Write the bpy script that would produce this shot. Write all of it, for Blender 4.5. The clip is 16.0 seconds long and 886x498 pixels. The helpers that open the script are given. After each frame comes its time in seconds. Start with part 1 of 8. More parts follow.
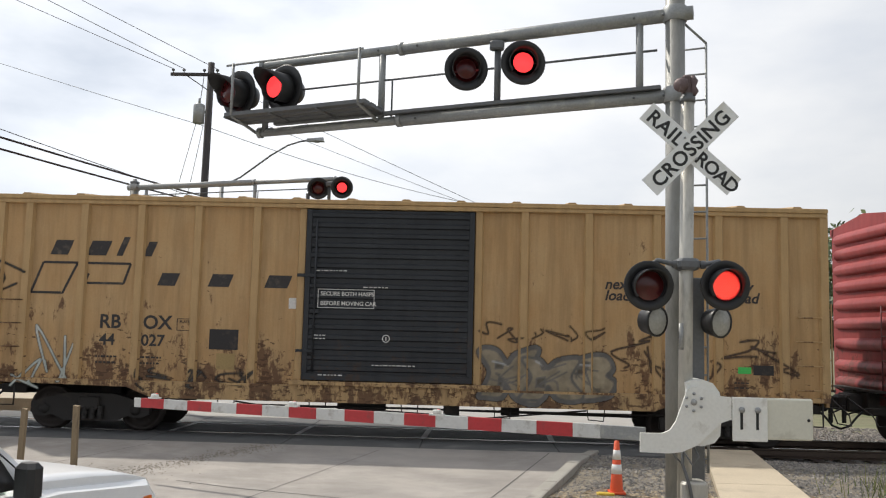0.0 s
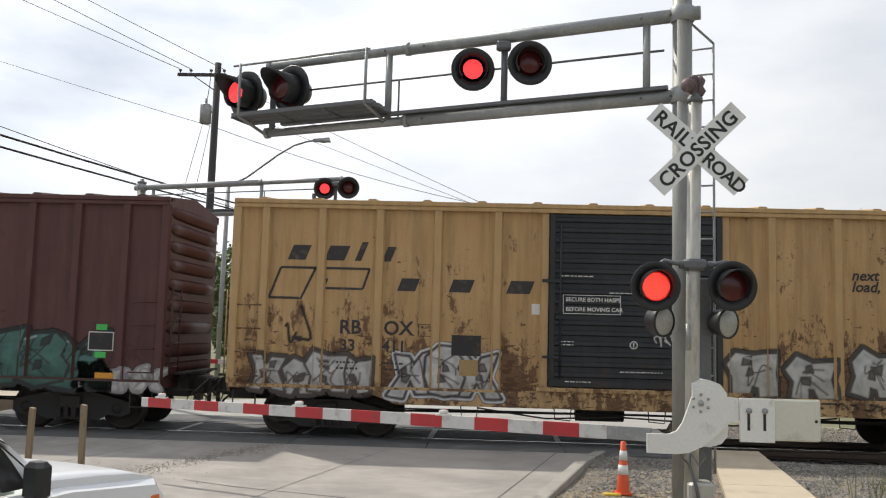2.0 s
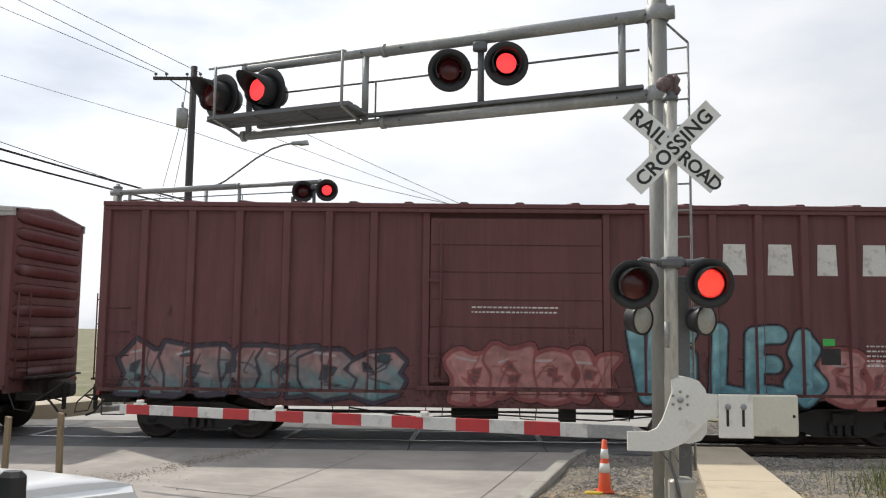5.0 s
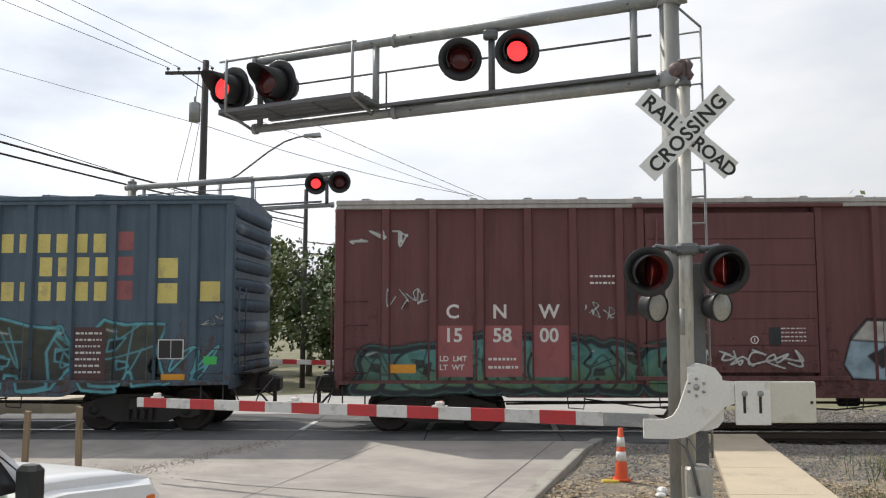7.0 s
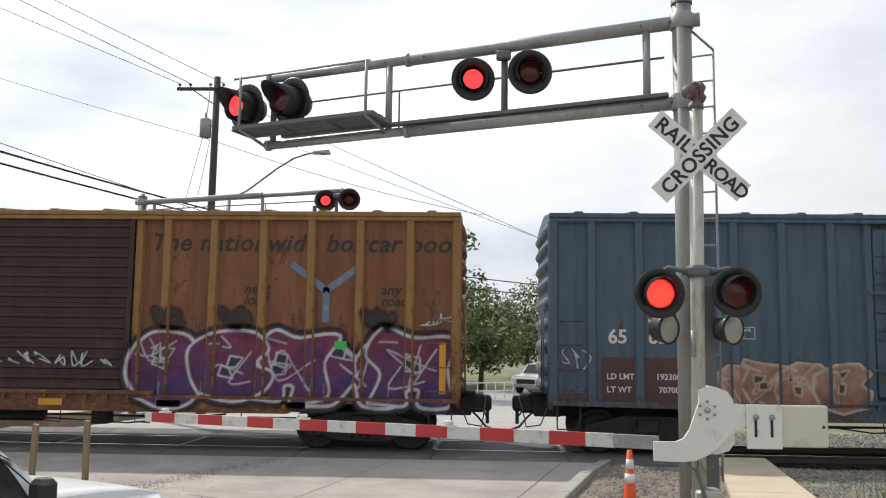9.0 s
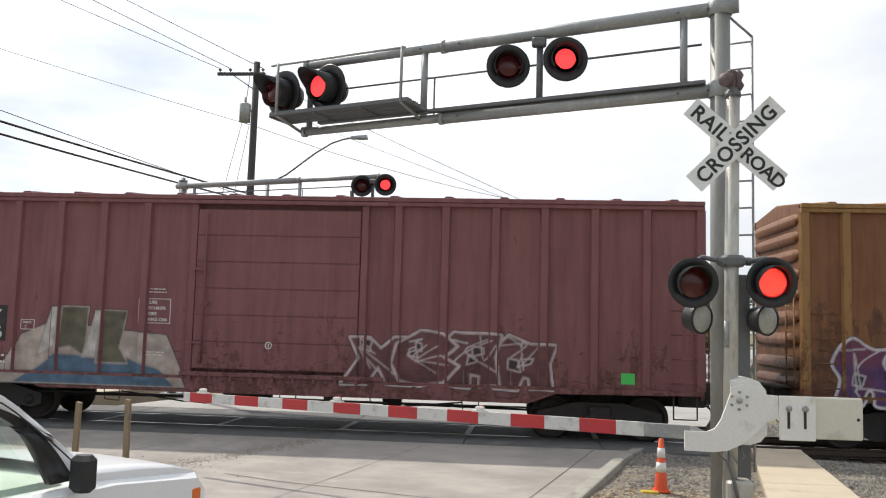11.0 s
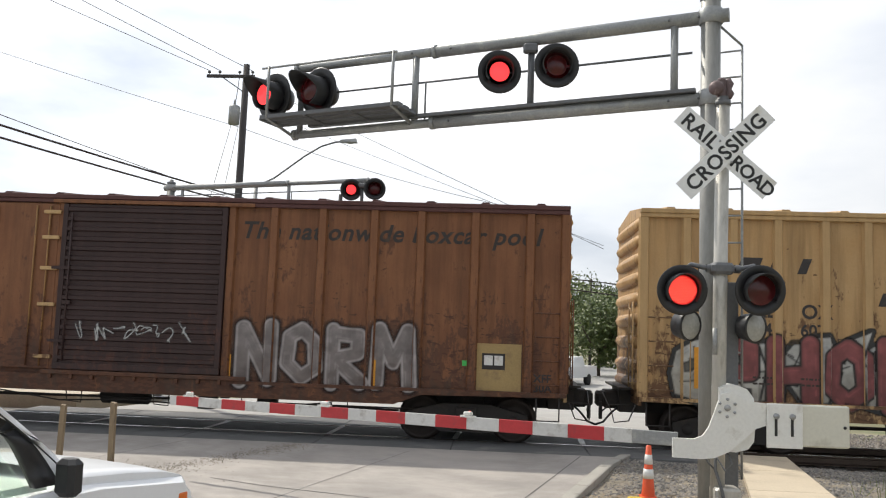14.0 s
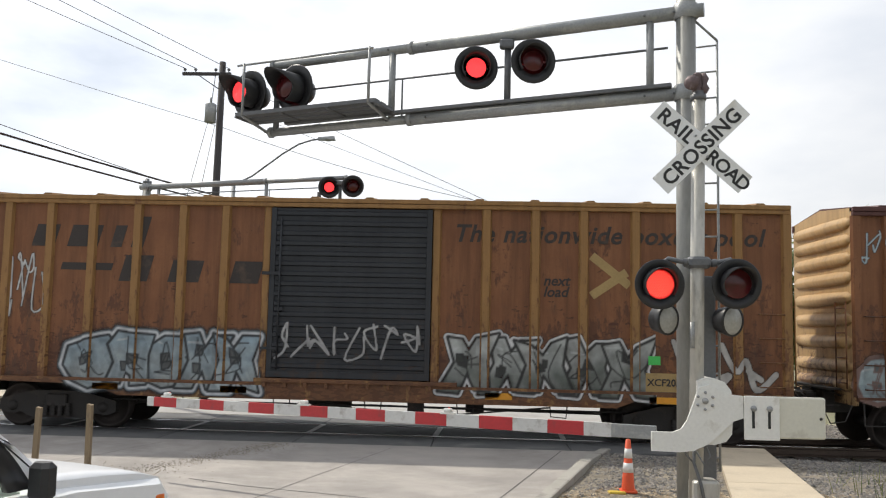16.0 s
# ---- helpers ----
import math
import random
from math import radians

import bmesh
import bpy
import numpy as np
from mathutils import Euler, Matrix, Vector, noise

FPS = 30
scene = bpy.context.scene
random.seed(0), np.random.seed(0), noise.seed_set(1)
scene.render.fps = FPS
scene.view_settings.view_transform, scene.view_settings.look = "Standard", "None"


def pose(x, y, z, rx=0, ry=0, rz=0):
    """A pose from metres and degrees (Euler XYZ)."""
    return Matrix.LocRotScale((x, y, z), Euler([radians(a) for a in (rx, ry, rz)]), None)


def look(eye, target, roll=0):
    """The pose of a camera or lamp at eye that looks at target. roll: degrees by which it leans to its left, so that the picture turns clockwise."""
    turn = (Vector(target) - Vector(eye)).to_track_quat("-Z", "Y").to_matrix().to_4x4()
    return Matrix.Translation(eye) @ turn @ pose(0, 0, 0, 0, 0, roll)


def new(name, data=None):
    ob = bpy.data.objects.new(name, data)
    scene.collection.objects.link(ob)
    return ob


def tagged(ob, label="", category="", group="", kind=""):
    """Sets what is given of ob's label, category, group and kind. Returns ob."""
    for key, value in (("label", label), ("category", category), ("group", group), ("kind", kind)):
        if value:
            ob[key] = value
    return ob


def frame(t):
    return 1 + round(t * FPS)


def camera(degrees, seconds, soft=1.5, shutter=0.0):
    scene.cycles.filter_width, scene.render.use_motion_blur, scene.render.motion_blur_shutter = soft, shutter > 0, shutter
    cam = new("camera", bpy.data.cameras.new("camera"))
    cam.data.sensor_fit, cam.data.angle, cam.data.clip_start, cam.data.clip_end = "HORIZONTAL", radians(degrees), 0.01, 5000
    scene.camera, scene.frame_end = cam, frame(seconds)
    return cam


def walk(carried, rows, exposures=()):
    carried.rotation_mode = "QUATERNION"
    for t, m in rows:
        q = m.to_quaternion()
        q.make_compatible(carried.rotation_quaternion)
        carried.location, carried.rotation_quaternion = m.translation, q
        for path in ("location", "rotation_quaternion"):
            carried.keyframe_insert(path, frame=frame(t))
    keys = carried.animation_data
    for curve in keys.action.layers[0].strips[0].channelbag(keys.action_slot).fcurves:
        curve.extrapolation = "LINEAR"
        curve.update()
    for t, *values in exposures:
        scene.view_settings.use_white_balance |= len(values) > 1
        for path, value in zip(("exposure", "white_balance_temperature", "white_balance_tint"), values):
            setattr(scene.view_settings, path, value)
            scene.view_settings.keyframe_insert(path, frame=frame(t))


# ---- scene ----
cam = camera(55.6, 16.0, 1.15)
PATH = [
    (0, (1.332, -15.703, 2.096), (1.263, -13.713, 2.287), 1.4),
    (0.5, (1.328, -15.702, 2.096), (1.256, -13.712, 2.28), 1.4),
    (1, (1.325, -15.702, 2.096), (1.25, -13.711, 2.272), 1.4),
    (1.5, (1.323, -15.704, 2.096), (1.241, -13.713, 2.274), 1.6),
    (2, (1.324, -15.708, 2.096), (1.241, -13.719, 2.287), 1.5),
    (2.5, (1.327, -15.713, 2.095), (1.25, -13.725, 2.303), 1.4),
    (3, (1.33, -15.716, 2.095), (1.266, -13.729, 2.318), 1.2),
    (3.5, (1.331, -15.715, 2.095), (1.287, -13.728, 2.317), 1.0),
    (4, (1.333, -15.711, 2.095), (1.307, -13.723, 2.309), 0.9),
    (6.5, (1.353, -15.677, 2.089), (1.289, -13.685, 2.265), -0.1),
    (7, (1.354, -15.675, 2.088), (1.284, -13.684, 2.261), -0.1),
    (7.5, (1.347, -15.677, 2.089), (1.282, -13.686, 2.265), -0.3),
    (8, (1.332, -15.68, 2.089), (1.268, -13.691, 2.284), 0.2),
    (8.5, (1.312, -15.683, 2.091), (1.241, -13.695, 2.297), 0.5),
    (9, (1.299, -15.69, 2.092), (1.214, -13.703, 2.308), 0.7),
    (11.3, (1.352, -15.754, 2.107), (1.161, -13.771, 2.284), 1.7),
    (11.5, (1.351, -15.757, 2.108), (1.147, -13.776, 2.293), 1.8),
    (12, (1.34, -15.757, 2.108), (1.107, -13.781, 2.316), 1.4),
    (12.5, (1.329, -15.754, 2.108), (1.076, -13.782, 2.321), 1.0),
    (13, (1.323, -15.75, 2.108), (1.085, -13.776, 2.321), 1.1),
    (13.5, (1.323, -15.745, 2.108), (1.125, -13.766, 2.32), 1.9),
    (14, (1.326, -15.737, 2.108), (1.182, -13.752, 2.299), 2.0),
    (14.5, (1.331, -15.73, 2.108), (1.212, -13.741, 2.28), 1.6),
    (15, (1.335, -15.724, 2.109), (1.234, -13.735, 2.289), 1.4),
    (15.5, (1.34, -15.719, 2.109), (1.248, -13.73, 2.296), 1.4),
    (16, (1.343, -15.714, 2.109), (1.247, -13.725, 2.294), 1.3),
]
walk(cam, [(t, look(eye, target, roll)) for t, eye, target, roll in PATH],
     exposures=[(0, 0.03), (2.5, 0.07), (4, 0.08), (7, 0.06), (9, 0.15), (12, 0.23), (14, 0.23), (16, 0.17)])

# ---------------------------------------------------------------- light
world = bpy.data.worlds.new("sky")
scene.world = world
world.use_nodes = True
wn, wl = world.node_tree.nodes, world.node_tree.links
wn.clear()
SUN_EL, SUN_AZ = radians(50), radians(-45)   # azimuth from +y towards +x
sky = wn.new("ShaderNodeTexSky")
sky.sky_type, sky.sun_disc = "NISHITA", False
sky.sun_elevation, sky.sun_rotation = SUN_EL, SUN_AZ
sky.air_density, sky.dust_density = 1.0, 2.0
tc = wn.new("ShaderNodeTexCoord")
mapn = wn.new("ShaderNodeMapping")
mapn.inputs["Scale"].default_value = (1.0, 1.0, 2.6)
cl = wn.new("ShaderNodeTexNoise")
cl.inputs["Scale"].default_value, cl.inputs["Detail"].default_value, cl.inputs["Roughness"].default_value = 2.4, 7, 0.5
cl2 = wn.new("ShaderNodeTexNoise")
cl2.inputs["Scale"].default_value, cl2.inputs["Detail"].default_value = 0.9, 3
ramp = wn.new("ShaderNodeValToRGB")
ramp.color_ramp.elements[0].position, ramp.color_ramp.elements[0].color = 0.42, (0.52, 0.57, 0.65, 1)
ramp.color_ramp.elements[1].position, ramp.color_ramp.elements[1].color = 0.62, (1.0, 1.0, 1.0, 1)
e = ramp.color_ramp.elements.new(0.51)
e.color = (0.80, 0.83, 0.88, 1)
wmix = wn.new("ShaderNodeMath")
wmix.operation = "MULTIPLY_ADD"
wmix.inputs[1].default_value, wmix.inputs[2].default_value = 0.62, 0.0
wadd = wn.new("ShaderNodeMath")
wadd.operation = "MULTIPLY_ADD"
wadd.inputs[1].default_value = 0.38
bg_sky, bg_cloud = wn.new("ShaderNodeBackground"), wn.new("ShaderNodeBackground")
bg_sky.inputs["Strength"].default_value = 0.12
bg_cloud.inputs["Strength"].default_value = 1.07
mix = wn.new("ShaderNodeMixShader")
mix.inputs[0].default_value = 0.9
out = wn.new("ShaderNodeOutputWorld")
wl.new(tc.outputs["Generated"], mapn.inputs["Vector"])
wl.new(mapn.outputs["Vector"], cl.inputs["Vector"])
wl.new(mapn.outputs["Vector"], cl2.inputs["Vector"])
wl.new(cl.outputs["Fac"], wmix.inputs[0])
wl.new(cl2.outputs["Fac"], wadd.inputs[0])
wl.new(wmix.outputs[0], wadd.inputs[2])
wl.new(wadd.outputs[0], ramp.inputs["Fac"])
sun_dot = wn.new("ShaderNodeVectorMath")          # thin cloud is brighter towards the sun
sun_dot.operation = "DOT_PRODUCT"
sun_dot.inputs[1].default_value = (math.sin(SUN_AZ) * math.cos(SUN_EL), math.cos(SUN_AZ) * math.cos(SUN_EL), math.sin(SUN_EL))
wl.new(tc.outputs["Generated"], sun_dot.inputs[0])
glow = wn.new("ShaderNodeMapRange")
for key, v in (("From Min", 0.25), ("From Max", 0.75), ("To Min", 0.73), ("To Max", 1.14)):
    glow.inputs[key].default_value = v
wl.new(sun_dot.outputs["Value"], glow.inputs["Value"])
veil = wn.new("ShaderNodeVectorMath")
veil.operation = "SCALE"
wl.new(ramp.outputs["Color"], veil.inputs[0])
wl.new(glow.outputs[0], veil.inputs["Scale"])
wl.new(veil.outputs[0], bg_cloud.inputs["Color"])
wl.new(sky.outputs["Color"], bg_sky.inputs["Color"])
wl.new(bg_sky.outputs[0], mix.inputs[1])
wl.new(bg_cloud.outputs[0], mix.inputs[2])
wl.new(mix.outputs[0], out.inputs["Surface"])

sun = new("sun", bpy.data.lights.new("sun", "SUN"))
sun.data.energy, sun.data.angle, sun.data.color = 3.0, radians(1.5), (1.0, 0.94, 0.84)
sun_way = Vector((math.sin(SUN_AZ) * math.cos(SUN_EL), math.cos(SUN_AZ) * math.cos(SUN_EL), math.sin(SUN_EL)))
sun.matrix_world = look(sun_way * 60, (0, 0, 0))

# ---------------------------------------------------------------- materials
def material(name, base, rough=0.6, metal=0.0, spots=None, spot_scale=3.0, spot_at=(0.55, 0.7), grain=30.0,
             vary=0.18, bump=0.15, stretch=(1, 1, 1), emit=None, spec=0.5, second=None, second_scale=1.2, second_at=(0.55, 0.65)):
    """Paint or mineral surface: a base colour varied at a fine and a broad scale, patches of a second colour, fine relief."""
    m = bpy.data.materials.new(name)
    m.use_nodes = True
    n, l = m.node_tree.nodes, m.node_tree.links
    b = n["Principled BSDF"]
    b.inputs["Roughness"].default_value, b.inputs["Metallic"].default_value = rough, metal
    b.inputs["Specular IOR Level"].default_value = spec
    co = n.new("ShaderNodeTexCoord")
    mp = n.new("ShaderNodeMapping")
    mp.inputs["Scale"].default_value = stretch
    l.new(co.outputs["Object"], mp.inputs["Vector"])
    fine = n.new("ShaderNodeTexNoise")
    fine.inputs["Scale"].default_value, fine.inputs["Detail"].default_value = grain, 4
    broad = n.new("ShaderNodeTexNoise")
    broad.inputs["Scale"].default_value, broad.inputs["Detail"].default_value = grain / 22, 5
    l.new(mp.outputs[0], fine.inputs["Vector"])
    l.new(mp.outputs[0], broad.inputs["Vector"])
    add = n.new("ShaderNodeMath")
    add.operation = "ADD"
    l.new(fine.outputs["Fac"], add.inputs[0])
    l.new(broad.outputs["Fac"], add.inputs[1])
    rng = n.new("ShaderNodeMapRange")
    rng.inputs["From Min"].default_value, rng.inputs["From Max"].default_value = 0.6, 1.4
    rng.inputs["To Min"].default_value, rng.inputs["To Max"].default_value = 1 - vary, 1 + vary
    l.new(add.outputs[0], rng.inputs["Value"])
    mul = n.new("ShaderNodeMix")
    mul.data_type, mul.blend_type = "RGBA", "MULTIPLY"
    mul.inputs["Factor"].default_value = 1
    mul.inputs["A"].default_value = (*base, 1)
    l.new(rng.outputs[0], mul.inputs["B"])
    col = mul.outputs["Result"]
    for colour, scale, at in ((spots, spot_scale, spot_at), (second, second_scale, second_at)):
        if colour is None:
            continue
        sp = n.new("ShaderNodeTexNoise")
        sp.inputs["Scale"].default_value, sp.inputs["Detail"].default_value, sp.inputs["Roughness"].default_value = scale, 7, 0.62
        l.new(mp.outputs[0], sp.inputs["Vector"])
        r2 = n.new("ShaderNodeMapRange")
        r2.inputs["From Min"].default_value, r2.inputs["From Max"].default_value = at
        l.new(sp.outputs["Fac"], r2.inputs["Value"])
        mx = n.new("ShaderNodeMix")
        mx.data_type = "RGBA"
        mx.inputs["B"].default_value = (*colour, 1)
        l.new(r2.outputs[0], mx.inputs["Factor"])
        l.new(col, mx.inputs["A"])
        col = mx.outputs["Result"]
    l.new(col, b.inputs["Base Color"])
    if bump:
        bp = n.new("ShaderNodeBump")
        bp.inputs["Strength"].default_value, bp.inputs["Distance"].default_value = bump, 0.02
        l.new(add.outputs[0], bp.inputs["Height"])
        l.new(bp.outputs[0], b.inputs["Normal"])
    if emit:
        b.inputs["Emission Color"].default_value = (*emit[:3], 1)
        b.inputs["Emission Strength"].default_value = emit[3]
    return m


def car_paint(name, base, rust, rust_amount, dirt=(0.06, 0.045, 0.035), dirt_amount=0.3, fade=None, rough=0.55):
    """Old freight-car paint: vertical streaks, rust patches, road dirt splashed up from below."""
    m = bpy.data.materials.new(name)
    m.use_nodes = True
    n, l = m.node_tree.nodes, m.node_tree.links
    b = n["Principled BSDF"]
    b.inputs["Roughness"].default_value = rough
    b.inputs["Specular IOR Level"].default_value = 0.35
    co = n.new("ShaderNodeTexCoord")
    info = n.new("ShaderNodeObjectInfo")
    sep = n.new("ShaderNodeSeparateXYZ")
    l.new(co.outputs["Object"], sep.inputs[0])

    def tex(scale, stretch, detail=6, rough_=0.6):
        mp = n.new("ShaderNodeMapping")
        mp.inputs["Scale"].default_value = stretch
        l.new(co.outputs["Object"], mp.inputs["Vector"])
        t = n.new("ShaderNodeTexNoise")
        t.inputs["Scale"].default_value, t.inputs["Detail"].default_value, t.inputs["Roughness"].default_value = scale, detail, rough_
        l.new(mp.outputs[0], t.inputs["Vector"])
        return t.outputs["Fac"]

    def rng(v, a, c, to0=0.0, to1=1.0):
        r = n.new("ShaderNodeMapRange")
        for k, w in (("From Min", a), ("From Max", c), ("To Min", to0), ("To Max", to1)):
            r.inputs[k].default_value = w
        l.new(v, r.inputs["Value"])
        return r.outputs[0]

    def math_(op, a, c):
        k = n.new("ShaderNodeMath")
        k.operation = op
        for i, v in enumerate((a, c)):
            if isinstance(v, (int, float)):
                k.inputs[i].default_value = v
            else:
                l.new(v, k.inputs[i])
        return k.outputs[0]

    def mixc(f, a, c):
        mx = n.new("ShaderNodeMix")
        mx.data_type = "RGBA"
        for key, v in (("Factor", f), ("A", a), ("B", c)):
            if isinstance(v, tuple):
                mx.inputs[key].default_value = (*v, 1)
            elif isinstance(v, (int, float)):
                mx.inputs[key].default_value = v
            else:
                l.new(v, mx.inputs[key])
        return mx.outputs["Result"]

    streak = tex(2.2, (3.0, 3.0, 0.22))
    blot = tex(1.6, (1, 1, 0.7))
    fine = tex(26, (1, 1, 1), 3)
    col = mixc(rng(blot, 0.35, 0.7), base, fade or tuple(c * 0.82 for c in base))
    col = mixc(rng(streak, 0.42, 0.72, 0, 0.35 + 0.5 * rust_amount), col, tuple(c * 0.5 for c in base))
    low = rng(sep.outputs["Z"], 0.9, 2.9, 0.16, 0.0)      # road dirt reaches up the lower panels
    patch = math_("ADD", math_("MULTIPLY", blot, 0.45), math_("MULTIPLY", tex(5.5, (1.4, 1.4, 0.6), 8, 0.7), 0.55))
    r_ = rng(math_("ADD", patch, low), 0.685 - 0.17 * rust_amount, 0.73 - 0.16 * rust_amount)
    scab = rng(math_("ADD", math_("MULTIPLY", tex(11, (0.5, 0.5, 1.3), 4, 0.6), 0.75), math_("ADD", math_("MULTIPLY", blot, 0.3), low)), 0.765 - 0.12 * rust_amount, 0.785 - 0.12 * rust_amount)
    col = mixc(math_("MULTIPLY", r_, 0.85), col, rust)
    col = mixc(math_("MULTIPLY", scab, 0.8), col, tuple(c * 0.7 for c in rust))
    d_ = rng(math_("ADD", tex(3.1, (1.6, 1.6, 0.5), 7, 0.66), low), 0.62, 0.85, 0, dirt_amount)
    col = mixc(d_, col, dirt)
    col = mixc(rng(fine, 0.3, 0.75, 0, 0.16), col, tuple(c * 0.5 for c in base))
    l.new(col, b.inputs["Base Color"])
    bp = n.new("ShaderNodeBump")
    bp.inputs["Strength"].default_value, bp.inputs["Distance"].default_value = 0.25, 0.02
    l.new(math_("ADD", blot, math_("MULTIPLY", fine, 0.3)), bp.inputs["Height"])
    l.new(bp.outputs[0], b.inputs["Normal"])
    return m


STEEL = material("galvanised steel", (0.30, 0.31, 0.31), 0.5, 0.35, spots=(0.42, 0.42, 0.40), spot_scale=6, grain=40, bump=0.05)
POLE_PAINT = material("weathered aluminium paint", (0.47, 0.455, 0.41), 0.5, 0.3, spots=(0.22, 0.21, 0.18), spot_scale=5, spot_at=(0.56, 0.75), stretch=(1, 1, 0.3), bump=0.05)
GREY_DARK = material("dark grey steel", (0.13, 0.135, 0.14), 0.55, 0.2, bump=0.05)
MAST_GREY = material("weathered grey mast", (0.27, 0.27, 0.255), 0.55, 0.3, spots=(0.36, 0.35, 0.32), spot_scale=4, stretch=(1, 1, 0.3), bump=0.05)
BLACK = material("flat black enamel", (0.018, 0.018, 0.019), 0.45, bump=0.03)
BLACK_DIRTY = material("dirty black steel", (0.03, 0.026, 0.023), 0.7, spots=(0.06, 0.045, 0.035), spot_scale=4, bump=0.2)
SIGN_WHITE = material("white sign sheeting", (0.78, 0.79, 0.78), 0.45, spots=(0.66, 0.65, 0.6), spot_scale=3, vary=0.05, bump=0.02)
SIGN_BLACK = material("black sign lettering", (0.02, 0.02, 0.02), 0.5, bump=0)
GATE_WHITE = material("white gate enamel", (0.74, 0.74, 0.70), 0.45, spots=(0.45, 0.42, 0.36), spot_scale=4, spot_at=(0.58, 0.78), vary=0.08, bump=0.04)
GATE_GREY = material("grey gate sheeting", (0.60, 0.60, 0.58), 0.5, spots=(0.36, 0.34, 0.31), spot_scale=6, vary=0.1, bump=0.04)
GATE_RED = material("red gate sheeting", (0.46, 0.035, 0.04), 0.45, spots=(0.28, 0.05, 0.05), spot_scale=7, vary=0.12, bump=0.03)
CW_CREAM = material("cream counterweight paint", (0.62, 0.61, 0.52), 0.5, spots=(0.42, 0.40, 0.33), spot_scale=3, vary=0.08, bump=0.03)
LENS_LIT = material("lit red lens", (0.5, 0.02, 0.02), 0.4, bump=0, emit=(1.0, 0.045, 0.05, 1.35))
LENS_LED = material("lit red led board", (0.3, 0.02, 0.02), 0.4, bump=0, emit=(0.8, 0.012, 0.01, 0.55))
LED_DOT = material("lit led", (0.6, 0.2, 0.1), 0.4, bump=0, emit=(1.0, 0.075, 0.055, 1.25))
LENS_DARK = material("unlit red lens", (0.075, 0.008, 0.01), 0.22, bump=0)
LENS_CLEAR = material("unlit side lamp lens", (0.34, 0.34, 0.31), 0.15, bump=0.02)
CONE_ORANGE = material("orange cone plastic", (0.75, 0.10, 0.03), 0.5, spots=(0.5, 0.12, 0.06), vary=0.08, bump=0.05)
CONE_WHITE = material("white reflective collar", (0.75, 0.75, 0.73), 0.4, vary=0.06)
WOOD_POST = material("weathered post timber", (0.24, 0.18, 0.11), 0.8, spots=(0.12, 0.09, 0.06), spot_scale=6, grain=40, stretch=(3, 3, 0.3), bump=0.4)
POLE_WOOD = material("dark pole timber", (0.055, 0.05, 0.05), 0.85, spots=(0.1, 0.085, 0.07), spot_scale=3, stretch=(3, 3, 0.2), bump=0.3)
WIRE = material("black cable", (0.03, 0.015, 0.016), 0.6, bump=0)
WIRE_GREY = material("grey cable", (0.22, 0.23, 0.25), 0.6, bump=0)
ASPHALT = material("worn grey road surface", (0.38, 0.35, 0.32), 0.85, spots=(0.275, 0.255, 0.233), spot_scale=0.7, spot_at=(0.42, 0.66), grain=60, vary=0.30, bump=0.35, second=(0.45, 0.41, 0.37), second_scale=0.23, second_at=(0.52, 0.7))
PANEL = material("crossing panel concrete", (0.12, 0.12, 0.12), 0.85, spots=(0.2, 0.195, 0.185), spot_scale=1.3, grain=50, vary=0.2, bump=0.3)
SEAL = material("joint filler", (0.11, 0.105, 0.10), 0.8, bump=0.1)
WHITE_LINE = material("worn pale joint strip", (0.66, 0.66, 0.64), 0.7, spots=(0.25, 0.25, 0.24), spot_scale=5, bump=0.1)
CONCRETE = material("pale sidewalk concrete", (0.53, 0.45, 0.335), 0.85, spots=(0.42, 0.355, 0.265), spot_scale=1.5, grain=45, vary=0.12, bump=0.25)
KERB = material("kerb concrete", (0.36, 0.34, 0.30), 0.85, spots=(0.2, 0.19, 0.17), spot_scale=2.5, grain=45, vary=0.15, bump=0.3)
EARTH = material("gritty soil", (0.21, 0.18, 0.135), 0.95, spots=(0.38, 0.33, 0.25), spot_scale=2.5, grain=30, vary=0.35, bump=0.6, second=(0.10, 0.09, 0.07), second_scale=5)
GROUND = material("dry ground with grass", (0.17, 0.16, 0.09), 0.95, spots=(0.10, 0.14, 0.045), spot_scale=0.5, grain=12, vary=0.35, bump=0.5, second=(0.26, 0.23, 0.17), second_scale=0.3)
RAIL = material("rail steel", (0.10, 0.075, 0.06), 0.5, 0.7, bump=0.1)
RAIL_TOP = material("polished rail head", (0.5, 0.5, 0.5), 0.25, 1.0, bump=0)
TIE = material("creosoted tie", (0.07, 0.055, 0.045), 0.9, bump=0.4)
WHEEL = material("wheel steel", (0.055, 0.045, 0.04), 0.6, 0.5, bump=0.15)


def random_tint(name, a, b_, rough=0.9, bump=0.3):
    """Each piece takes its own tone between two colours."""
    m = bpy.data.materials.new(name)
    m.use_nodes = True
    n, l = m.node_tree.nodes, m.node_tree.links
    b = n["Principled BSDF"]
    b.inputs["Roughness"].default_value = rough
    g = n.new("ShaderNodeNewGeometry")
    mx = n.new("ShaderNodeMix")
    mx.data_type = "RGBA"
    mx.inputs["A"].default_value, mx.inputs["B"].default_value = (*a, 1), (*b_, 1)
    l.new(g.outputs["Random Per Island"], mx.inputs["Factor"])
    t = n.new("ShaderNodeTexNoise")
    t.inputs["Scale"].default_value = 20
    mul = n.new("ShaderNodeMix")
    mul.data_type, mul.blend_type = "RGBA", "MULTIPLY"
    mul.inputs["Factor"].default_value = 0.5
    l.new(mx.outputs["Result"], mul.inputs["A"])
    l.new(t.outputs["Fac"], mul.inputs["B"])
    l.new(mul.outputs["Result"], b.inputs["Base Color"])
    return m


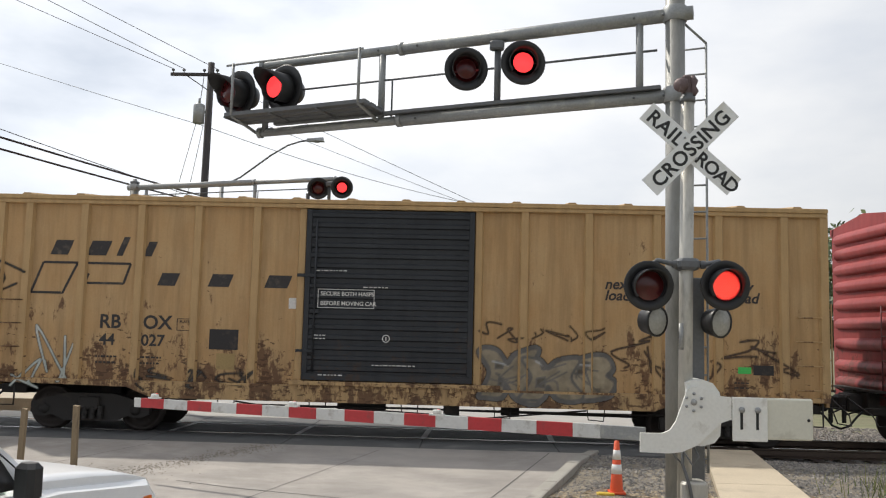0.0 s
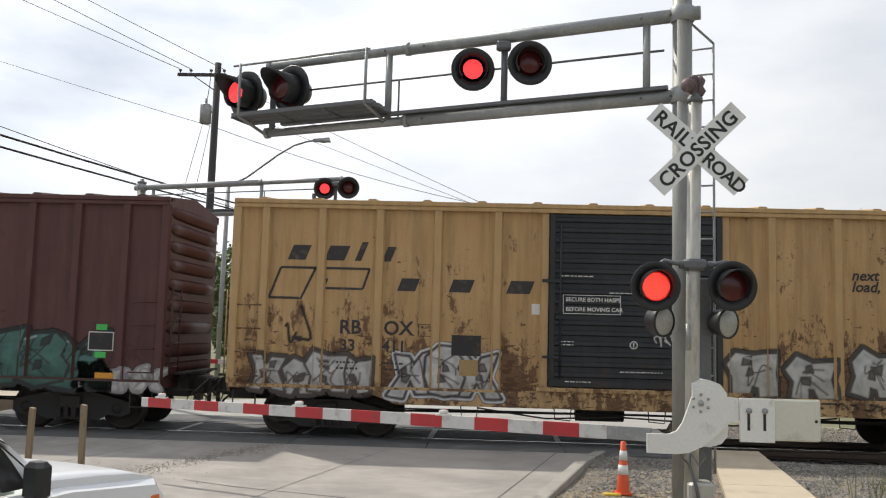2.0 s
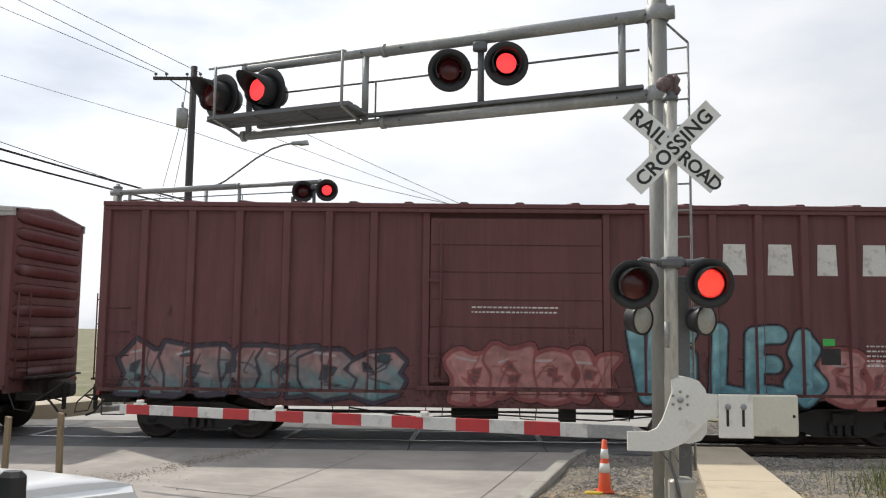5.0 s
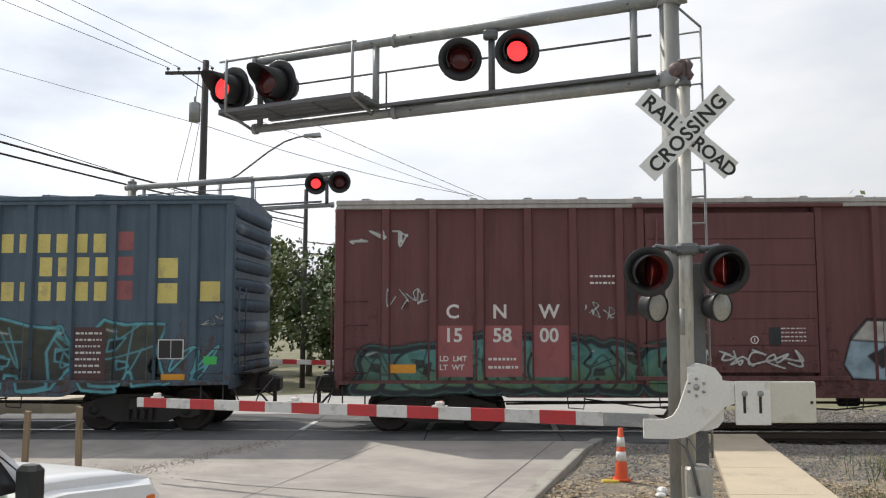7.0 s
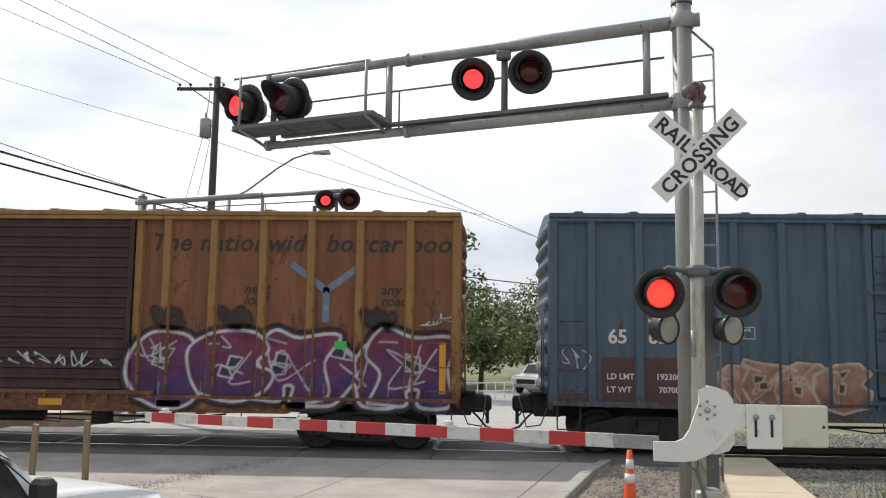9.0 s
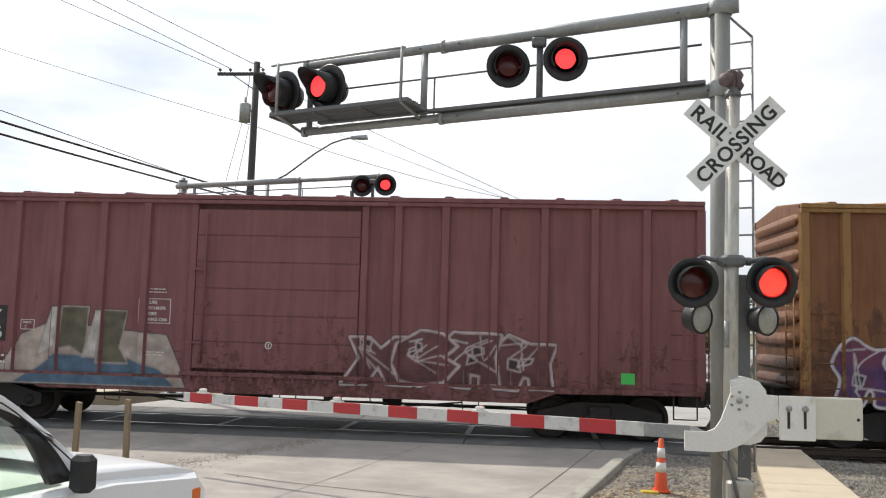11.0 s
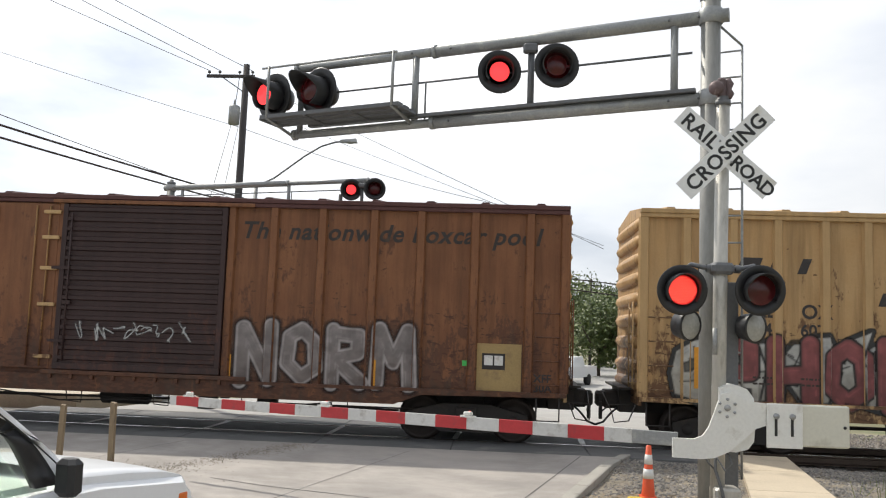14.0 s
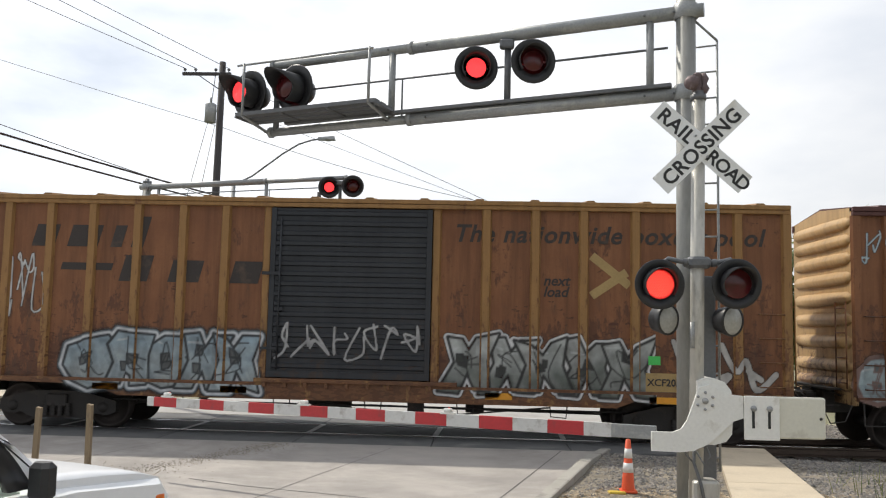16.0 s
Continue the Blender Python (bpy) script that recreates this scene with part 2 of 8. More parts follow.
STONE = random_tint("ballast stone", (0.15, 0.145, 0.14), (0.42, 0.38, 0.33))
LEAFLITTER = random_tint("dry leaf litter", (0.24, 0.16, 0.08), (0.58, 0.48, 0.34))
LEAF = random_tint("green leaves", (0.07, 0.11, 0.025), (0.20, 0.25, 0.07), 0.6)
LEAF_DARK = random_tint("dark green leaves", (0.045, 0.08, 0.025), (0.13, 0.17, 0.055), 0.6)
GRASS = random_tint("grass blades", (0.10, 0.15, 0.03), (0.30, 0.32, 0.10), 0.7)
BARK = material("bark", (0.10, 0.08, 0.06), 0.9, bump=0.5)

graffiti_cache = {}


def graffiti_paint():
    """Sprayed paint: its colours lie on the mesh, and thin out to nothing at the edges of a stroke."""
    m = bpy.data.materials.new("spray paint")
    m.use_nodes = True
    n, l = m.node_tree.nodes, m.node_tree.links
    b = n["Principled BSDF"]
    b.inputs["Roughness"].default_value = 0.5
    at = n.new("ShaderNodeAttribute")
    at.attribute_name = "paint"
    t = n.new("ShaderNodeTexNoise")
    t.inputs["Scale"].default_value, t.inputs["Detail"].default_value = 5, 6
    co = n.new("ShaderNodeTexCoord")
    l.new(co.outputs["Object"], t.inputs["Vector"])
    r = n.new("ShaderNodeMapRange")
    r.inputs["From Min"].default_value, r.inputs["From Max"].default_value = 0.3, 0.75
    r.inputs["To Min"].default_value, r.inputs["To Max"].default_value = 1.0, 0.55
    l.new(t.outputs["Fac"], r.inputs["Value"])
    mul = n.new("ShaderNodeMix")
    mul.data_type, mul.blend_type = "RGBA", "MULTIPLY"
    mul.inputs["Factor"].default_value = 1
    l.new(at.outputs["Color"], mul.inputs["A"])
    l.new(r.outputs[0], mul.inputs["B"])
    l.new(mul.outputs["Result"], b.inputs["Base Color"])
    l.new(at.outputs["Alpha"], b.inputs["Alpha"])
    return m


SPRAY = graffiti_paint()


# ---------------------------------------------------------------- mesh building
class Mesh:
    """Collects faces, with a material slot for each, and becomes one mesh object."""

    def __init__(self):
        self.v, self.f, self.s, self.smooth = [], [], [], []

    def face(self, pts, slot=0, smooth=False):
        k = len(self.v)
        self.v += [tuple(p) for p in pts]
        self.f.append(tuple(range(k, k + len(pts))))
        self.s.append(slot)
        self.smooth.append(smooth)

    def hull(self, a, b, slot=0, smooth=False, caps=True):
        """Two rings of equal count joined by quads."""
        k, n = len(self.v), len(a)
        self.v += [tuple(p) for p in a] + [tuple(p) for p in b]
        for i in range(n):
            j = (i + 1) % n
            self.f.append((k + i, k + j, k + n + j, k + n + i))
            self.s.append(slot)
            self.smooth.append(smooth)
        if caps:
            self.f += [tuple(range(k + n - 1, k - 1, -1)), tuple(range(k + n, k + 2 * n))]
            self.s += [slot, slot]
            self.smooth += [False, False]

    def box(self, x0, x1, y0, y1, z0, z1, slot=0, bevel=0.0):
        if bevel:
            c = bevel
            ring = lambda z, d: [(x0 + c + d, y0 + d, z), (x1 - c - d, y0 + d, z), (x1 - d, y0 + c + d, z), (x1 - d, y1 - c - d, z),
                                 (x1 - c - d, y1 - d, z), (x0 + c + d, y1 - d, z), (x0 + d, y1 - c - d, z), (x0 + d, y0 + c + d, z)]
            self.hull(ring(z0, c * 0.7), ring(z0 + c, 0), slot, caps=False)
            self.hull(ring(z0 + c, 0), ring(z1 - c, 0), slot, caps=False)
            self.hull(ring(z1 - c, 0), ring(z1, c * 0.7), slot, caps=False)
            self.face(ring(z1, c * 0.7), slot)
            self.face(ring(z0, c * 0.7)[::-1], slot)
            return self
        self.hull([(x0, y0, z0), (x1, y0, z0), (x1, y1, z0), (x0, y1, z0)], [(x0, y0, z1), (x1, y0, z1), (x1, y1, z1), (x0, y1, z1)], slot)
        return self

    def ring(self, c, axis, r, n=12):
        axis = Vector(axis).normalized()
        u = axis.orthogonal().normalized()
        w = axis.cross(u)
        return [Vector(c) + r * (math.cos(2 * math.pi * i / n) * u + math.sin(2 * math.pi * i / n) * w) for i in range(n)]

    def tube(self, p, q, r, r2=None, n=10, slot=0, caps=True):
        p, q = Vector(p), Vector(q)
        ax = q - p
        self.hull(self.ring(p, ax, r, n), self.ring(q, ax, r if r2 is None else r2, n), slot, True, caps)
        return self

    def path(self, pts, r, n=8, slot=0):
        """One bent tube through the points."""
        pts = [Vector(p) for p in pts]
        k, last = len(self.v), len(pts) - 1
        u = (pts[1] - pts[0]).orthogonal().normalized()
        for i, p in enumerate(pts):
            ax = (pts[min(i + 1, last)] - pts[max(i - 1, 0)]).normalized()
            u = (u - ax * u.dot(ax)).normalized()
            w = ax.cross(u)
            self.v += [tuple(p + r * (math.cos(2 * math.pi * j / n) * u + math.sin(2 * math.pi * j / n) * w)) for j in range(n)]
        for i in range(last):
            a = k + i * n
            for j in range(n):
                e_ = (j + 1) % n
                self.f.append((a + j, a + e_, a + n + e_, a + n + j))
                self.s.append(slot)
                self.smooth.append(True)
        for ring in (tuple(range(k + n - 1, k - 1, -1)), tuple(range(k + last * n, k + (last + 1) * n))):
            self.f.append(ring)
            self.s.append(slot)
            self.smooth.append(False)
        return self

    def lathe(self, c, axis, profile, n=20, slot=0):
        """profile: rows of (distance along the axis, radius)."""
        c, axis = Vector(c), Vector(axis).normalized()
        rings = [self.ring(c + axis * d, axis, max(r, 1e-4), n) for d, r in profile]
        for a, b in zip(rings, rings[1:]):
            self.hull(a, b, slot, True, False)
        return self

    def prism(self, outline, y0, y1, slot=0):
        """An outline of (x, z) points drawn out from y0 to y1."""
        self.hull([(x, y0, z) for x, z in outline], [(x, y1, z) for x, z in outline], slot)
        return self

    def make(self, name, mats, parent=None, label=""):
        me = bpy.data.meshes.new(name)
        me.from_pydata(self.v, [], self.f)
        for m in mats if isinstance(mats, (list, tuple)) else [mats]:
            me.materials.append(m)
        me.polygons.foreach_set("material_index", self.s)
        me.polygons.foreach_set("use_smooth", self.smooth)
        bm = bmesh.new()
        bm.from_mesh(me)
        bmesh.ops.remove_doubles(bm, verts=bm.verts, dist=1e-5)
        bmesh.ops.recalc_face_normals(bm, faces=bm.faces)
        bm.to_mesh(me)
        bm.free()
        ob = new(name, me)
        if parent:
            ob.parent = parent
        if label:
            ob["label"] = label
        return ob


def thing(name, label, category, at=None, group="", kind=""):
    ob = new(name)
    ob.empty_display_size = 0.2
    if at is not None:
        ob.matrix_basis = at
    return tagged(ob, label, category, group, kind)


def lettering(name, text, size, m, parent, at, shear=0.0, spread=1.0, label="", align="LEFT"):
    """Raised letters of the built-in font. at: a pose; the letters lie in its XY plane."""
    cu = bpy.data.curves.new(name, "FONT")
    cu.body, cu.size, cu.shear, cu.space_character, cu.extrude = text, size, shear, spread, 0.001
    cu.align_x = align
    cu.offset = size * 0.022
    cu.resolution_u = 3
    tmp = bpy.data.objects.new(name, cu)
    scene.collection.objects.link(tmp)
    me = bpy.data.meshes.new_from_object(tmp.evaluated_get(bpy.context.evaluated_depsgraph_get()))
    bpy.data.objects.remove(tmp)
    me.materials.clear()
    me.materials.append(m)
    ob = new(name, me)
    ob.parent = parent
    ob.matrix_basis = at
    if label:
        ob["label"] = label
    return ob

# ---------------------------------------------------------------- ground, road, track
ROAD = Vector((0.276, 0.961, 0))          # the street's course over the track
TRACK_Y, RAIL_Y = 1.52, 0.7525
SPEED = 10.64


def kerb_x(y, off=0.0):
    return 1.84 + (y + 6.08) * ROAD.x / ROAD.y + off


def ground_z(y):
    if y < 7:
        return -0.36
    if y < 24:
        return -0.36 - 1.1 * (y - 7) / 17
    return -1.46


g = Mesh()
ys = [-400, -60, -20, -8, -1, 4, 7, 9, 12, 16, 20, 24, 40, 80, 200, 600, 3000]
xs = [-3000, -400, -80, -30, -12, -4, 4, 12, 30, 80, 400, 3000]
for a, b in zip(ys, ys[1:]):
    for c, d in zip(xs, xs[1:]):
        g.face([(c, a, ground_z(a)), (d, a, ground_z(a)), (d, b, ground_z(b)), (c, b, ground_z(b))], smooth=True)
tagged(g.make("ground", GROUND), "dry open ground with patchy grass around the crossing", "ground", kind="structure")

rd = Mesh()
ys = [-30 + 1.5 * i for i in range(20)] + [-0.62]
for a, b in zip(ys, ys[1:]):
    rd.face([(-26, a, 0), (kerb_x(a), a, 0), (kerb_x(b), b, 0), (-26, b, 0)])
rd.face([(-26, -30, -0.12), (-26, -30, 0), (kerb_x(-30), -30, 0), (kerb_x(-30), -30, -0.12)])
road = tagged(rd.make("road", ASPHALT), "worn grey concrete street leading up to the track", "road", kind="structure")
rf = Mesh()
ys = [3.66, 5, 7, 9, 12, 16, 20, 24, 40, 80, 150]
for a, b in zip(ys, ys[1:]):
    rf.face([(-9 + a * 0.287, a, ground_z(a) + 0.36), (kerb_x(a, 1.0), a, ground_z(a) + 0.36), (kerb_x(b, 1.0), b, ground_z(b) + 0.36), (-9 + b * 0.287, b, ground_z(b) + 0.36)])
FAR_ROAD = material("sunlit pale street", (0.36, 0.35, 0.33), 0.85, spots=(0.28, 0.27, 0.25), spot_scale=0.6, grain=40, vary=0.15, bump=0.2)
tagged(rf.make("road_beyond", FAR_ROAD), "pale sunlit street falling away beyond the track", "road", kind="structure")

# expansion joints and cracks of the street
for name, pts, w, m in (("road_joint", [(-1.62, -6.4), (-0.2, -1.0)], 0.006, SEAL), ("road_joint", [(-5.6, -6.4), (-4.2, -1.0)], 0.006, SEAL),
                        ("road_crack", [(-2.56, -4.33), (-1.7, -4.72), (-0.5, -5.08), (0.56, -5.41), (1.4, -5.6)], 0.011, SEAL),
                        ("road_joint", [(1.36, -5.9), (2.75, -0.75)], 0.009, SEAL)):
    k = Mesh()
    for (ax, ay), (bx, by) in zip(pts, pts[1:]):
        d = Vector((by - ay, ax - bx, 0)).normalized() * w
        k.face([(ax - d.x, ay - d.y, 0.004), (bx - d.x, by - d.y, 0.004), (bx + d.x, by + d.y, 0.004), (ax + d.x, ay + d.y, 0.004)])
    tagged(k.make(name, m), "dark filled joint in the street", "joint", kind="structure")

# kerb on the near right side of the street, in lengths
kb = thing("kerb", "pale concrete kerb with dirty foot beside the street", "kerb", kind="structure")
for i in range(8):
    a, b = -16.4 + 2.0 * i, -16.4 + 2.0 * i + 1.985
    b = min(b, -0.45)
    drop = lambda y: 0.15 if y < -1.6 else max(0.03, 0.15 + (y + 1.6) * -0.1)
    s = Mesh()
    za, zb = drop(a), drop(b)
    ring = lambda y, z: [(kerb_x(y) - 0.02, y, -0.1), (kerb_x(y, 0.2), y, -0.1), (kerb_x(y, 0.2), y, z - 0.01), (kerb_x(y, 0.18), y, z),
                         (kerb_x(y, 0.03), y, z), (kerb_x(y, 0.005), y, z - 0.02)]
    s.hull(ring(a, za), ring(b, zb))
    s.make("kerb_stone", KERB, kb)

# verge right of the kerb
vg = Mesh()
n_v = 36
for i in range(n_v):
    a, b = -16 + 15.3 * i / n_v, -16 + 15.3 * (i + 1) / n_v
    for j in range(24):
        c, d = 0.2 + 0.5 * j, 0.7 + 0.5 * j
        z = lambda o, y: 0.06 + 0.05 * noise.noise(Vector((o * 1.1, y * 1.1, 3))) - (0.12 if o > 6 else 0) * min(1, (o - 6) / 2) - max(0, y + 2.2) * 0.06
        vg.face([(kerb_x(a, c), a, z(c, a)), (kerb_x(a, d), a, z(d, a)), (kerb_x(b, d), b, z(d, b)), (kerb_x(b, c), b, z(c, b))], smooth=True)
tagged(vg.make("verge", EARTH), "gritty bare soil verge beside the kerb", "verge", kind="structure")

# sidewalk slabs
sw = thing("sidewalk", "pale concrete sidewalk leading to the track", "sidewalk", kind="structure")
for i in range(7):
    a, b = -12.9 + 1.78 * i, -12.9 + 1.78 * (i + 1) - 0.015
    b = min(b, -0.55)
    lx = lambda y: 4.26 + (y + 5.81) * 0.23
    rx = lambda y: 5.45 + (y + 5.84) * 0.16
    ring = lambda y: [(lx(y), y, 0.0), (rx(y), y, 0.0), (rx(y), y, 0.125), (lx(y), y, 0.125)]
    s = Mesh()
    s.hull(ring(a), ring(b))
    s.make("slab", CONCRETE, sw)

# track: rails, ties, ballast, crossing panels
tr = thing("railway_track", "steel rails on dark ties and grey ballast", "track", kind="structure")
for s_ in (-1, 1):
    y = TRACK_Y + s_ * RAIL_Y
    r = Mesh()
    prof = [(-0.07, -0.17), (0.07, -0.17), (0.07, -0.155), (0.012, -0.13), (0.012, -0.045), (0.036, -0.03), (0.036, -0.004), (0.028, 0.0), (-0.028, 0.0), (-0.036, -0.004), (-0.036, -0.03), (-0.012, -0.045), (-0.012, -0.13), (-0.07, -0.155)]
    r.hull([(-160, y + p, z) for p, z in prof], [(160, y + p, z) for p, z in prof])
    r.make("rail", RAIL, tr)
    h = Mesh()
    h.box(-160, 160, y - 0.026, y + 0.026, 0.0005, 0.002)
    h.make("rail_head", RAIL_TOP, tr)
tie_me = None
for i in range(110):
    x = 4.6 + 0.55 * i if i < 60 else -10.2 - 0.55 * (i - 60)
    if tie_me is None:
        t0 = Mesh().box(-0.11, 0.11, TRACK_Y - 1.3, TRACK_Y + 1.3, -0.34, -0.172, bevel=0.01)
        ob = t0.make("tie", TIE, tr)
        tie_me = ob.data
    else:
        ob = new("tie", tie_me)
        ob.parent = tr
    ob.location.x = x
bed = Mesh()
for x0, x1 in ((4.0, 160), (-160, -9.6)):
    prof = [(-2.6, -0.32), (-1.0, -0.23), (0.2, -0.215), (2.8, -0.215), (4.2, -0.24), (6.2, -0.3)]
    for (a, za), (b, zb) in zip(prof, prof[1:]):
        bed.face([(x0, a, za), (x1, a, za), (x1, b, zb), (x0, b, zb)])
    bed.face([(x0, -2.6, -0.5), (x0, -2.6, -0.32), (x0, 6.2, -0.3), (x0, 6.2, -0.5)])
BALLAST = material("ballast bed", (0.17, 0.16, 0.15), 0.95, spots=(0.33, 0.30, 0.26), spot_scale=14, grain=40, vary=0.4, bump=0.8)
bed.make("ballast_bed", BALLAST, tr)

cp = thing("level_crossing_deck", "dark concrete crossing panels between and beside the rails", "crossing", kind="structure")
for i in range(6):
    x0 = -9.55 + 2.48 * i + 0.11
    x1 = x0 + 2.468
    skew = 0.03
    for y0, y1 in ((-0.62, TRACK_Y - RAIL_Y - 0.05), (TRACK_Y - RAIL_Y + 0.10, TRACK_Y + RAIL_Y - 0.10), (TRACK_Y + RAIL_Y + 0.05, 3.66)):
        p = Mesh()
        p.box(x0, x1, y0, y1, -0.2, -0.004, bevel=0.012)
        p.make("panel", PANEL, cp)
    st = Mesh()
    st.face([(x1 - 0.05, 0.86, 0.001), (x1 + 0.06, 0.86, 0.001), (x1 + 0.1, 2.2, 0.001), (x1 - 0.01, 2.2, 0.001)])
    st.make("joint_strip", WHITE_LINE, cp, "pale worn strip over a panel joint")
fill = Mesh().box(-9.6, 5.4, -0.6, 3.64, -0.4, -0.13)
fill.make("bedding", SEAL, cp)


# ---------------------------------------------------------------- the train
cars, wheels = [], []
FLOOR_Z, EAVE_Z, W = 0.95, 4.42, 3.04
PANEL_Y = 0.07


def stroke_field(X, Z, strokes):
    d = np.full(X.shape, 9.0)
    for pts in strokes:
        for (ax, az), (bx, bz) in zip(pts, pts[1:]):
            vx, vz = bx - ax, bz - az
            t = np.clip(((X - ax) * vx + (Z - az) * vz) / (vx * vx + vz * vz + 1e-9), 0, 1)
            d = np.minimum(d, np.hypot(X - ax - t * vx, Z - az - t * vz))
    return d


def bowed(pts, n=6):
    """A smooth line through points."""
    out = []
    for i in range(len(pts) - 1):
        p0, p1, p2, p3 = pts[max(0, i - 1)], pts[i], pts[i + 1], pts[min(len(pts) - 1, i + 2)]
        for k in range(n):
            t = k / n
            f = lambda a, b, c, d: 0.5 * (2 * b + (c - a) * t + (2 * a - 5 * b + 4 * c - d) * t * t + (3 * b - a - 3 * c + d) * t ** 3)
            out.append((f(p0[0], p1[0], p2[0], p3[0]), f(p0[1], p1[1], p2[1], p3[1])))
    return out + [pts[-1]]


def letter_strokes(rng, x, z, w, h, thin):
    """A sprayed shape that spells nothing: loops and hooks that run into one another."""
    U = rng.uniform
    if thin:
        pts = [(x + w * U(-0.15, 1.15), z + h * U(0, 1)) for _ in range(rng.randint(4, 6))]
        return [bowed(pts, 4)]
    out = []
    kind = rng.randint(0, 3)
    if kind == 0:      # hook that swells downwards
        out.append(bowed([(x + w * U(0.7, 0.95), z + h * U(0.8, 1)), (x + w * 0.3, z + h), (x, z + h * 0.5), (x + w * U(0.2, 0.5), z), (x + w * 1.05, z + h * U(0.05, 0.3))]))
    elif kind == 1:    # arch with a foot
        out.append(bowed([(x - w * 0.1, z + h * U(0, 0.15)), (x + w * 0.15, z + h * 0.75), (x + w * 0.5, z + h), (x + w * 0.8, z + h * 0.65), (x + w * U(0.7, 1.1), z)]))
    elif kind == 2:    # leaning wave
        out.append(bowed([(x, z + h), (x + w * 0.3, z + h * U(0.3, 0.5)), (x + w * 0.55, z + h * U(0.6, 0.9)), (x + w * 0.75, z + h * 0.1), (x + w * 1.15, z + h * U(0.3, 0.9))]))
    else:              # bent bar with a spur
        out.append(bowed([(x + w * U(0, 0.2), z + h * 0.05), (x + w * 0.35, z + h * 0.6), (x + w * U(0.2, 0.5), z + h * 1.02)]))
        out.append(bowed([(x + w * 0.3, z + h * 0.55), (x + w * 0.8, z + h * U(0.5, 0.8)), (x + w * 1.05, z + h * U(0, 0.3))]))
    if rng.random() < 0.5:
        out.append([(x + w * U(0.2, 0.6), z + h * U(0.1, 0.5)), (x + w * U(0.8, 1.3), z + h * U(0.1, 0.9))])
    return out


BLOCK = {"P": (((0.15, 0), (0.15, 1)), ((0.15, 0.95), (0.75, 0.9), (0.75, 0.5), (0.15, 0.45))), "H": (((0.15, 0), (0.15, 1)), ((0.85, 0), (0.85, 1)), ((0.15, 0.45), (0.85, 0.5))),
         "O": (((0.5, 0.05), (0.15, 0.3), (0.2, 0.8), (0.5, 0.95), (0.8, 0.75), (0.85, 0.25), (0.5, 0.05)),), "N": (((0.15, 0), (0.15, 1), (0.85, 0), (0.85, 1)),),
         "R": (((0.15, 0), (0.15, 1)), ((0.15, 0.95), (0.75, 0.88), (0.75, 0.55), (0.2, 0.48), (0.85, 0.0))), "M": (((0.1, 0), (0.15, 1), (0.5, 0.4), (0.85, 1), (0.92, 0)),),
         "V": (((0.1, 1.0), (0.42, 0.0), (0.62, 0.25), (0.72, 1.0)),), "I": (((0.5, 0.0), (0.5, 0.6)), ((0.5, 0.95), (0.52, 0.97))), "L": (((0.3, 1.0), (0.2, 0.05), (0.85, 0.0)),),
         "8": (((0.5, 0.5), (0.3, 0.7), (0.5, 0.95), (0.75, 0.75), (0.5, 0.5), (0.15, 0.2), (0.5, 0.0), (0.9, 0.2), (0.5, 0.5)),),
         "E": (((0.9, 0.98), (0.2, 0.95), (0.15, 0.05), (0.95, 0.0)), ((0.2, 0.5), (0.75, 0.5)))}


def shard(rng, x, z, w, h, rounded):
    """A letter-like patch that spells nothing: a notched block, a bowl or a leaning slab."""
    U = rng.uniform
    lean = U(-0.1, 0.2) * w
    kind = rng.randint(0, 2)
    if kind == 0:
        pts = [(0.0, 0.02), (0.42, 0.0), (0.48, 0.22), (0.62, 0.2), (0.66, 0.0), (1.1, 0.03), (1.02, 0.5), (1.12, U(0.85, 1.0)), (0.55, U(0.86, 0.95)), (U(0.1, 0.2), U(0.95, 1.08)), (-0.08, 0.7), (0.08, 0.4)]
    elif kind == 1:
        pts = [(0.08, 0.1), (0.5, -0.02), (0.98, 0.08), (1.12, 0.4), (0.92, 0.56), (1.08, 0.78), (0.85, U(0.95, 1.04)), (0.35, U(0.95, 1.02)), (-0.02, 0.78), (-0.08, 0.4)]
    else:
        pts = [(-0.1, 0.0), (0.34, 0.0), (0.5, 0.34), (0.74, 0.02), (1.16, 0.0), (0.92, 0.52), (1.14, U(0.9, 1.08)), (0.7, 0.94), (0.5, 0.72), (0.3, U(0.9, 1.02)), (-0.06, 0.96), (0.16, 0.5)]
    pts = [(x + w * (a + U(-0.05, 0.05)) + lean * c, z + h * (c + U(-0.03, 0.03))) for a, c in pts]
    return bowed(pts + pts[:1], 5) if rounded else pts + pts[:1]


def inside_of(X, Z, pts):
    """Signed distance to a closed outline, below zero within it."""
    inside = np.zeros(X.shape, bool)
    for (ax, az), (bx, bz) in zip(pts, pts[1:]):
        if az != bz:
            inside ^= ((az > Z) != (bz > Z)) & (X < (bx - ax) * (Z - az) / (bz - az) + ax)
    d = stroke_field(X, Z, [pts])
    return np.where(inside, -d, d)


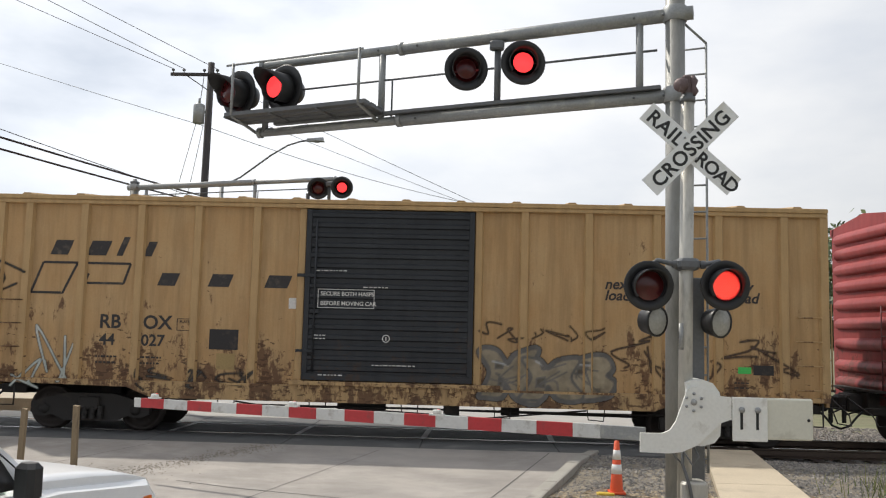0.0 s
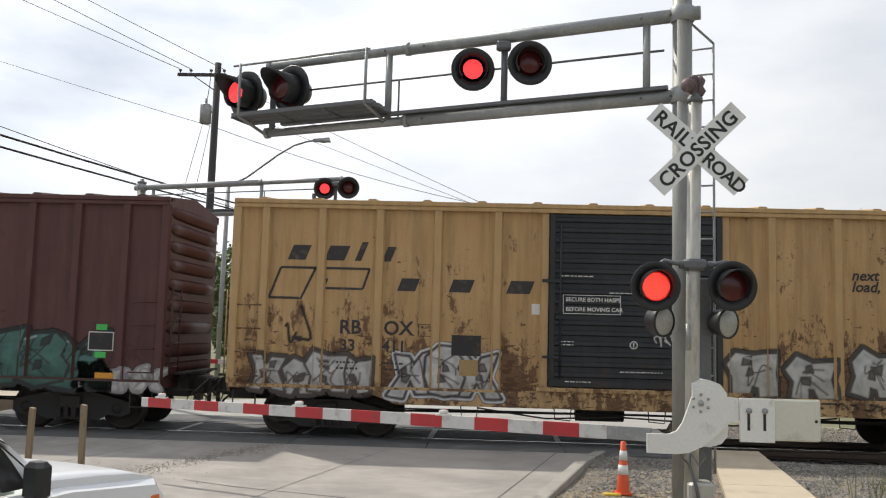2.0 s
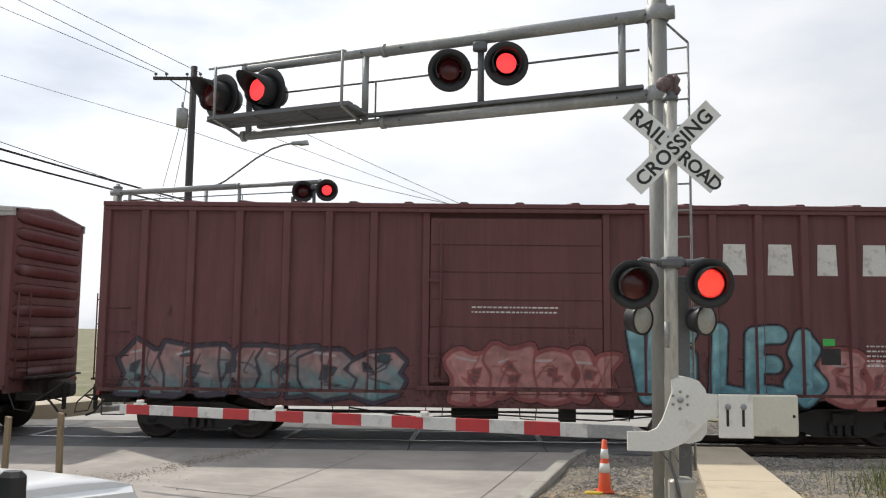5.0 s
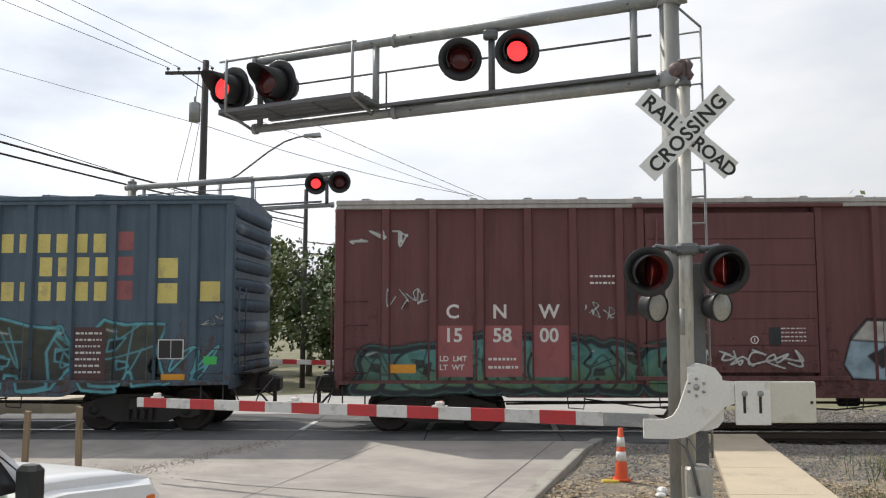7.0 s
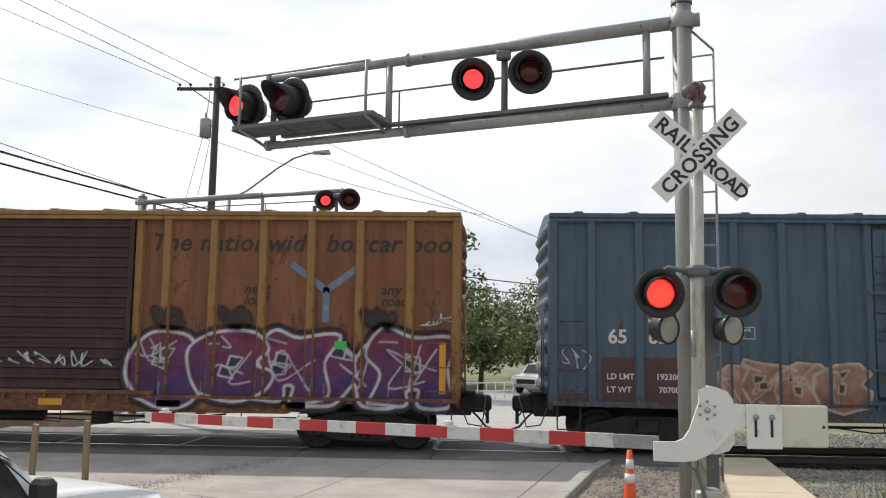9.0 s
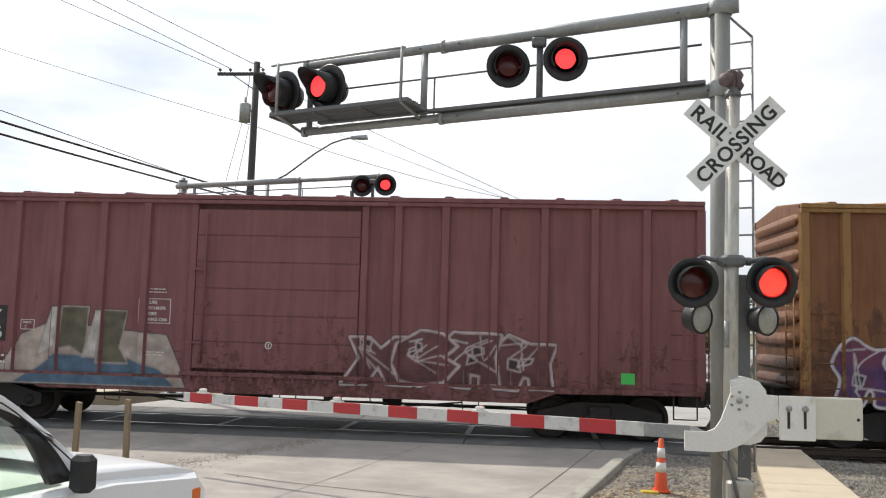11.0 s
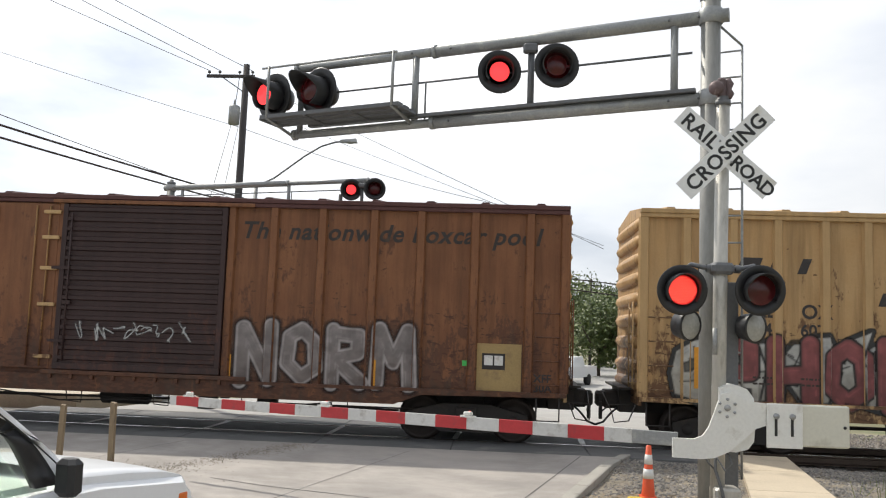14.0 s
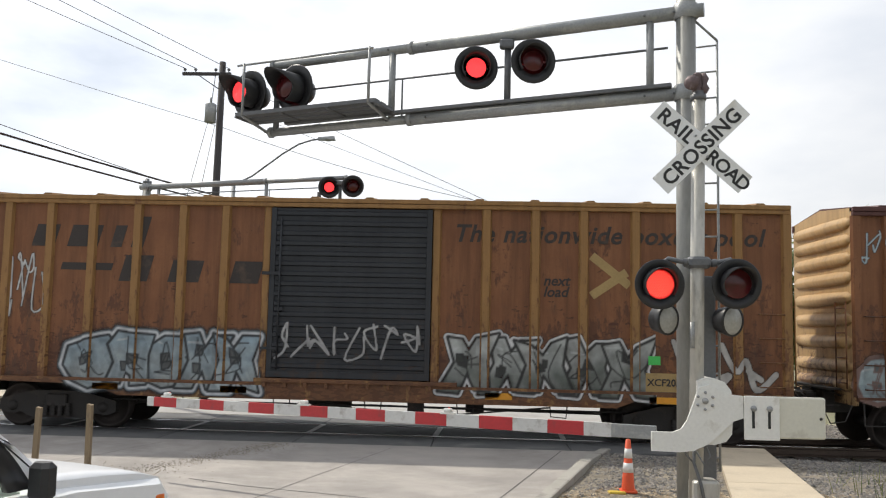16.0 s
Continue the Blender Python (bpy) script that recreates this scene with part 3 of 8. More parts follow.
def graffiti(car, spec, posts, seed, word="", lift=0.0, forms=()):
    """A sprayed piece on the car's side, lying on panels and posts alike.
    spec: x0, x1, z0, z1, letters, thickness, fill low, fill high, outline, halo, label"""
    x0, x1, z0, z1, letters, thick, low, high, line, halo, label = spec
    rng = random.Random(seed)
    step = 0.022
    pad = thick + 0.12
    nx, nz = int((x1 - x0 + 2 * pad) / step) + 1, int((z1 - z0 + 2 * pad) / step) + 1
    gx, gz = x0 - pad + step * np.arange(nx), z0 - pad + step * np.arange(nz)
    X, Z = np.meshgrid(gx, gz)
    wob = lambda s, o: np.array([noise.noise(Vector((a * s, o, seed))) for a in gx])
    Xw = X + 0.05 * wob(1.7, 1)[None, :]
    Zw = Z + 0.08 * wob(1.1, 5)[None, :]
    w = (x1 - x0) / letters
    h = z1 - z0
    col = np.zeros((nz, nx, 4))
    t = np.clip((Z - z0) / h, 0, 1)[..., None]
    cloud = (0.5 + 0.5 * np.sin(X * 5.1 + 2.3 * np.sin(Z * 4.3 + seed)) * np.sin(Z * 6.7 + 1.9 * np.sin(X * 3.1 + seed)))[..., None]
    tt = np.clip(t + 0.5 * (cloud - 0.5), 0, 1)
    fill_c = np.array(low) * (1 - tt) + np.array(high) * tt

    def lay(k, colour):
        """Sprays a colour over what lies there, as thick as k says."""
        k = np.clip(k, 0, 1)
        col[..., :3] = col[..., :3] * (1 - k[..., None]) + np.array(colour) * k[..., None]
        col[..., 3] = np.maximum(col[..., 3], k)

    under = lambda d, at: (at + 0.011 - d) / 0.022
    for pts, colour in forms:
        f = inside_of(Xw, Z, list(pts) + [pts[0]])
        lay(under(f, 0.02), line)
        lay(under(f, -0.012), np.array(colour) * (0.8 + 0.35 * cloud))
    if forms:
        pass
    elif thick >= 0.09 and line is not None and not word:
        wide = thick > 0.12
        forms = [shard(rng, x0 + w * i, z0 + 0.03 + rng.uniform(-0.05, 0.05) * h, w * rng.uniform(1.0, 1.22), h * rng.uniform(0.82, 1.0), any(k in label for k in ("bubble", "ribbon", "purple", "curling"))) for i in range(letters)]
        fields = [inside_of(Xw, Zw, f) for f in forms]
        every = np.minimum.reduce(fields)
        if halo is not None:
            lay((0.17 - every) / 0.07, halo)
        lay(under(every, 0.085 if sum(line) < 0.5 else 0.045), tuple(0.55 + 0.25 * c for c in high) if wide and sum(line) < 0.5 and rng.random() < 0.6 else line)
        order = list(range(letters))
        rng.shuffle(order)
        for i in order:
            f, (lx, lz) = fields[i], (x0 + w * i, z0)
            U = rng.uniform
            lay(under(f, 0.04), line)
            lay(under(f, -0.012), fill_c * rng.uniform(0.85, 1.12))
            shade = np.clip((-0.02 - f) / 0.05, 0, 1) * np.clip((f + 0.16) / 0.06, 0, 1) * (np.sin(9 * X + 4 * Z + i) > 0.1)
            lay(0.45 * shade, np.array(high) * 0.55)
            # dark counters within the letter and the inked lines that divide it
            for _ in range(2):
                cx, cz = lx + w * U(0.25, 0.6), lz + h * U(0.25, 0.7)
                hole = [(cx, cz), (cx + w * U(0.12, 0.26), cz + h * U(-0.06, 0.04)), (cx + w * U(0.1, 0.3), cz + h * U(0.08, 0.2)), (cx + w * U(-0.04, 0.06), cz + h * U(0.1, 0.18))]
                g = np.maximum(inside_of(Xw, Zw, hole + hole[:1]), f + 0.03)
                lay(under(g, 0.018), line)
                lay(under(g, -0.012), tuple(0.25 * c + 0.012 for c in low))
            cut = [bowed([(lx + w * U(0, 1), lz + h * U(0.1, 0.9)), (lx + w * U(0.2, 0.8), lz + h * U(0.2, 0.8)), (lx + w * U(0.3, 1.1), lz + h * U(0.1, 0.95))], 4) for _ in range(3)]
            lay(np.minimum(under(np.maximum(stroke_field(Xw, Zw, cut), f), 0.013), 1.0) * (f < 0), line)
            glint = [[(lx + w * U(0.1, 0.3), lz + h * U(0.72, 0.9)), (lx + w * U(0.35, 0.7), lz + h * U(0.72, 0.86))]]
            lay(0.7 * under(np.maximum(stroke_field(Xw, Zw, glint), f + 0.03), 0.016), (0.6, 0.62, 0.62))
        # runs of paint below
        run = np.array([noise.noise(Vector((a * 9.0, 3.0, seed))) for a in gx])[None, :]
        lay(0.5 * ((run > 0.42) & (Z < z0 + 0.3 * h) & (every < 0.0)), np.array(line) * 0.6 + np.array(low) * 0.3)
    else:
        strokes = []
        if word:
            for i, ch in enumerate(word):
                strokes += [[(x0 + w * (i + 0.04 + 0.9 * a), z0 + h * b) for a, b in stroke] for stroke in BLOCK[ch]]
        else:
            for i in range(letters):
                up = rng.uniform(-0.08, 0.08) * h
                strokes += letter_strokes(rng, x0 + w * i - 0.04 * w, z0 + up + 0.05, w * 1.02, h * rng.uniform(0.85, 1.0), thick < 0.035)
        d = stroke_field(Xw, Zw, strokes)
        edge = 0.04 if thick > 0.07 and line is not None else 0.0
        if halo is not None:
            lay((thick + edge + 0.09 - d) / 0.09, halo)
        if edge:
            lay(under(d, thick + edge), line)
        lay(under(d, thick), fill_c)
        if word:
            lay(0.5 * under(np.abs(d - thick * 0.6), 0.012) * (cloud[..., 0] > 0.55), np.array(high) * 1.5)
    wear = np.array([[noise.noise(Vector((a * 2.3, c * 3.1, seed))) for a in gx[::4]] for c in gz[::4]])
    wear = np.kron(wear, np.ones((4, 4)))[:nz, :nx]
    col[..., 3] *= (Z > 0.72) * np.clip(0.97 - 0.5 * np.clip(wear - 0.15, 0, 1), 0, 1)
    on = col[..., 3] > 0.02
    keep = on[:-1, :-1] | on[1:, :-1] | on[:-1, 1:] | on[1:, 1:]
    iy, ix = np.nonzero(keep)
    used = np.zeros((nz, nx), bool)
    for a in (0, 1):
        for c in (0, 1):
            used[iy + a, ix + c] = True
    index = np.full((nz, nx), -1)
    index[used] = np.arange(used.sum())
    depth = np.full(nx, PANEL_Y - 0.004 - lift)
    for px, pw in posts:
        depth[np.abs(gx - px) < pw / 2 + 0.004] = -0.004 - lift
    ends = sorted(posts, key=lambda q: q[1] != 0.12)[:2]
    da, db = sorted(q[0] for q in ends)
    depth[(gx > da + 0.06) & (gx < db - 0.06)] = -0.0625 - lift
    depth2 = np.repeat(depth[None, :], nz, 0)
    depth2[Z < FLOOR_Z + 0.02] = -0.03 - lift
    verts = np.stack([X[used], depth2[used], Z[used]], -1)
    faces = np.stack([index[iy, ix], index[iy, ix + 1], index[iy + 1, ix + 1], index[iy + 1, ix]], -1)
    me = bpy.data.meshes.new("graffiti")
    me.from_pydata(verts.tolist(), [], faces.tolist())
    at = me.color_attributes.new("paint", "FLOAT_COLOR", "POINT")
    at.data.foreach_set("color", col[used].astype(np.float32).ravel())
    me.materials.append(SPRAY)
    ob = new("graffiti", me)
    ob.parent = car
    ob["label"] = label
    return ob


def wheel_mesh():
    m = Mesh()
    for s_ in (-1, 1):
        y = s_ * RAIL_Y
        o = -s_
        m.lathe((0, y, 0), (0, s_, 0), [(-0.075, 0.18), (-0.075, 0.44), (-0.04, 0.45), (-0.03, 0.425), (0.06, 0.415), (0.065, 0.36), (0.03, 0.34), (0.03, 0.16), (0.09, 0.14), (0.09, 0.0)], 24)
        m.lathe((0, y, 0), (0, s_, 0), [(-0.075, 0.0), (-0.075, 0.2)], 24)
        for i in range(6):
            a = i * math.pi / 3
            m.box(0.26 * math.cos(a) - 0.02, 0.26 * math.cos(a) + 0.02, y + s_ * 0.03 - 0.008, y + s_ * 0.03 + 0.008, 0.26 * math.sin(a) - 0.02, 0.26 * math.sin(a) + 0.02)
    m.tube((0, -1.05, 0), (0, 1.05, 0), 0.08, n=12)
    return m


WHEEL_ME, FRAME_ME, SPRING_ME = None, None, None


def truck(car, x):
    """A two-axle freight truck; its wheelsets turn."""
    global WHEEL_ME, FRAME_ME, SPRING_ME
    if FRAME_ME is None:
        f = Mesh()
        for y0, y1 in ((TRACK_Y - 1.12, TRACK_Y - 0.96), (TRACK_Y + 0.96, TRACK_Y + 1.12)):
            f.prism([(-1.15, 0.34), (-0.98, 0.27), (-0.72, 0.3), (-0.5, 0.2), (0.5, 0.2), (0.72, 0.3), (0.98, 0.27), (1.15, 0.34), (1.15, 0.54), (0.85, 0.62), (0.45, 0.72), (-0.45, 0.72), (-0.85, 0.62), (-1.15, 0.54)], y0, y1)
            for s_ in (-0.89, 0.89):
                f.lathe((s_, y0 - 0.02, 0.42), (0, 1, 0), [(0, 0.0), (0, 0.1), (0.2, 0.1)], 12)
        f.box(-0.2, 0.2, TRACK_Y - 1.2, TRACK_Y + 1.2, 0.42, 0.66, bevel=0.02)
        f.box(-0.3, 0.3, TRACK_Y - 0.4, TRACK_Y + 0.4, 0.66, 0.8)
        ob = f.make("truck", BLACK_DIRTY, car, "black cast-steel truck frame")
        FRAME_ME = ob.data
        s = Mesh()
        for q in range(5):
            s.lathe((0, 0, 0.24 + q * 0.05), (0, 0, 1), [(0, 0.045), (0.02, 0.066), (0.04, 0.045), (0.05, 0.045)], 8)
        sp = s.make("spring", BLACK_DIRTY, ob)
        SPRING_ME = sp.data
        sp.location = (-0.22, TRACK_Y - 1.16, 0)
        rest = (-0.07, 0.08, 0.23)
    else:
        ob = new("truck", FRAME_ME)
        ob.parent = car
        ob["label"] = "black cast-steel truck frame"
        rest = (-0.22, -0.07, 0.08, 0.23)
    for k in rest:
        sp = new("spring", SPRING_ME)
        sp.parent = ob
        sp.location = (k, TRACK_Y - 1.16, 0)
    ob.location.x = x
    for dx in (-0.89, 0.89):
        if WHEEL_ME is None:
            w = wheel_mesh().make("wheelset", WHEEL, ob)
            WHEEL_ME = w.data
        else:
            w = new("wheelset", WHEEL_ME)
            w.parent = ob
        wheels.append((w, dx))
    return ob


def corrugated(m, x0, x1, z0, z1, pitch, depth, y, slot=0):
    """Horizontal ridges across a panel that faces -y."""
    n = max(1, round((z1 - z0) / pitch))
    p = (z1 - z0) / n
    for i in range(n):
        z = z0 + i * p
        prof = [(0, 0), (0.22, 0), (0.34, -depth), (0.66, -depth), (0.78, 0), (1, 0)]
        for (a, ya), (b, yb) in zip(prof, prof[1:]):
            m.face([(x0, y + ya, z + a * p), (x1, y + ya, z + a * p), (x1, y + yb, z + b * p), (x0, y + yb, z + b * p)], slot)


END_Z = [1.55, 2.0, 2.42, 2.82, 3.2, 3.56, 3.9]


def boxcar(label, left, length, paint, post_paint, door_paint, roof_paint, door, door_kind, posts, end_paint=None, eave=EAVE_Z, roof_ribs=True):
    """A freight boxcar. left: where its left end stands at the clip's start. Its own space begins at that end, on the rail."""
    car = thing("boxcar", label, "boxcar", group="boxcars of the freight train")
    cars.append((car, left))
    L = length
    end_paint = end_paint or paint
    d0, d1 = door
    # side walls
    edges = sorted([0.05, d0, d1, L - 0.05] + [q for q in posts if q < d0 or q > d1])
    for a, c in zip(edges, edges[1:]):
        if a >= d0 - 1e-6 and c <= d1 + 1e-6:
            continue
        b = Mesh()
        b.box(a, c, PANEL_Y, PANEL_Y + 0.06, FLOOR_Z, eave)
        b.make("side_panel", paint, car)
    b = Mesh()
    b.box(0.05, L - 0.05, W - PANEL_Y - 0.06, W - PANEL_Y, FLOOR_Z, eave)
    b.make("far_side", paint, car)
    b = Mesh()
    b.box(0.05, L - 0.05, PANEL_Y + 0.06, W - PANEL_Y - 0.06, FLOOR_Z, FLOOR_Z + 0.12)
    b.make("floor", BLACK_DIRTY, car)
    b = Mesh()
    b.box(d0 - 0.3, d1 + 0.3, PANEL_Y + 0.07, PANEL_Y + 0.11, FLOOR_Z + 0.13, eave)
    b.make("door_backing", paint, car)
    # top chord, over the panels
    for box in ((0.0, L, -0.03, PANEL_Y + 0.08, eave - 0.01, eave + 0.075), (0.0, L, -0.012, PANEL_Y + 0.02, eave - 0.09, eave - 0.012), (0.0, L, W - PANEL_Y - 0.08, W + 0.03, eave - 0.09, eave + 0.075)):
        t = Mesh()
        t.box(*box, bevel=0.01)
        t.make("top_chord", roof_paint, car)
    # side sill, deeper between the trucks
    s = Mesh()
    s.prism([(0.02, FLOOR_Z - 0.02), (0.02, FLOOR_Z + 0.06), (L - 0.02, FLOOR_Z + 0.06), (L - 0.02, FLOOR_Z - 0.02), (L - 2.7, FLOOR_Z - 0.06), (L - 3.2, 0.70), (3.2, 0.70), (2.7, FLOOR_Z - 0.06)], -0.025, PANEL_Y + 0.03)
    s.prism([(0.02, FLOOR_Z - 0.02), (0.02, FLOOR_Z + 0.06), (L - 0.02, FLOOR_Z + 0.06), (L - 0.02, FLOOR_Z - 0.02), (L - 2.7, FLOOR_Z - 0.06), (L - 3.2, 0.70), (3.2, 0.70), (2.7, FLOOR_Z - 0.06)], W - PANEL_Y - 0.03, W + 0.025)
    s.make("side_sill", post_paint, car)
    # posts
    post_me = {}
    pw = 0.13
    allposts = [(p, pw) for p in posts] + [(0.07, 0.14), (L - 0.07, 0.14), (d0 - 0.06, 0.12), (d1 + 0.06, 0.12)]
    for p, w in allposts:
        if w not in post_me:
            m = Mesh()
            m.hull([(-w / 2 - 0.03, PANEL_Y - 0.001, FLOOR_Z + 0.06), (-w / 2, 0, FLOOR_Z + 0.06), (w / 2, 0, FLOOR_Z + 0.06), (w / 2 + 0.03, PANEL_Y - 0.001, FLOOR_Z + 0.06)],
                   [(-w / 2 - 0.03, PANEL_Y - 0.001, eave - 0.09), (-w / 2, 0, eave - 0.09), (w / 2, 0, eave - 0.09), (w / 2 + 0.03, PANEL_Y - 0.001, eave - 0.09)])
            ob = m.make("side_post", post_paint, car)
            post_me[w] = ob.data
        else:
            ob = new("side_post", post_me[w])
            ob.parent = car
        ob.location.x = p
    # door
    dm = Mesh()
    if door_kind == "corrugated":
        dm.box(d0 + 0.02, d1 - 0.02, -0.02, PANEL_Y + 0.05, FLOOR_Z + 0.16, eave - 0.12)
        door_ob = dm.make("sliding_door", door_paint, car)
        dm = Mesh()
        corrugated(dm, d0 + 0.125, d1 - 0.125, FLOOR_Z + 0.285, eave - 0.125, 0.19, 0.035, -0.022)
        dm.make("ridged_sheet", door_paint, door_ob)
        for box in ((d0 + 0.02, d0 + 0.12, -0.055, -0.0205, FLOOR_Z + 0.285, eave - 0.12), (d1 - 0.12, d1 - 0.02, -0.055, -0.0205, FLOOR_Z + 0.285, eave - 0.12), (d0 + 0.02, d1 - 0.02, -0.055, -0.0205, FLOOR_Z + 0.16, FLOOR_Z + 0.28)):
            dm = Mesh()
            dm.box(*box, bevel=0.005)
            dm.make("door_stile", door_paint, door_ob)
    else:
        dm.box(d0 + 0.02, d1 - 0.02, 0.004, PANEL_Y + 0.05, FLOOR_Z + 0.2, eave - 0.2)
        door_ob = dm.make("plug_door", door_paint, car)
        n = 6
        h = (eave - 0.2 - FLOOR_Z - 0.2) / n
        for i in range(n):
            dm = Mesh()
            dm.box(d0 + 0.03, d1 - 0.03, -0.012, 0.003, FLOOR_Z + 0.2 + i * h + 0.012, FLOOR_Z + 0.2 + (i + 1) * h - 0.012, bevel=0.004)
            dm.make("door_panel", door_paint, door_ob)
    lm = Mesh()
    lm.tube((d0 + 0.22, -0.075, FLOOR_Z + 0.3), (d0 + 0.22, -0.075, eave - 0.3), 0.018)
    lm.box(d0 + 0.14, d0 + 0.3, -0.085, -0.05, 2.35, 2.42)
    lm.box(d0 - 0.12, d0 + 0.22, -0.085, -0.055, 3.02, 3.08)
    lm.box(d0 - 0.1, d0 + 0.22, -0.085, -0.055, 1.62, 1.67)
    lm.make("lock_bar", door_paint, door_ob)
    for y0, z0, z1 in ((-0.07, FLOOR_Z + 0.062, FLOOR_Z + 0.14), (-0.06, eave - 0.1, eave - 0.03)):
        k = Mesh()
        k.box(d0 - 0.2, d1 + 0.5, y0, 0.0, z0, z1, bevel=0.008)
        k.make("door_track", post_paint, car)
    clip_me = None
    for q in range(9):
        if clip_me is None:
            k = Mesh()
            k.box(-0.03, 0.03, -0.08, -0.03, FLOOR_Z - 0.02, FLOOR_Z + 0.06, bevel=0.006)
            ob = k.make("track_clip", post_paint, car)
            clip_me = ob.data
        else:
            ob = new("track_clip", clip_me)
            ob.parent = car
        ob.location.x = d0 + (d1 - d0) * q / 8
    # roof
    r = Mesh()
    top = eave + 0.24
    mid = W / 2
    r.hull([(0.02, 0.0, eave + 0.07), (0.02, mid, top), (0.02, W, eave + 0.07), (0.02, W, eave), (0.02, 0.0, eave)],
           [(L - 0.02, 0.0, eave + 0.07), (L - 0.02, mid, top), (L - 0.02, W, eave + 0.07), (L - 0.02, W, eave), (L - 0.02, 0.0, eave)])
    r.make("roof", roof_paint, car)
    cap_me = None
    if roof_ribs:
        n = 15
        for i in range(n):
            x = 0.55 + (L - 1.1) * i / (n - 1)
            if cap_me is None:
                c = Mesh()
                for a, bb in ((0.0, mid), (W, mid)):
                    c.hull([(-0.1, a, eave + 0.07), (0.1, a, eave + 0.07), (0.06, a, eave + 0.11), (-0.06, a, eave + 0.11)],
                           [(-0.1, bb, top), (0.1, bb, top), (0.06, bb, top + 0.045), (-0.06, bb, top + 0.045)])
                ob = c.make("roof_seam", roof_paint, car)
                cap_me = ob.data
            else:
                ob = new("roof_seam", cap_me)
                ob.parent = car
            ob.location.x = x
    # ends, with stacked ridges
    for x, s_ in ((0.0, -1), (L, 1)):
        e_ = Mesh()
        e_.hull([(x, PANEL_Y, FLOOR_Z - 0.1), (x, W - PANEL_Y, FLOOR_Z - 0.1), (x, W - PANEL_Y, eave + 0.06), (x, mid, eave + 0.2), (x, PANEL_Y, eave + 0.06)],
                [(x - s_ * 0.06, PANEL_Y, FLOOR_Z - 0.1), (x - s_ * 0.06, W - PANEL_Y, FLOOR_Z - 0.1), (x - s_ * 0.06, W - PANEL_Y, eave + 0.06), (x - s_ * 0.06, mid, eave + 0.2), (x - s_ * 0.06, PANEL_Y, eave + 0.06)])
        end = e_.make("car_end", end_paint, car)
        for z in [1.2] + END_Z + [4.22]:
            q = Mesh()
            prof = [(-0.13, 0), (-0.08, 0.06), (0, 0.095), (0.08, 0.06), (0.13, 0)]
            rings = []
            for y, sc in ((0.12, 0.05), (0.3, 0.85), (0.9, 1.0), (W - 0.9, 1.0), (W - 0.3, 0.85), (W - 0.12, 0.05)):
                rings.append([(x + s_ * d * sc, y, z + h * (0.4 + 0.6 * sc)) for h, d in prof] + [(x - s_ * 0.02, y, z)])
            for a, bb in zip(rings, rings[1:]):
                q.hull(a, bb, smooth=True)
            q.make("ridge", end_paint, end)
        gear = Mesh()
        gear.path([(x + s_ * 0.1, 0.16, 1.15), (x + s_ * 0.1, 0.16, 2.75)], 0.014)
        gear.path([(x + s_ * 0.1, 0.62, 1.15), (x + s_ * 0.1, 0.62, 2.75)], 0.014)
        for i in range(4):
            gear.path([(x + s_ * 0.1, 0.16, 1.25 + 0.46 * i), (x + s_ * 0.1, 0.62, 1.25 + 0.46 * i)], 0.012)
        gear.make("end_ladder", post_paint, car)
        xa, xb = (x + 0.16, x + 0.6) if s_ < 0 else (x - 0.6, x - 0.16)
        iron = None
        for i in range(4):
            if iron is None:
                lad = Mesh()
                lad.path([(xa, 0.0, 0), (xa, -0.07, 0), (xb, -0.07, 0), (xb, 0.0, 0)], 0.013, 6)
                g_iron = lad.make("grab_iron", post_paint, car)
                iron = g_iron.data
            else:
                g_iron = new("grab_iron", iron)
                g_iron.parent = car
            g_iron.location.z = 1.15 + 0.44 * i
        st = Mesh()
        xa, xb = (x + 0.14, x + 0.56) if s_ < 0 else (x - 0.56, x - 0.14)
        st.path([(xa, 0.03, FLOOR_Z), (xa, 0.02, 0.5), (xb, 0.02, 0.5), (xb, 0.03, FLOOR_Z)], 0.018, 6)
        st.make("step", BLACK_DIRTY, car)
        cpl = Mesh()
        cpl.box(min(x, x + s_ * 0.42), max(x, x + s_ * 0.42), TRACK_Y - 0.1, TRACK_Y + 0.1, 0.74, 0.98, bevel=0.02)
        cpl.box(min(x + s_ * 0.36, x + s_ * 0.62), max(x + s_ * 0.36, x + s_ * 0.62), TRACK_Y - 0.19, TRACK_Y + 0.17, 0.70, 1.0, bevel=0.05)
        cpl.box(min(x - s_ * 0.3, x + s_ * 0.22), max(x - s_ * 0.3, x + s_ * 0.22), TRACK_Y - 0.55, TRACK_Y + 0.55, 0.64, 1.08, bevel=0.02)
        cpl.box(min(x + s_ * 0.1, x + s_ * 0.48), max(x + s_ * 0.1, x + s_ * 0.48), TRACK_Y - 0.27, TRACK_Y + 0.27, 0.68, 1.03, bevel=0.04)
        cpl.box(min(x + s_ * 0.5, x + s_ * 0.57), max(x + s_ * 0.5, x + s_ * 0.57), TRACK_Y - 0.24, TRACK_Y - 0.17, 0.46, 0.8, bevel=0.01)
        cpl.path([(x + s_ * 0.1, 0.5, 0.82), (x + s_ * 0.45, 0.6, 0.8), (x + s_ * 0.5, TRACK_Y - 0.2, 0.62)], 0.016, 6)
        cpl.make("coupler", BLACK_DIRTY, car)
        hose = Mesh()
        hose.path([(x + s_ * 0.15, TRACK_Y - 0.35, 0.78), (x + s_ * 0.35, TRACK_Y - 0.36, 0.6), (x + s_ * 0.5, TRACK_Y - 0.36, 0.42), (x + s_ * 0.66, TRACK_Y - 0.34, 0.36)], 0.022, 8)
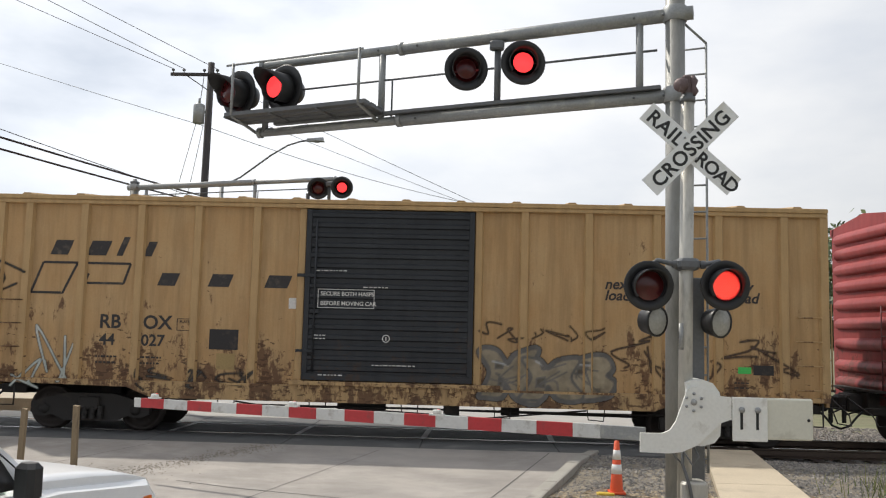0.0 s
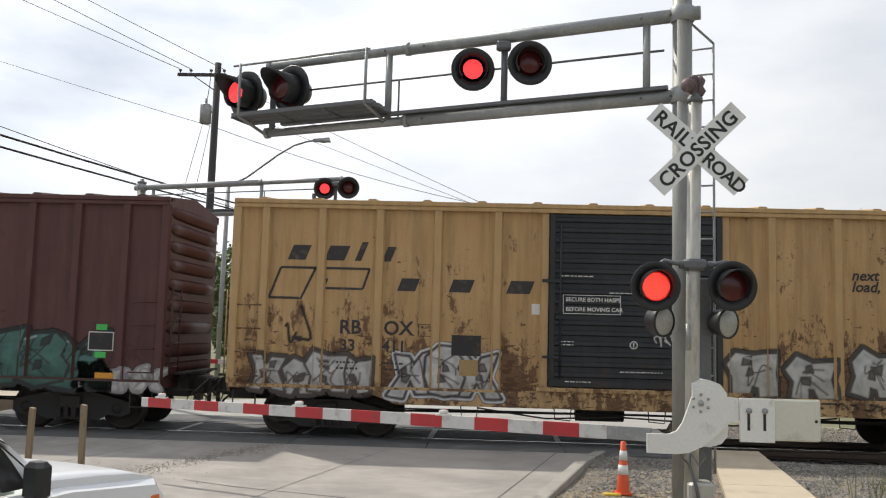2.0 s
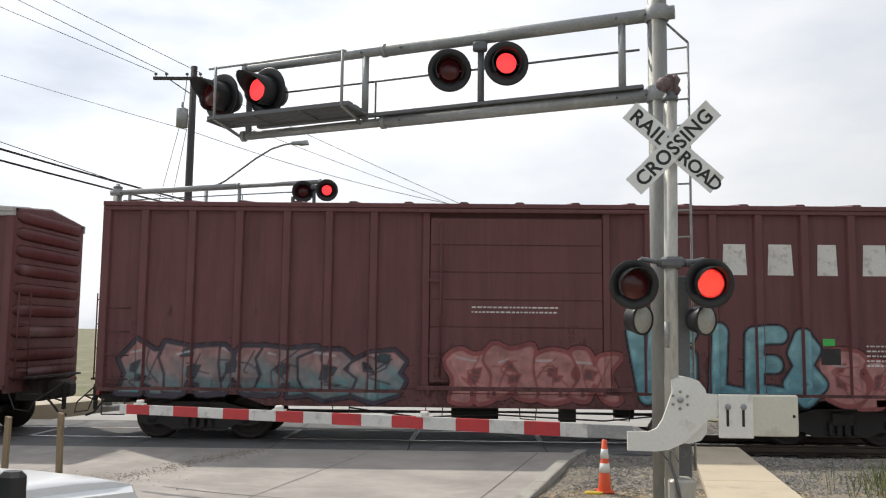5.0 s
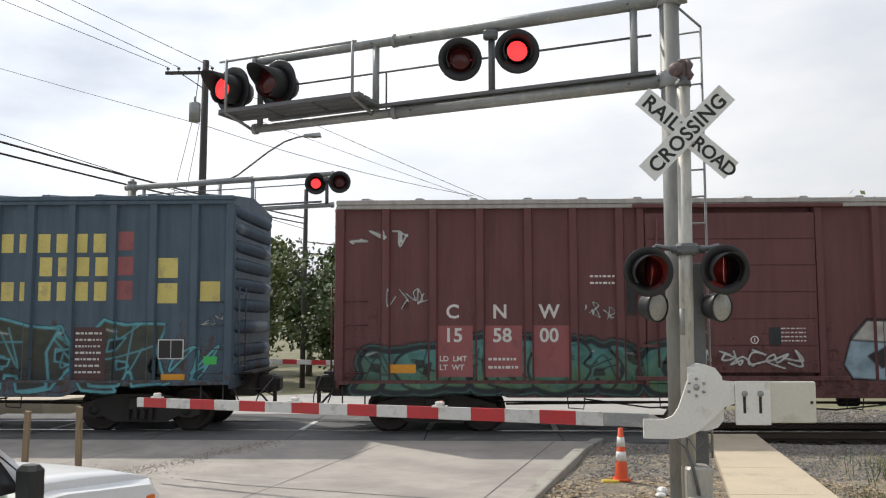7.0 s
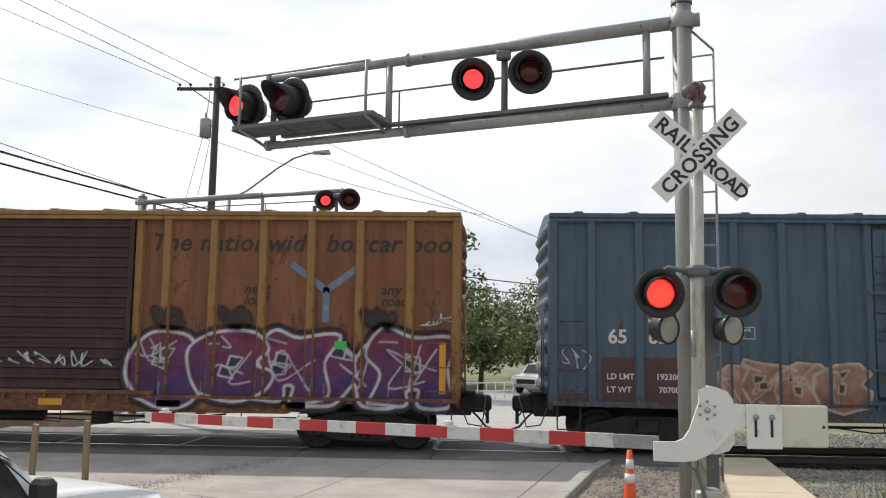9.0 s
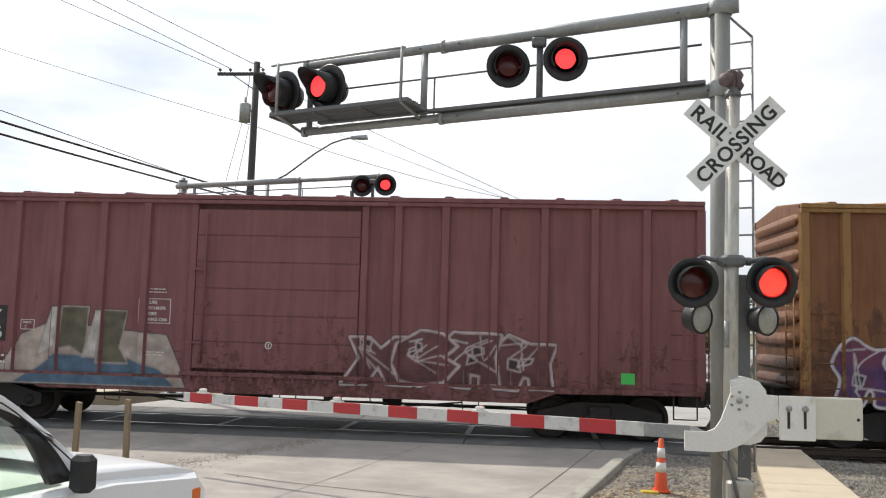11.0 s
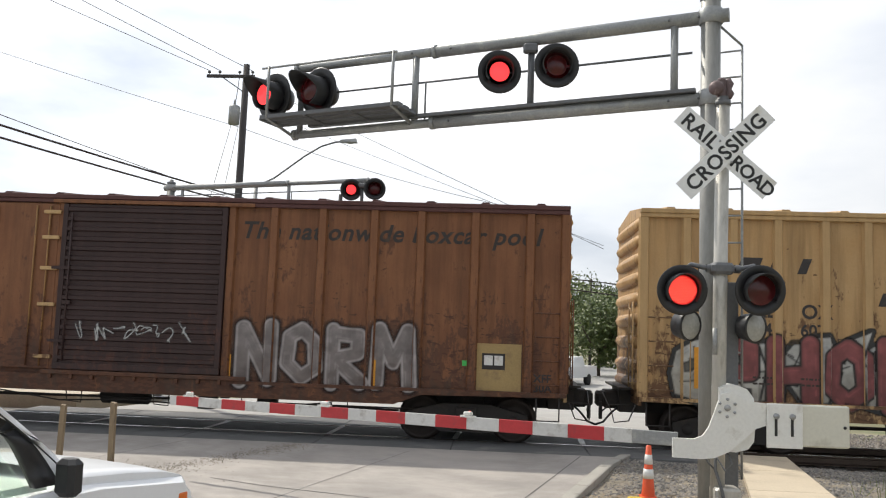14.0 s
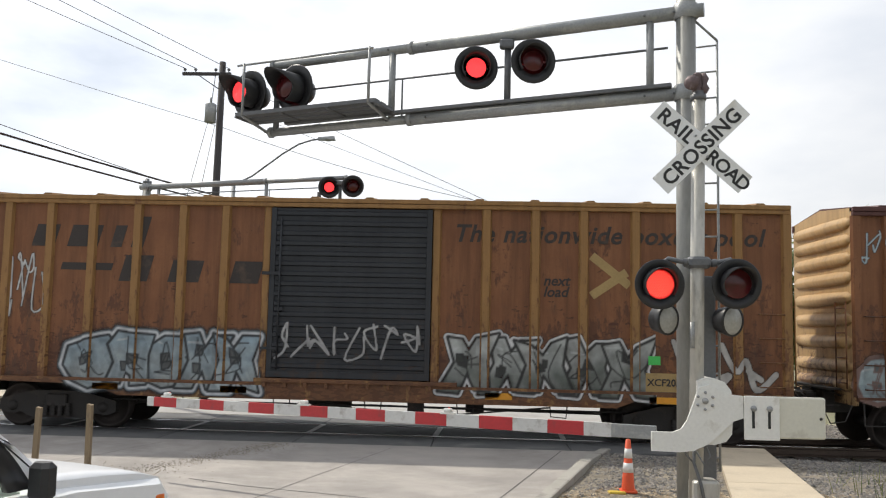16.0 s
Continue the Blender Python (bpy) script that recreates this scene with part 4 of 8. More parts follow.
        hose.make("brake_hose", BLACK, car)
        lev = Mesh()
        lev.path([(x + s_ * 0.04, 0.1, 0.86), (x + s_ * 0.16, 0.12, 0.56), (x + s_ * 0.42, 0.14, 0.52), (x + s_ * 0.45, 0.3, 0.7), (x + s_ * 0.5, TRACK_Y - 0.2, 0.98)], 0.013, 6)
        lev.make("uncoupling_lever", BLACK_DIRTY, car)
        plat = Mesh()
        plat.box(min(x, x + s_ * 0.3), max(x, x + s_ * 0.3), 0.5, W - 0.5, 1.1, 1.14)
        for py in (0.7, TRACK_Y, W - 0.7):
            plat.path([(x, py, 0.98), (x + s_ * 0.26, py, 1.1)], 0.014, 5)
        plat.make("crossover_platform", BLACK_DIRTY, car)
    # underframe and brake gear
    u = Mesh()
    u.box(0.1, L - 0.1, TRACK_Y - 0.18, TRACK_Y + 0.18, 0.62, FLOOR_Z)
    for i in range(7):
        x = 3.5 + (L - 7) * i / 6
        u.box(x - 0.05, x + 0.05, 0.06, W - 0.06, 0.72, FLOOR_Z)
    u.lathe((L * 0.42, 0.75, 0.62), (1, 0, 0), [(0, 0), (0, 0.2), (0.9, 0.2), (0.9, 0)], 14)
    u.lathe((L * 0.62, 0.8, 0.6), (1, 0, 0), [(0, 0), (0, 0.13), (0.35, 0.13), (0.35, 0)], 12)
    u.path([(2.6, 0.5, 0.58), (L - 2.6, 0.5, 0.58)], 0.018, 6)
    u.path([(3.2, 0.9, 0.5), (L * 0.5, 0.9, 0.55), (L - 3.2, 0.9, 0.5)], 0.022, 6)
    u.box(L * 0.55, L * 0.55 + 0.3, 0.4, 0.7, 0.42, 0.72)
    for i in range(5):
        x = L * (0.28 + 0.11 * i)
        u.path([(x, 0.12, 0.72), (x + 0.02, 0.14, 0.5), (x + 0.3, 0.14, 0.48), (x + 0.32, 0.12, 0.72)], 0.012, 5)
    u.path([(L * 0.3, 0.2, 0.66), (L * 0.38, 0.2, 0.5), (L * 0.47, 0.22, 0.56), (L * 0.6, 0.2, 0.47), (L * 0.72, 0.2, 0.66)], 0.016, 6)
    u.make("underframe", BLACK_DIRTY, car)
    truck(car, 1.85)
    truck(car, L - 1.85)
    return car, allposts


def plate(car, x0, x1, z0, z1, m, name="stencil_panel", y=PANEL_Y - 0.005, label=""):
    p = Mesh()
    p.box(x0, x1, y, y + 0.004, z0, z1)
    return p.make(name, m, car, label)


def bars(car, x0, x1, z0, z1, rows, m, y=PANEL_Y - 0.009, label="", seed=0):
    """Small writing too worn to read: short bars in rows."""
    rng = random.Random(seed)
    p = Mesh()
    h = (z1 - z0) / rows
    for i in range(rows):
        x = x0
        while x < x1 - 0.02:
            w = min(rng.uniform(0.025, 0.09), x1 - x)
            p.box(x, x + w, y, y + 0.003, z0 + i * h + h * 0.3, z0 + i * h + h * 0.62)
            x += w + 0.025
    return p.make("small_writing", m, car, label)


def stencil(car, text, x, z, size, m, shear=0.0, spread=1.0, y=PANEL_Y - 0.006):
    return lettering("lettering", text, size, m, car, pose(x, y, z, 90, 0, 0), shear, spread)


def notice(car, x, z, lines, size, m, y, frame_wide=0.0, gap=1.45):
    """Lines of small lettering, one under another, in a thin painted frame."""
    for i, text in enumerate(lines):
        stencil(car, text, x, z - i * size * gap, size, m, y=y)
    if frame_wide:
        top_, low_ = z + size * 1.05, z - (len(lines) - 1) * size * gap - size * 0.4
        p = Mesh()
        for q in ((x - 0.04, x + frame_wide, low_ - 0.012, low_), (x - 0.04, x + frame_wide, top_, top_ + 0.012), (x - 0.052, x - 0.04, low_ - 0.012, top_ + 0.012), (x + frame_wide, x + frame_wide + 0.012, low_ - 0.012, top_ + 0.012)):
            p.box(q[0], q[1], y, y + 0.003, q[2], q[3])
        p.make("notice_frame", m, car)


def ring_mark(car, x, z, r, m, y):
    p = Mesh()
    p.lathe((x, y + 0.003, z), (0, -1, 0), [(0, r), (0.003, r), (0.003, r * 0.74), (0, r * 0.74)], 20)
    p.box(x - r * 0.14, x + r * 0.14, y, y + 0.003, z - r * 0.5, z + r * 0.5)
    p.make("ring_mark", m, car)


INK = material("black stencil paint", (0.035, 0.03, 0.03), 0.6, spots=(0.1, 0.08, 0.06), spot_scale=6, bump=0.02)
INK_FADED = material("faded black stencil paint", (0.04, 0.032, 0.028), 0.7, spots=(0.09, 0.06, 0.042), spot_scale=3, bump=0.02)
CHALK = material("white stencil paint", (0.66, 0.65, 0.62), 0.6, spots=(0.45, 0.4, 0.36), spot_scale=6, bump=0.02)
PALE_YELLOW = material("pale yellow stencil paint", (0.62, 0.52, 0.16), 0.6, spots=(0.45, 0.38, 0.16), spot_scale=4, bump=0.02)
ORANGE_TAPE = material("orange reflector tape", (0.68, 0.30, 0.02), 0.4, bump=0.02)
GREEN_TAPE = material("green sticker", (0.06, 0.5, 0.1), 0.5, bump=0.02)
PATCH_BROWN = material("patched brown panel paint", (0.085, 0.040, 0.038), 0.6, spots=(0.06, 0.03, 0.028), spot_scale=5, bump=0.05)
PATCH_TAN = material("patched tan panel paint", (0.36, 0.25, 0.10), 0.6, spots=(0.25, 0.17, 0.08), spot_scale=4, bump=0.05)
PATCH_BLACK = material("patched black panel paint", (0.025, 0.022, 0.022), 0.6, spots=(0.07, 0.05, 0.04), spot_scale=5, bump=0.05)
PATCH_RED = material("faded red panel paint", (0.30, 0.095, 0.098), 0.6, spots=(0.2, 0.075, 0.075), spot_scale=5, bump=0.05)
LOGO_BLUE = material("faded blue logo paint", (0.13, 0.20, 0.30), 0.6, spots=(0.25, 0.24, 0.2), spot_scale=5, bump=0.02)
RUST = (0.10, 0.042, 0.022)
YELLOW = car_paint("old yellow car paint", (0.50, 0.305, 0.135), RUST, 0.38, fade=(0.54, 0.36, 0.18))
YELLOW_RUSTY = car_paint("rusty yellow car paint", (0.49, 0.30, 0.13), RUST, 0.66, fade=(0.53, 0.35, 0.17), dirt_amount=0.5)
YELLOW_POST = car_paint("yellow post paint", (0.55, 0.36, 0.17), RUST, 0.3)
ORANGE = car_paint("browned orange car paint", (0.20, 0.082, 0.036), (0.10, 0.042, 0.024), 0.75, fade=(0.26, 0.115, 0.05), dirt_amount=0.8)
ORANGE_POST = car_paint("yellowish post paint", (0.33, 0.18, 0.065), (0.14, 0.058, 0.03), 0.7)
BROWN = car_paint("boxcar brown paint", (0.098, 0.041, 0.037), (0.07, 0.03, 0.022), 0.35, fade=(0.115, 0.050, 0.045), dirt_amount=0.4)
MAROON = car_paint("maroon car paint", (0.145, 0.055, 0.056), (0.08, 0.03, 0.025), 0.3, fade=(0.165, 0.066, 0.067), dirt_amount=0.35)
BRICK = car_paint("faded brick red car paint", (0.21, 0.083, 0.085), (0.11, 0.04, 0.03), 0.3, fade=(0.24, 0.10, 0.10), dirt_amount=0.35)
RED_CAR = car_paint("bright red car paint", (0.40, 0.07, 0.07), (0.16, 0.05, 0.04), 0.3)
BLUE = car_paint("slate blue car paint", (0.075, 0.115, 0.155), (0.09, 0.05, 0.035), 0.3, fade=(0.095, 0.135, 0.175), dirt_amount=0.4)
BLACK_DOOR = car_paint("black door paint", (0.028, 0.031, 0.036), (0.06, 0.04, 0.03), 0.15, fade=(0.04, 0.043, 0.048), dirt_amount=0.4, rough=0.5)
DARK_DOOR = car_paint("sooty brown door paint", (0.045, 0.026, 0.024), (0.09, 0.04, 0.03), 0.3, fade=(0.055, 0.03, 0.028), dirt_amount=0.4)
ROOF_GREY = car_paint("weathered roof sheet", (0.42, 0.40, 0.38), (0.22, 0.11, 0.07), 0.4, fade=(0.5, 0.48, 0.46))


RBOX_POSTS = [0.62, 1.7, 2.8, 3.9, 5.03, 10.1, 11.3, 12.57, 13.7, 14.9]
EVEN_POSTS = [0.8, 1.65, 2.5, 3.38, 4.27, 5.15, 10.1, 11.0, 11.95, 12.87, 13.8, 14.75]


def yellow_dress(car, number, seed, low=((3.15, 0.34), (4.12, 0.40), (5.2, 0.44)), slogan=(11.6, 2.93, 12.75, 13.95), door=6.1, tape=(14.05, 1.42), up=0.0):
    """Slogan, marks and stencils of the yellow boxcars."""
    # company mark as slanted blocks, with its two-step line below
    for x, z, w in ((1.05, 3.35, 0.34), (1.75, 3.35, 0.38), (2.33, 3.35, 0.12), (2.85, 3.35, 0.16)):
        p = Mesh()
        h = 0.28 if w > 0.14 else 0.36
        p.prism([(x, z), (x + w, z), (x + w + 0.14 * h / 0.36, z + h), (x + 0.14 * h / 0.36, z + h)], PANEL_Y - 0.006, PANEL_Y - 0.001)
        p.make("logo_block", INK, car)
    for x, w in low:
        p = Mesh()
        p.prism([(x, 2.8), (x + w, 2.8), (x + w + 0.09, 3.04), (x + 0.09, 3.04)], PANEL_Y - 0.006, PANEL_Y - 0.001)
        p.make("logo_block", INK, car)
    line = [(0.72, 2.62), (0.93, 3.2), (2.62, 3.2), (2.5, 2.82), (1.75, 2.82), (1.82, 3.0)]
    p = Mesh()
    for (a, za), (b_, zb) in zip(line, line[1:]):
        d = Vector((zb - za, 0, a - b_)).normalized() * 0.022
        p.prism([(a - d.x, za - d.z), (b_ - d.x, zb - d.z), (b_ + d.x, zb + d.z), (a + d.x, za + d.z)], PANEL_Y - 0.006, PANEL_Y - 0.001)
    p.prism([(0.72, 2.6), (1.3, 2.6), (1.3, 2.645), (0.72, 2.645)], PANEL_Y - 0.006, PANEL_Y - 0.001)
    p.prism([(1.3, 2.6), (1.345, 2.6), (1.62, 3.2), (1.57, 3.2)], PANEL_Y - 0.006, PANEL_Y - 0.001)
    p.make("logo_line", INK, car)
    stencil(car, "RB", 2.08, 1.98 + up, 0.36, INK)
    stencil(car, "OX", 2.92, 1.98 + up, 0.36, INK)
    stencil(car, number[:2], 2.1, 1.66 + up, 0.30, INK)
    stencil(car, number[2:], 2.9, 1.66 + up, 0.30, INK)
    bars(car, 2.05, 2.45, 1.28, 1.5, 2, INK_FADED, seed=seed)
    bars(car, 2.9, 3.3, 1.28, 1.5, 2, INK_FADED, seed=seed + 1)
    sx, sz, ax_, bx_ = slogan
    stencil(car, "next", sx, sz, 0.27, INK, 0.25)
    stencil(car, "load,", sx, sz - 0.21, 0.27, INK, 0.25)
    stencil(car, "any", bx_, sz, 0.27, INK, 0.25)
    stencil(car, "road", bx_ - 0.03, sz - 0.21, 0.27, INK, 0.25)
    for sgn in (1, -1):     # two crossing chevrons
        p = Mesh()
        a, b_ = ax_, ax_ + 0.6
        z0, z1 = (sz - 0.25, sz + 0.22) if sgn > 0 else (sz + 0.22, sz - 0.25)
        y = PANEL_Y - (0.006 if sgn > 0 else 0.010)
        p.prism([(a, z0), (a + 0.15, z0), (b_, z1), (b_ - 0.15, z1)], y, y + 0.003)
        p.make("arrow_mark", LOGO_BLUE if sgn > 0 else CHALK, car)
    plate(car, 4.2, 4.75, 1.62, 2.0, PATCH_BLACK, label="black data plate")
    plate(car, 4.35, 4.7, 1.25, 1.55, PATCH_TAN)
    plate(car, tape[0], tape[0] + 0.24, tape[1], tape[1] + 0.12, GREEN_TAPE, "sticker")
    plate(car, 14.33, 14.7, tape[1] - 0.02, tape[1] + 0.16, PATCH_BLACK)
    bars(car, 13.98, 14.26, tape[1] - 0.3, tape[1] - 0.12, 2, INK_FADED, y=PANEL_Y - 0.013, seed=seed + 3)
    dy = -0.062
    for x0, x1, z, r in ((door + 0.1, door + 0.7, 3.12, 1), (door + 1.0, door + 1.5, 2.82, 1), (door + 1.2, door + 2.0, 1.38, 1), (door + 0.1, door + 0.35, 1.85, 2), (door + 0.2, door + 0.7, 1.18, 1)):
        bars(car, x0, x1, z, z + 0.06 * r, r, CHALK, y=dy, seed=int(x0 * 10 + z * 7) + seed)
    notice(car, door + 0.2, 2.68, ("SECURE BOTH HASPS", "BEFORE MOVING CAR"), 0.105, CHALK, dy, 1.0, 1.7)
    ring_mark(car, door + 1.45, 1.9, 0.075, CHALK, dy)
    plate(car, door - 0.42, door - 0.12, 2.42, 2.62, CHALK, "paper_notice")
    notice(car, 3.62, 2.1, ("PLATE", "  C"), 0.07, INK_FADED, PANEL_Y - 0.006, 0.26)


# car by car, in running order
CAR_A = boxcar("faded red steel boxcar with ridged ends", 9.25, 15.7, BRICK, BRICK, DARK_DOOR, RED_CAR, (6.1, 9.2), "plug", EVEN_POSTS, RED_CAR)
CAR_B = boxcar("weathered yellow boxcar with a black sliding door and sprayed tags", -7.78, 15.7, YELLOW, YELLOW_POST, BLACK_DOOR, YELLOW_POST, (5.97, 9.18), "corrugated", RBOX_POSTS)
CAR_C = boxcar("rust-stained yellow boxcar with a black sliding door and white graffiti", -24.61, 15.7, YELLOW_RUSTY, YELLOW_POST, BLACK_DOOR, YELLOW_POST, (5.98, 9.19), "corrugated", RBOX_POSTS)
CAR_D = boxcar("dark brown boxcar with teal graffiti along its lower side", -41.44, 15.58, BROWN, BROWN, DARK_DOOR, BROWN, (6.18, 9.2), "corrugated", [0.7, 1.6, 2.5, 3.4, 4.3, 5.27, 10.2, 11.1, 12.0, 12.9, 13.8, 14.75])
CAR_E = boxcar("maroon plug-door boxcar with pale blue and pink graffiti", -58.6, 15.79, MAROON, MAROON, MAROON, MAROON, (6.2, 9.45), "plug", [0.8, 1.7, 2.6, 3.5, 4.3, 5.15, 10.3, 11.5, 12.35, 13.2, 14.07, 14.95], RED_CAR)
CAR_F = boxcar("maroon boxcar with a ribbed plug door and a pale roof", -75.69, 15.38, MAROON, MAROON, MAROON, ROOF_GREY, (5.75, 8.9), "plug", [0.93, 1.82, 2.7, 3.6, 4.44, 5.3, 10.0, 10.9, 11.8, 12.7, 13.6, 14.8], eave=4.3)
CAR_G = boxcar("slate blue plug-door boxcar with yellow squares and graffiti", -93.14, 15.49, BLUE, BLUE, BLUE, BLUE, (5.9, 9.2), "plug", [0.78, 1.66, 2.55, 3.4, 4.28, 5.17, 10.0, 10.9, 11.57, 12.37, 13.17, 13.95, 14.75])
CAR_H = boxcar("rusted orange boxcar with a dark door and purple graffiti", -110.5, 15.7, ORANGE, ORANGE_POST, DARK_DOOR, ORANGE_POST, (6.35, 9.5), "corrugated", EVEN_POSTS)
CAR_I = boxcar("brick red plug-door boxcar with black number squares", -128.02, 15.8, BRICK, BRICK, BRICK, BRICK, (6.17, 9.4), "plug", EVEN_POSTS)
CAR_J = boxcar("weathered yellow boxcar with a black door and pink graffiti", -145.1, 15.7, YELLOW_RUSTY, YELLOW_POST, BLACK_DOOR, YELLOW_POST, (6.45, 9.42), "corrugated", [0.85, 1.7, 2.5, 3.35, 4.1, 4.9, 5.65, 10.3, 11.17, 12.0, 12.87, 13.8, 14.75])
CAR_K = boxcar("browned orange boxcar with two doors and silver graffiti", -162.1, 15.7, ORANGE, ORANGE, DARK_DOOR, BROWN, (5.87, 9.18), "corrugated", [0.63, 1.49, 2.36, 3.2, 10.06, 11.0, 12.0, 12.9, 13.93, 14.97], YELLOW_POST)
CAR_L = boxcar("browned orange boxcar with a black door and pale graffiti", -178.92, 15.7, ORANGE, ORANGE_POST, BLACK_DOOR, ORANGE_POST, (5.98, 9.08), "corrugated", [0.84, 1.67, 2.5, 3.38, 4.27, 5.1, 10.08, 11.0, 11.9, 12.86, 13.8, 14.74], YELLOW_POST)


yellow_dress(CAR_B[0], "44027", 3)
yellow_dress(CAR_C[0], "33411", 13, slogan=(11.55, 3.2, 12.9, 14.1))
yellow_dress(CAR_J[0], "34607", 23, low=((4.28, 0.34), (5.02, 0.40), (5.8, 0.30)), slogan=(11.32, 3.58, 12.24, 13.09), tape=(14.05, 1.78), up=0.56, door=6.58)


def spray(car_posts, *spec, seed, word="", lift=0.0, forms=()):
    graffiti(car_posts[0], spec, car_posts[1], seed, word, lift, forms)


WHITE_S, BLACK_S, TEAL, TEAL_HI = (0.62, 0.62, 0.60), (0.02, 0.02, 0.022), (0.06, 0.20, 0.22), (0.15, 0.40, 0.41)
TAG = "thin sprayed scribble"
# B
spray(CAR_B, 0.5, 1.9, 0.85, 2.05, 3, 0.026, (0.5, 0.55, 0.5), (0.62, 0.64, 0.6), None, None, TAG, seed=31)
spray(CAR_B, 0.08, 0.55, 2.6, 3.65, 1, 0.022, (0.04, 0.04, 0.04), (0.05, 0.05, 0.05), None, None, TAG, seed=32)
spray(CAR_B, 9.4, 11.6, 0.82, 1.7, 3, 0.13, (0.40, 0.33, 0.22), (0.42, 0.35, 0.24), (0.16, 0.15, 0.14), None, "outlined grey bubble shapes", seed=33)
spray(CAR_B, 9.3, 11.7, 1.85, 2.2, 6, 0.015, (0.12, 0.07, 0.04), (0.12, 0.07, 0.04), None, None, TAG, seed=34)
spray(CAR_B, 11.8, 15.1, 1.3, 2.1, 5, 0.018, (0.13, 0.07, 0.04), (0.1, 0.06, 0.04), None, None, TAG, seed=35)
spray(CAR_B, 2.6, 5.3, 0.8, 1.25, 6, 0.02, (0.06, 0.05, 0.04), (0.06, 0.05, 0.04), None, None, TAG, seed=36)
# C
spray(CAR_C, 3.1, 5.0, 0.85, 1.8, 3, 0.14, (0.58, 0.57, 0.54), WHITE_S, (0.06, 0.05, 0.05), None, "white block graffiti with dark outlines", seed=41)
spray(CAR_C, 0.5, 2.6, 0.85, 1.6, 4, 0.09, (0.5, 0.48, 0.44), WHITE_S, (0.08, 0.06, 0.05), None, "white graffiti with dark outlines", seed=42)
spray(CAR_C, 0.9, 1.6, 1.7, 2.4, 2, 0.022, BLACK_S, BLACK_S, None, None, TAG, seed=43)
for x, sd in ((9.35, 44), (10.4, 45), (11.5, 46)):
    spray(CAR_C, x, x + 0.7, 1.0, 1.9, 1, 0.10, (0.5, 0.48, 0.42), WHITE_S, (0.07, 0.06, 0.05), None, "white graffiti letter shape", seed=sd)
spray(CAR_C, 7.85, 8.55, 1.85, 2.15, 4, 0.018, WHITE_S, WHITE_S, None, None, TAG, seed=47)
spray(CAR_C, 10.0, 13.4, 0.78, 0.98, 12, 0.012, BLACK_S, BLACK_S, None, None, TAG, seed=48)
# D
spray(CAR_D, 2.4, 6.1, 0.80, 2.0, 4, 0.19, TEAL, TEAL_HI, (0.015, 0.02, 0.02), (0.13, 0.06, 0.05), "large teal graffiti with dark outlines", seed=51)
spray(CAR_D, 10.15, 14.4, 0.82, 1.95, 5, 0.17, (0.04, 0.12, 0.09), (0.09, 0.22, 0.19), (0.015, 0.018, 0.018), None, "large dark green graffiti", seed=52)
spray(CAR_D, 8.35, 9.05, 1.05, 1.75, 2, 0.024, WHITE_S, WHITE_S, None, None, TAG, seed=53)
spray(CAR_D, 0.05, 0.55, 0.85, 1.6, 2, 0.10, WHITE_S, (0.5, 0.48, 0.46), (0.3, 0.28, 0.27), None, "white paint smears", seed=54)
spray(CAR_D, 6.6, 9.0, 0.8, 0.95, 9, 0.016, WHITE_S, WHITE_S, None, None, TAG, seed=55)
D = CAR_D[0]
for t_, x, z in (("BK", 0.84, 2.38), ("TY", 1.79, 2.38), ("151", 0.84, 1.88), ("511", 1.78, 1.88)):
    stencil(D, t_, x, z, 0.37, CHALK)
plate(D, 0.78, 1.44, 1.06, 1.66, PATCH_BLACK)
plate(D, 1.68, 2.40, 1.06, 1.66, PATCH_BLACK)
for t_, x, z in (("LD LMT", 0.82, 1.42), ("LT WT", 0.82, 1.2), ("157600", 1.72, 1.42), ("62400", 1.78, 1.2)):
    stencil(D, t_, x, z, 0.16, CHALK, y=PANEL_Y - 0.012)
plate(D, 5.43, 5.8, 2.72, 2.84, CHALK, "small_plate")
plate(D, 0.66, 1.15, 0.80, 0.93, ORANGE_TAPE, "reflector", y=-0.03)
plate(D, 4.0, 4.5, 0.80, 0.93, ORANGE_TAPE, "reflector", y=-0.03)
plate(D, 14.13, 14.62, 1.53, 1.89, CHALK, "stencil_border")
plate(D, 14.15, 14.6, 1.55, 1.87, PATCH_BLACK, y=PANEL_Y - 0.011)
for z in (1.92, 1.4):
    plate(D, 14.27, 14.48, z, z + 0.11, GREEN_TAPE, "sticker")
spray(CAR_D, 13.95, 15.5, 0.8, 1.25, 4, 0.09, (0.5, 0.48, 0.46), WHITE_S, (0.34, 0.31, 0.3), None, "white bubble paint smears", seed=56)
plate(D, 14.3, 14.8, 0.98, 1.12, ORANGE_TAPE, "reflector", y=PANEL_Y - 0.016)
# E
E_ = CAR_E[0]
for x, w in ((11.68, 0.46), (12.52, 0.48), (13.44, 0.38), (14.28, 0.46)):
    p = Mesh()
    p.prism([(x, 3.2), (x + w, 3.2), (x + w * 0.94, 3.78), (x + w * 0.06, 3.78)], PANEL_Y - 0.006, PANEL_Y - 0.001)
    p.make("logo_block", CHALK, E_, "plain white block of the company mark")
spray(CAR_E, 9.95, 13.5, 0.96, 2.12, 5, 0.155, (0.13, 0.33, 0.40), (0.26, 0.50, 0.54), (0.015, 0.03, 0.05), None, "pale blue bubble letters with dark outlines", seed=61, word="VILE8", lift=0.004)
spray(CAR_E, 13.5, 15.6, 0.82, 1.75, 3, 0.10, (0.52, 0.22, 0.21), (0.58, 0.28, 0.26), (0.30, 0.08, 0.08), None, "pink ribbon graffiti", seed=62)
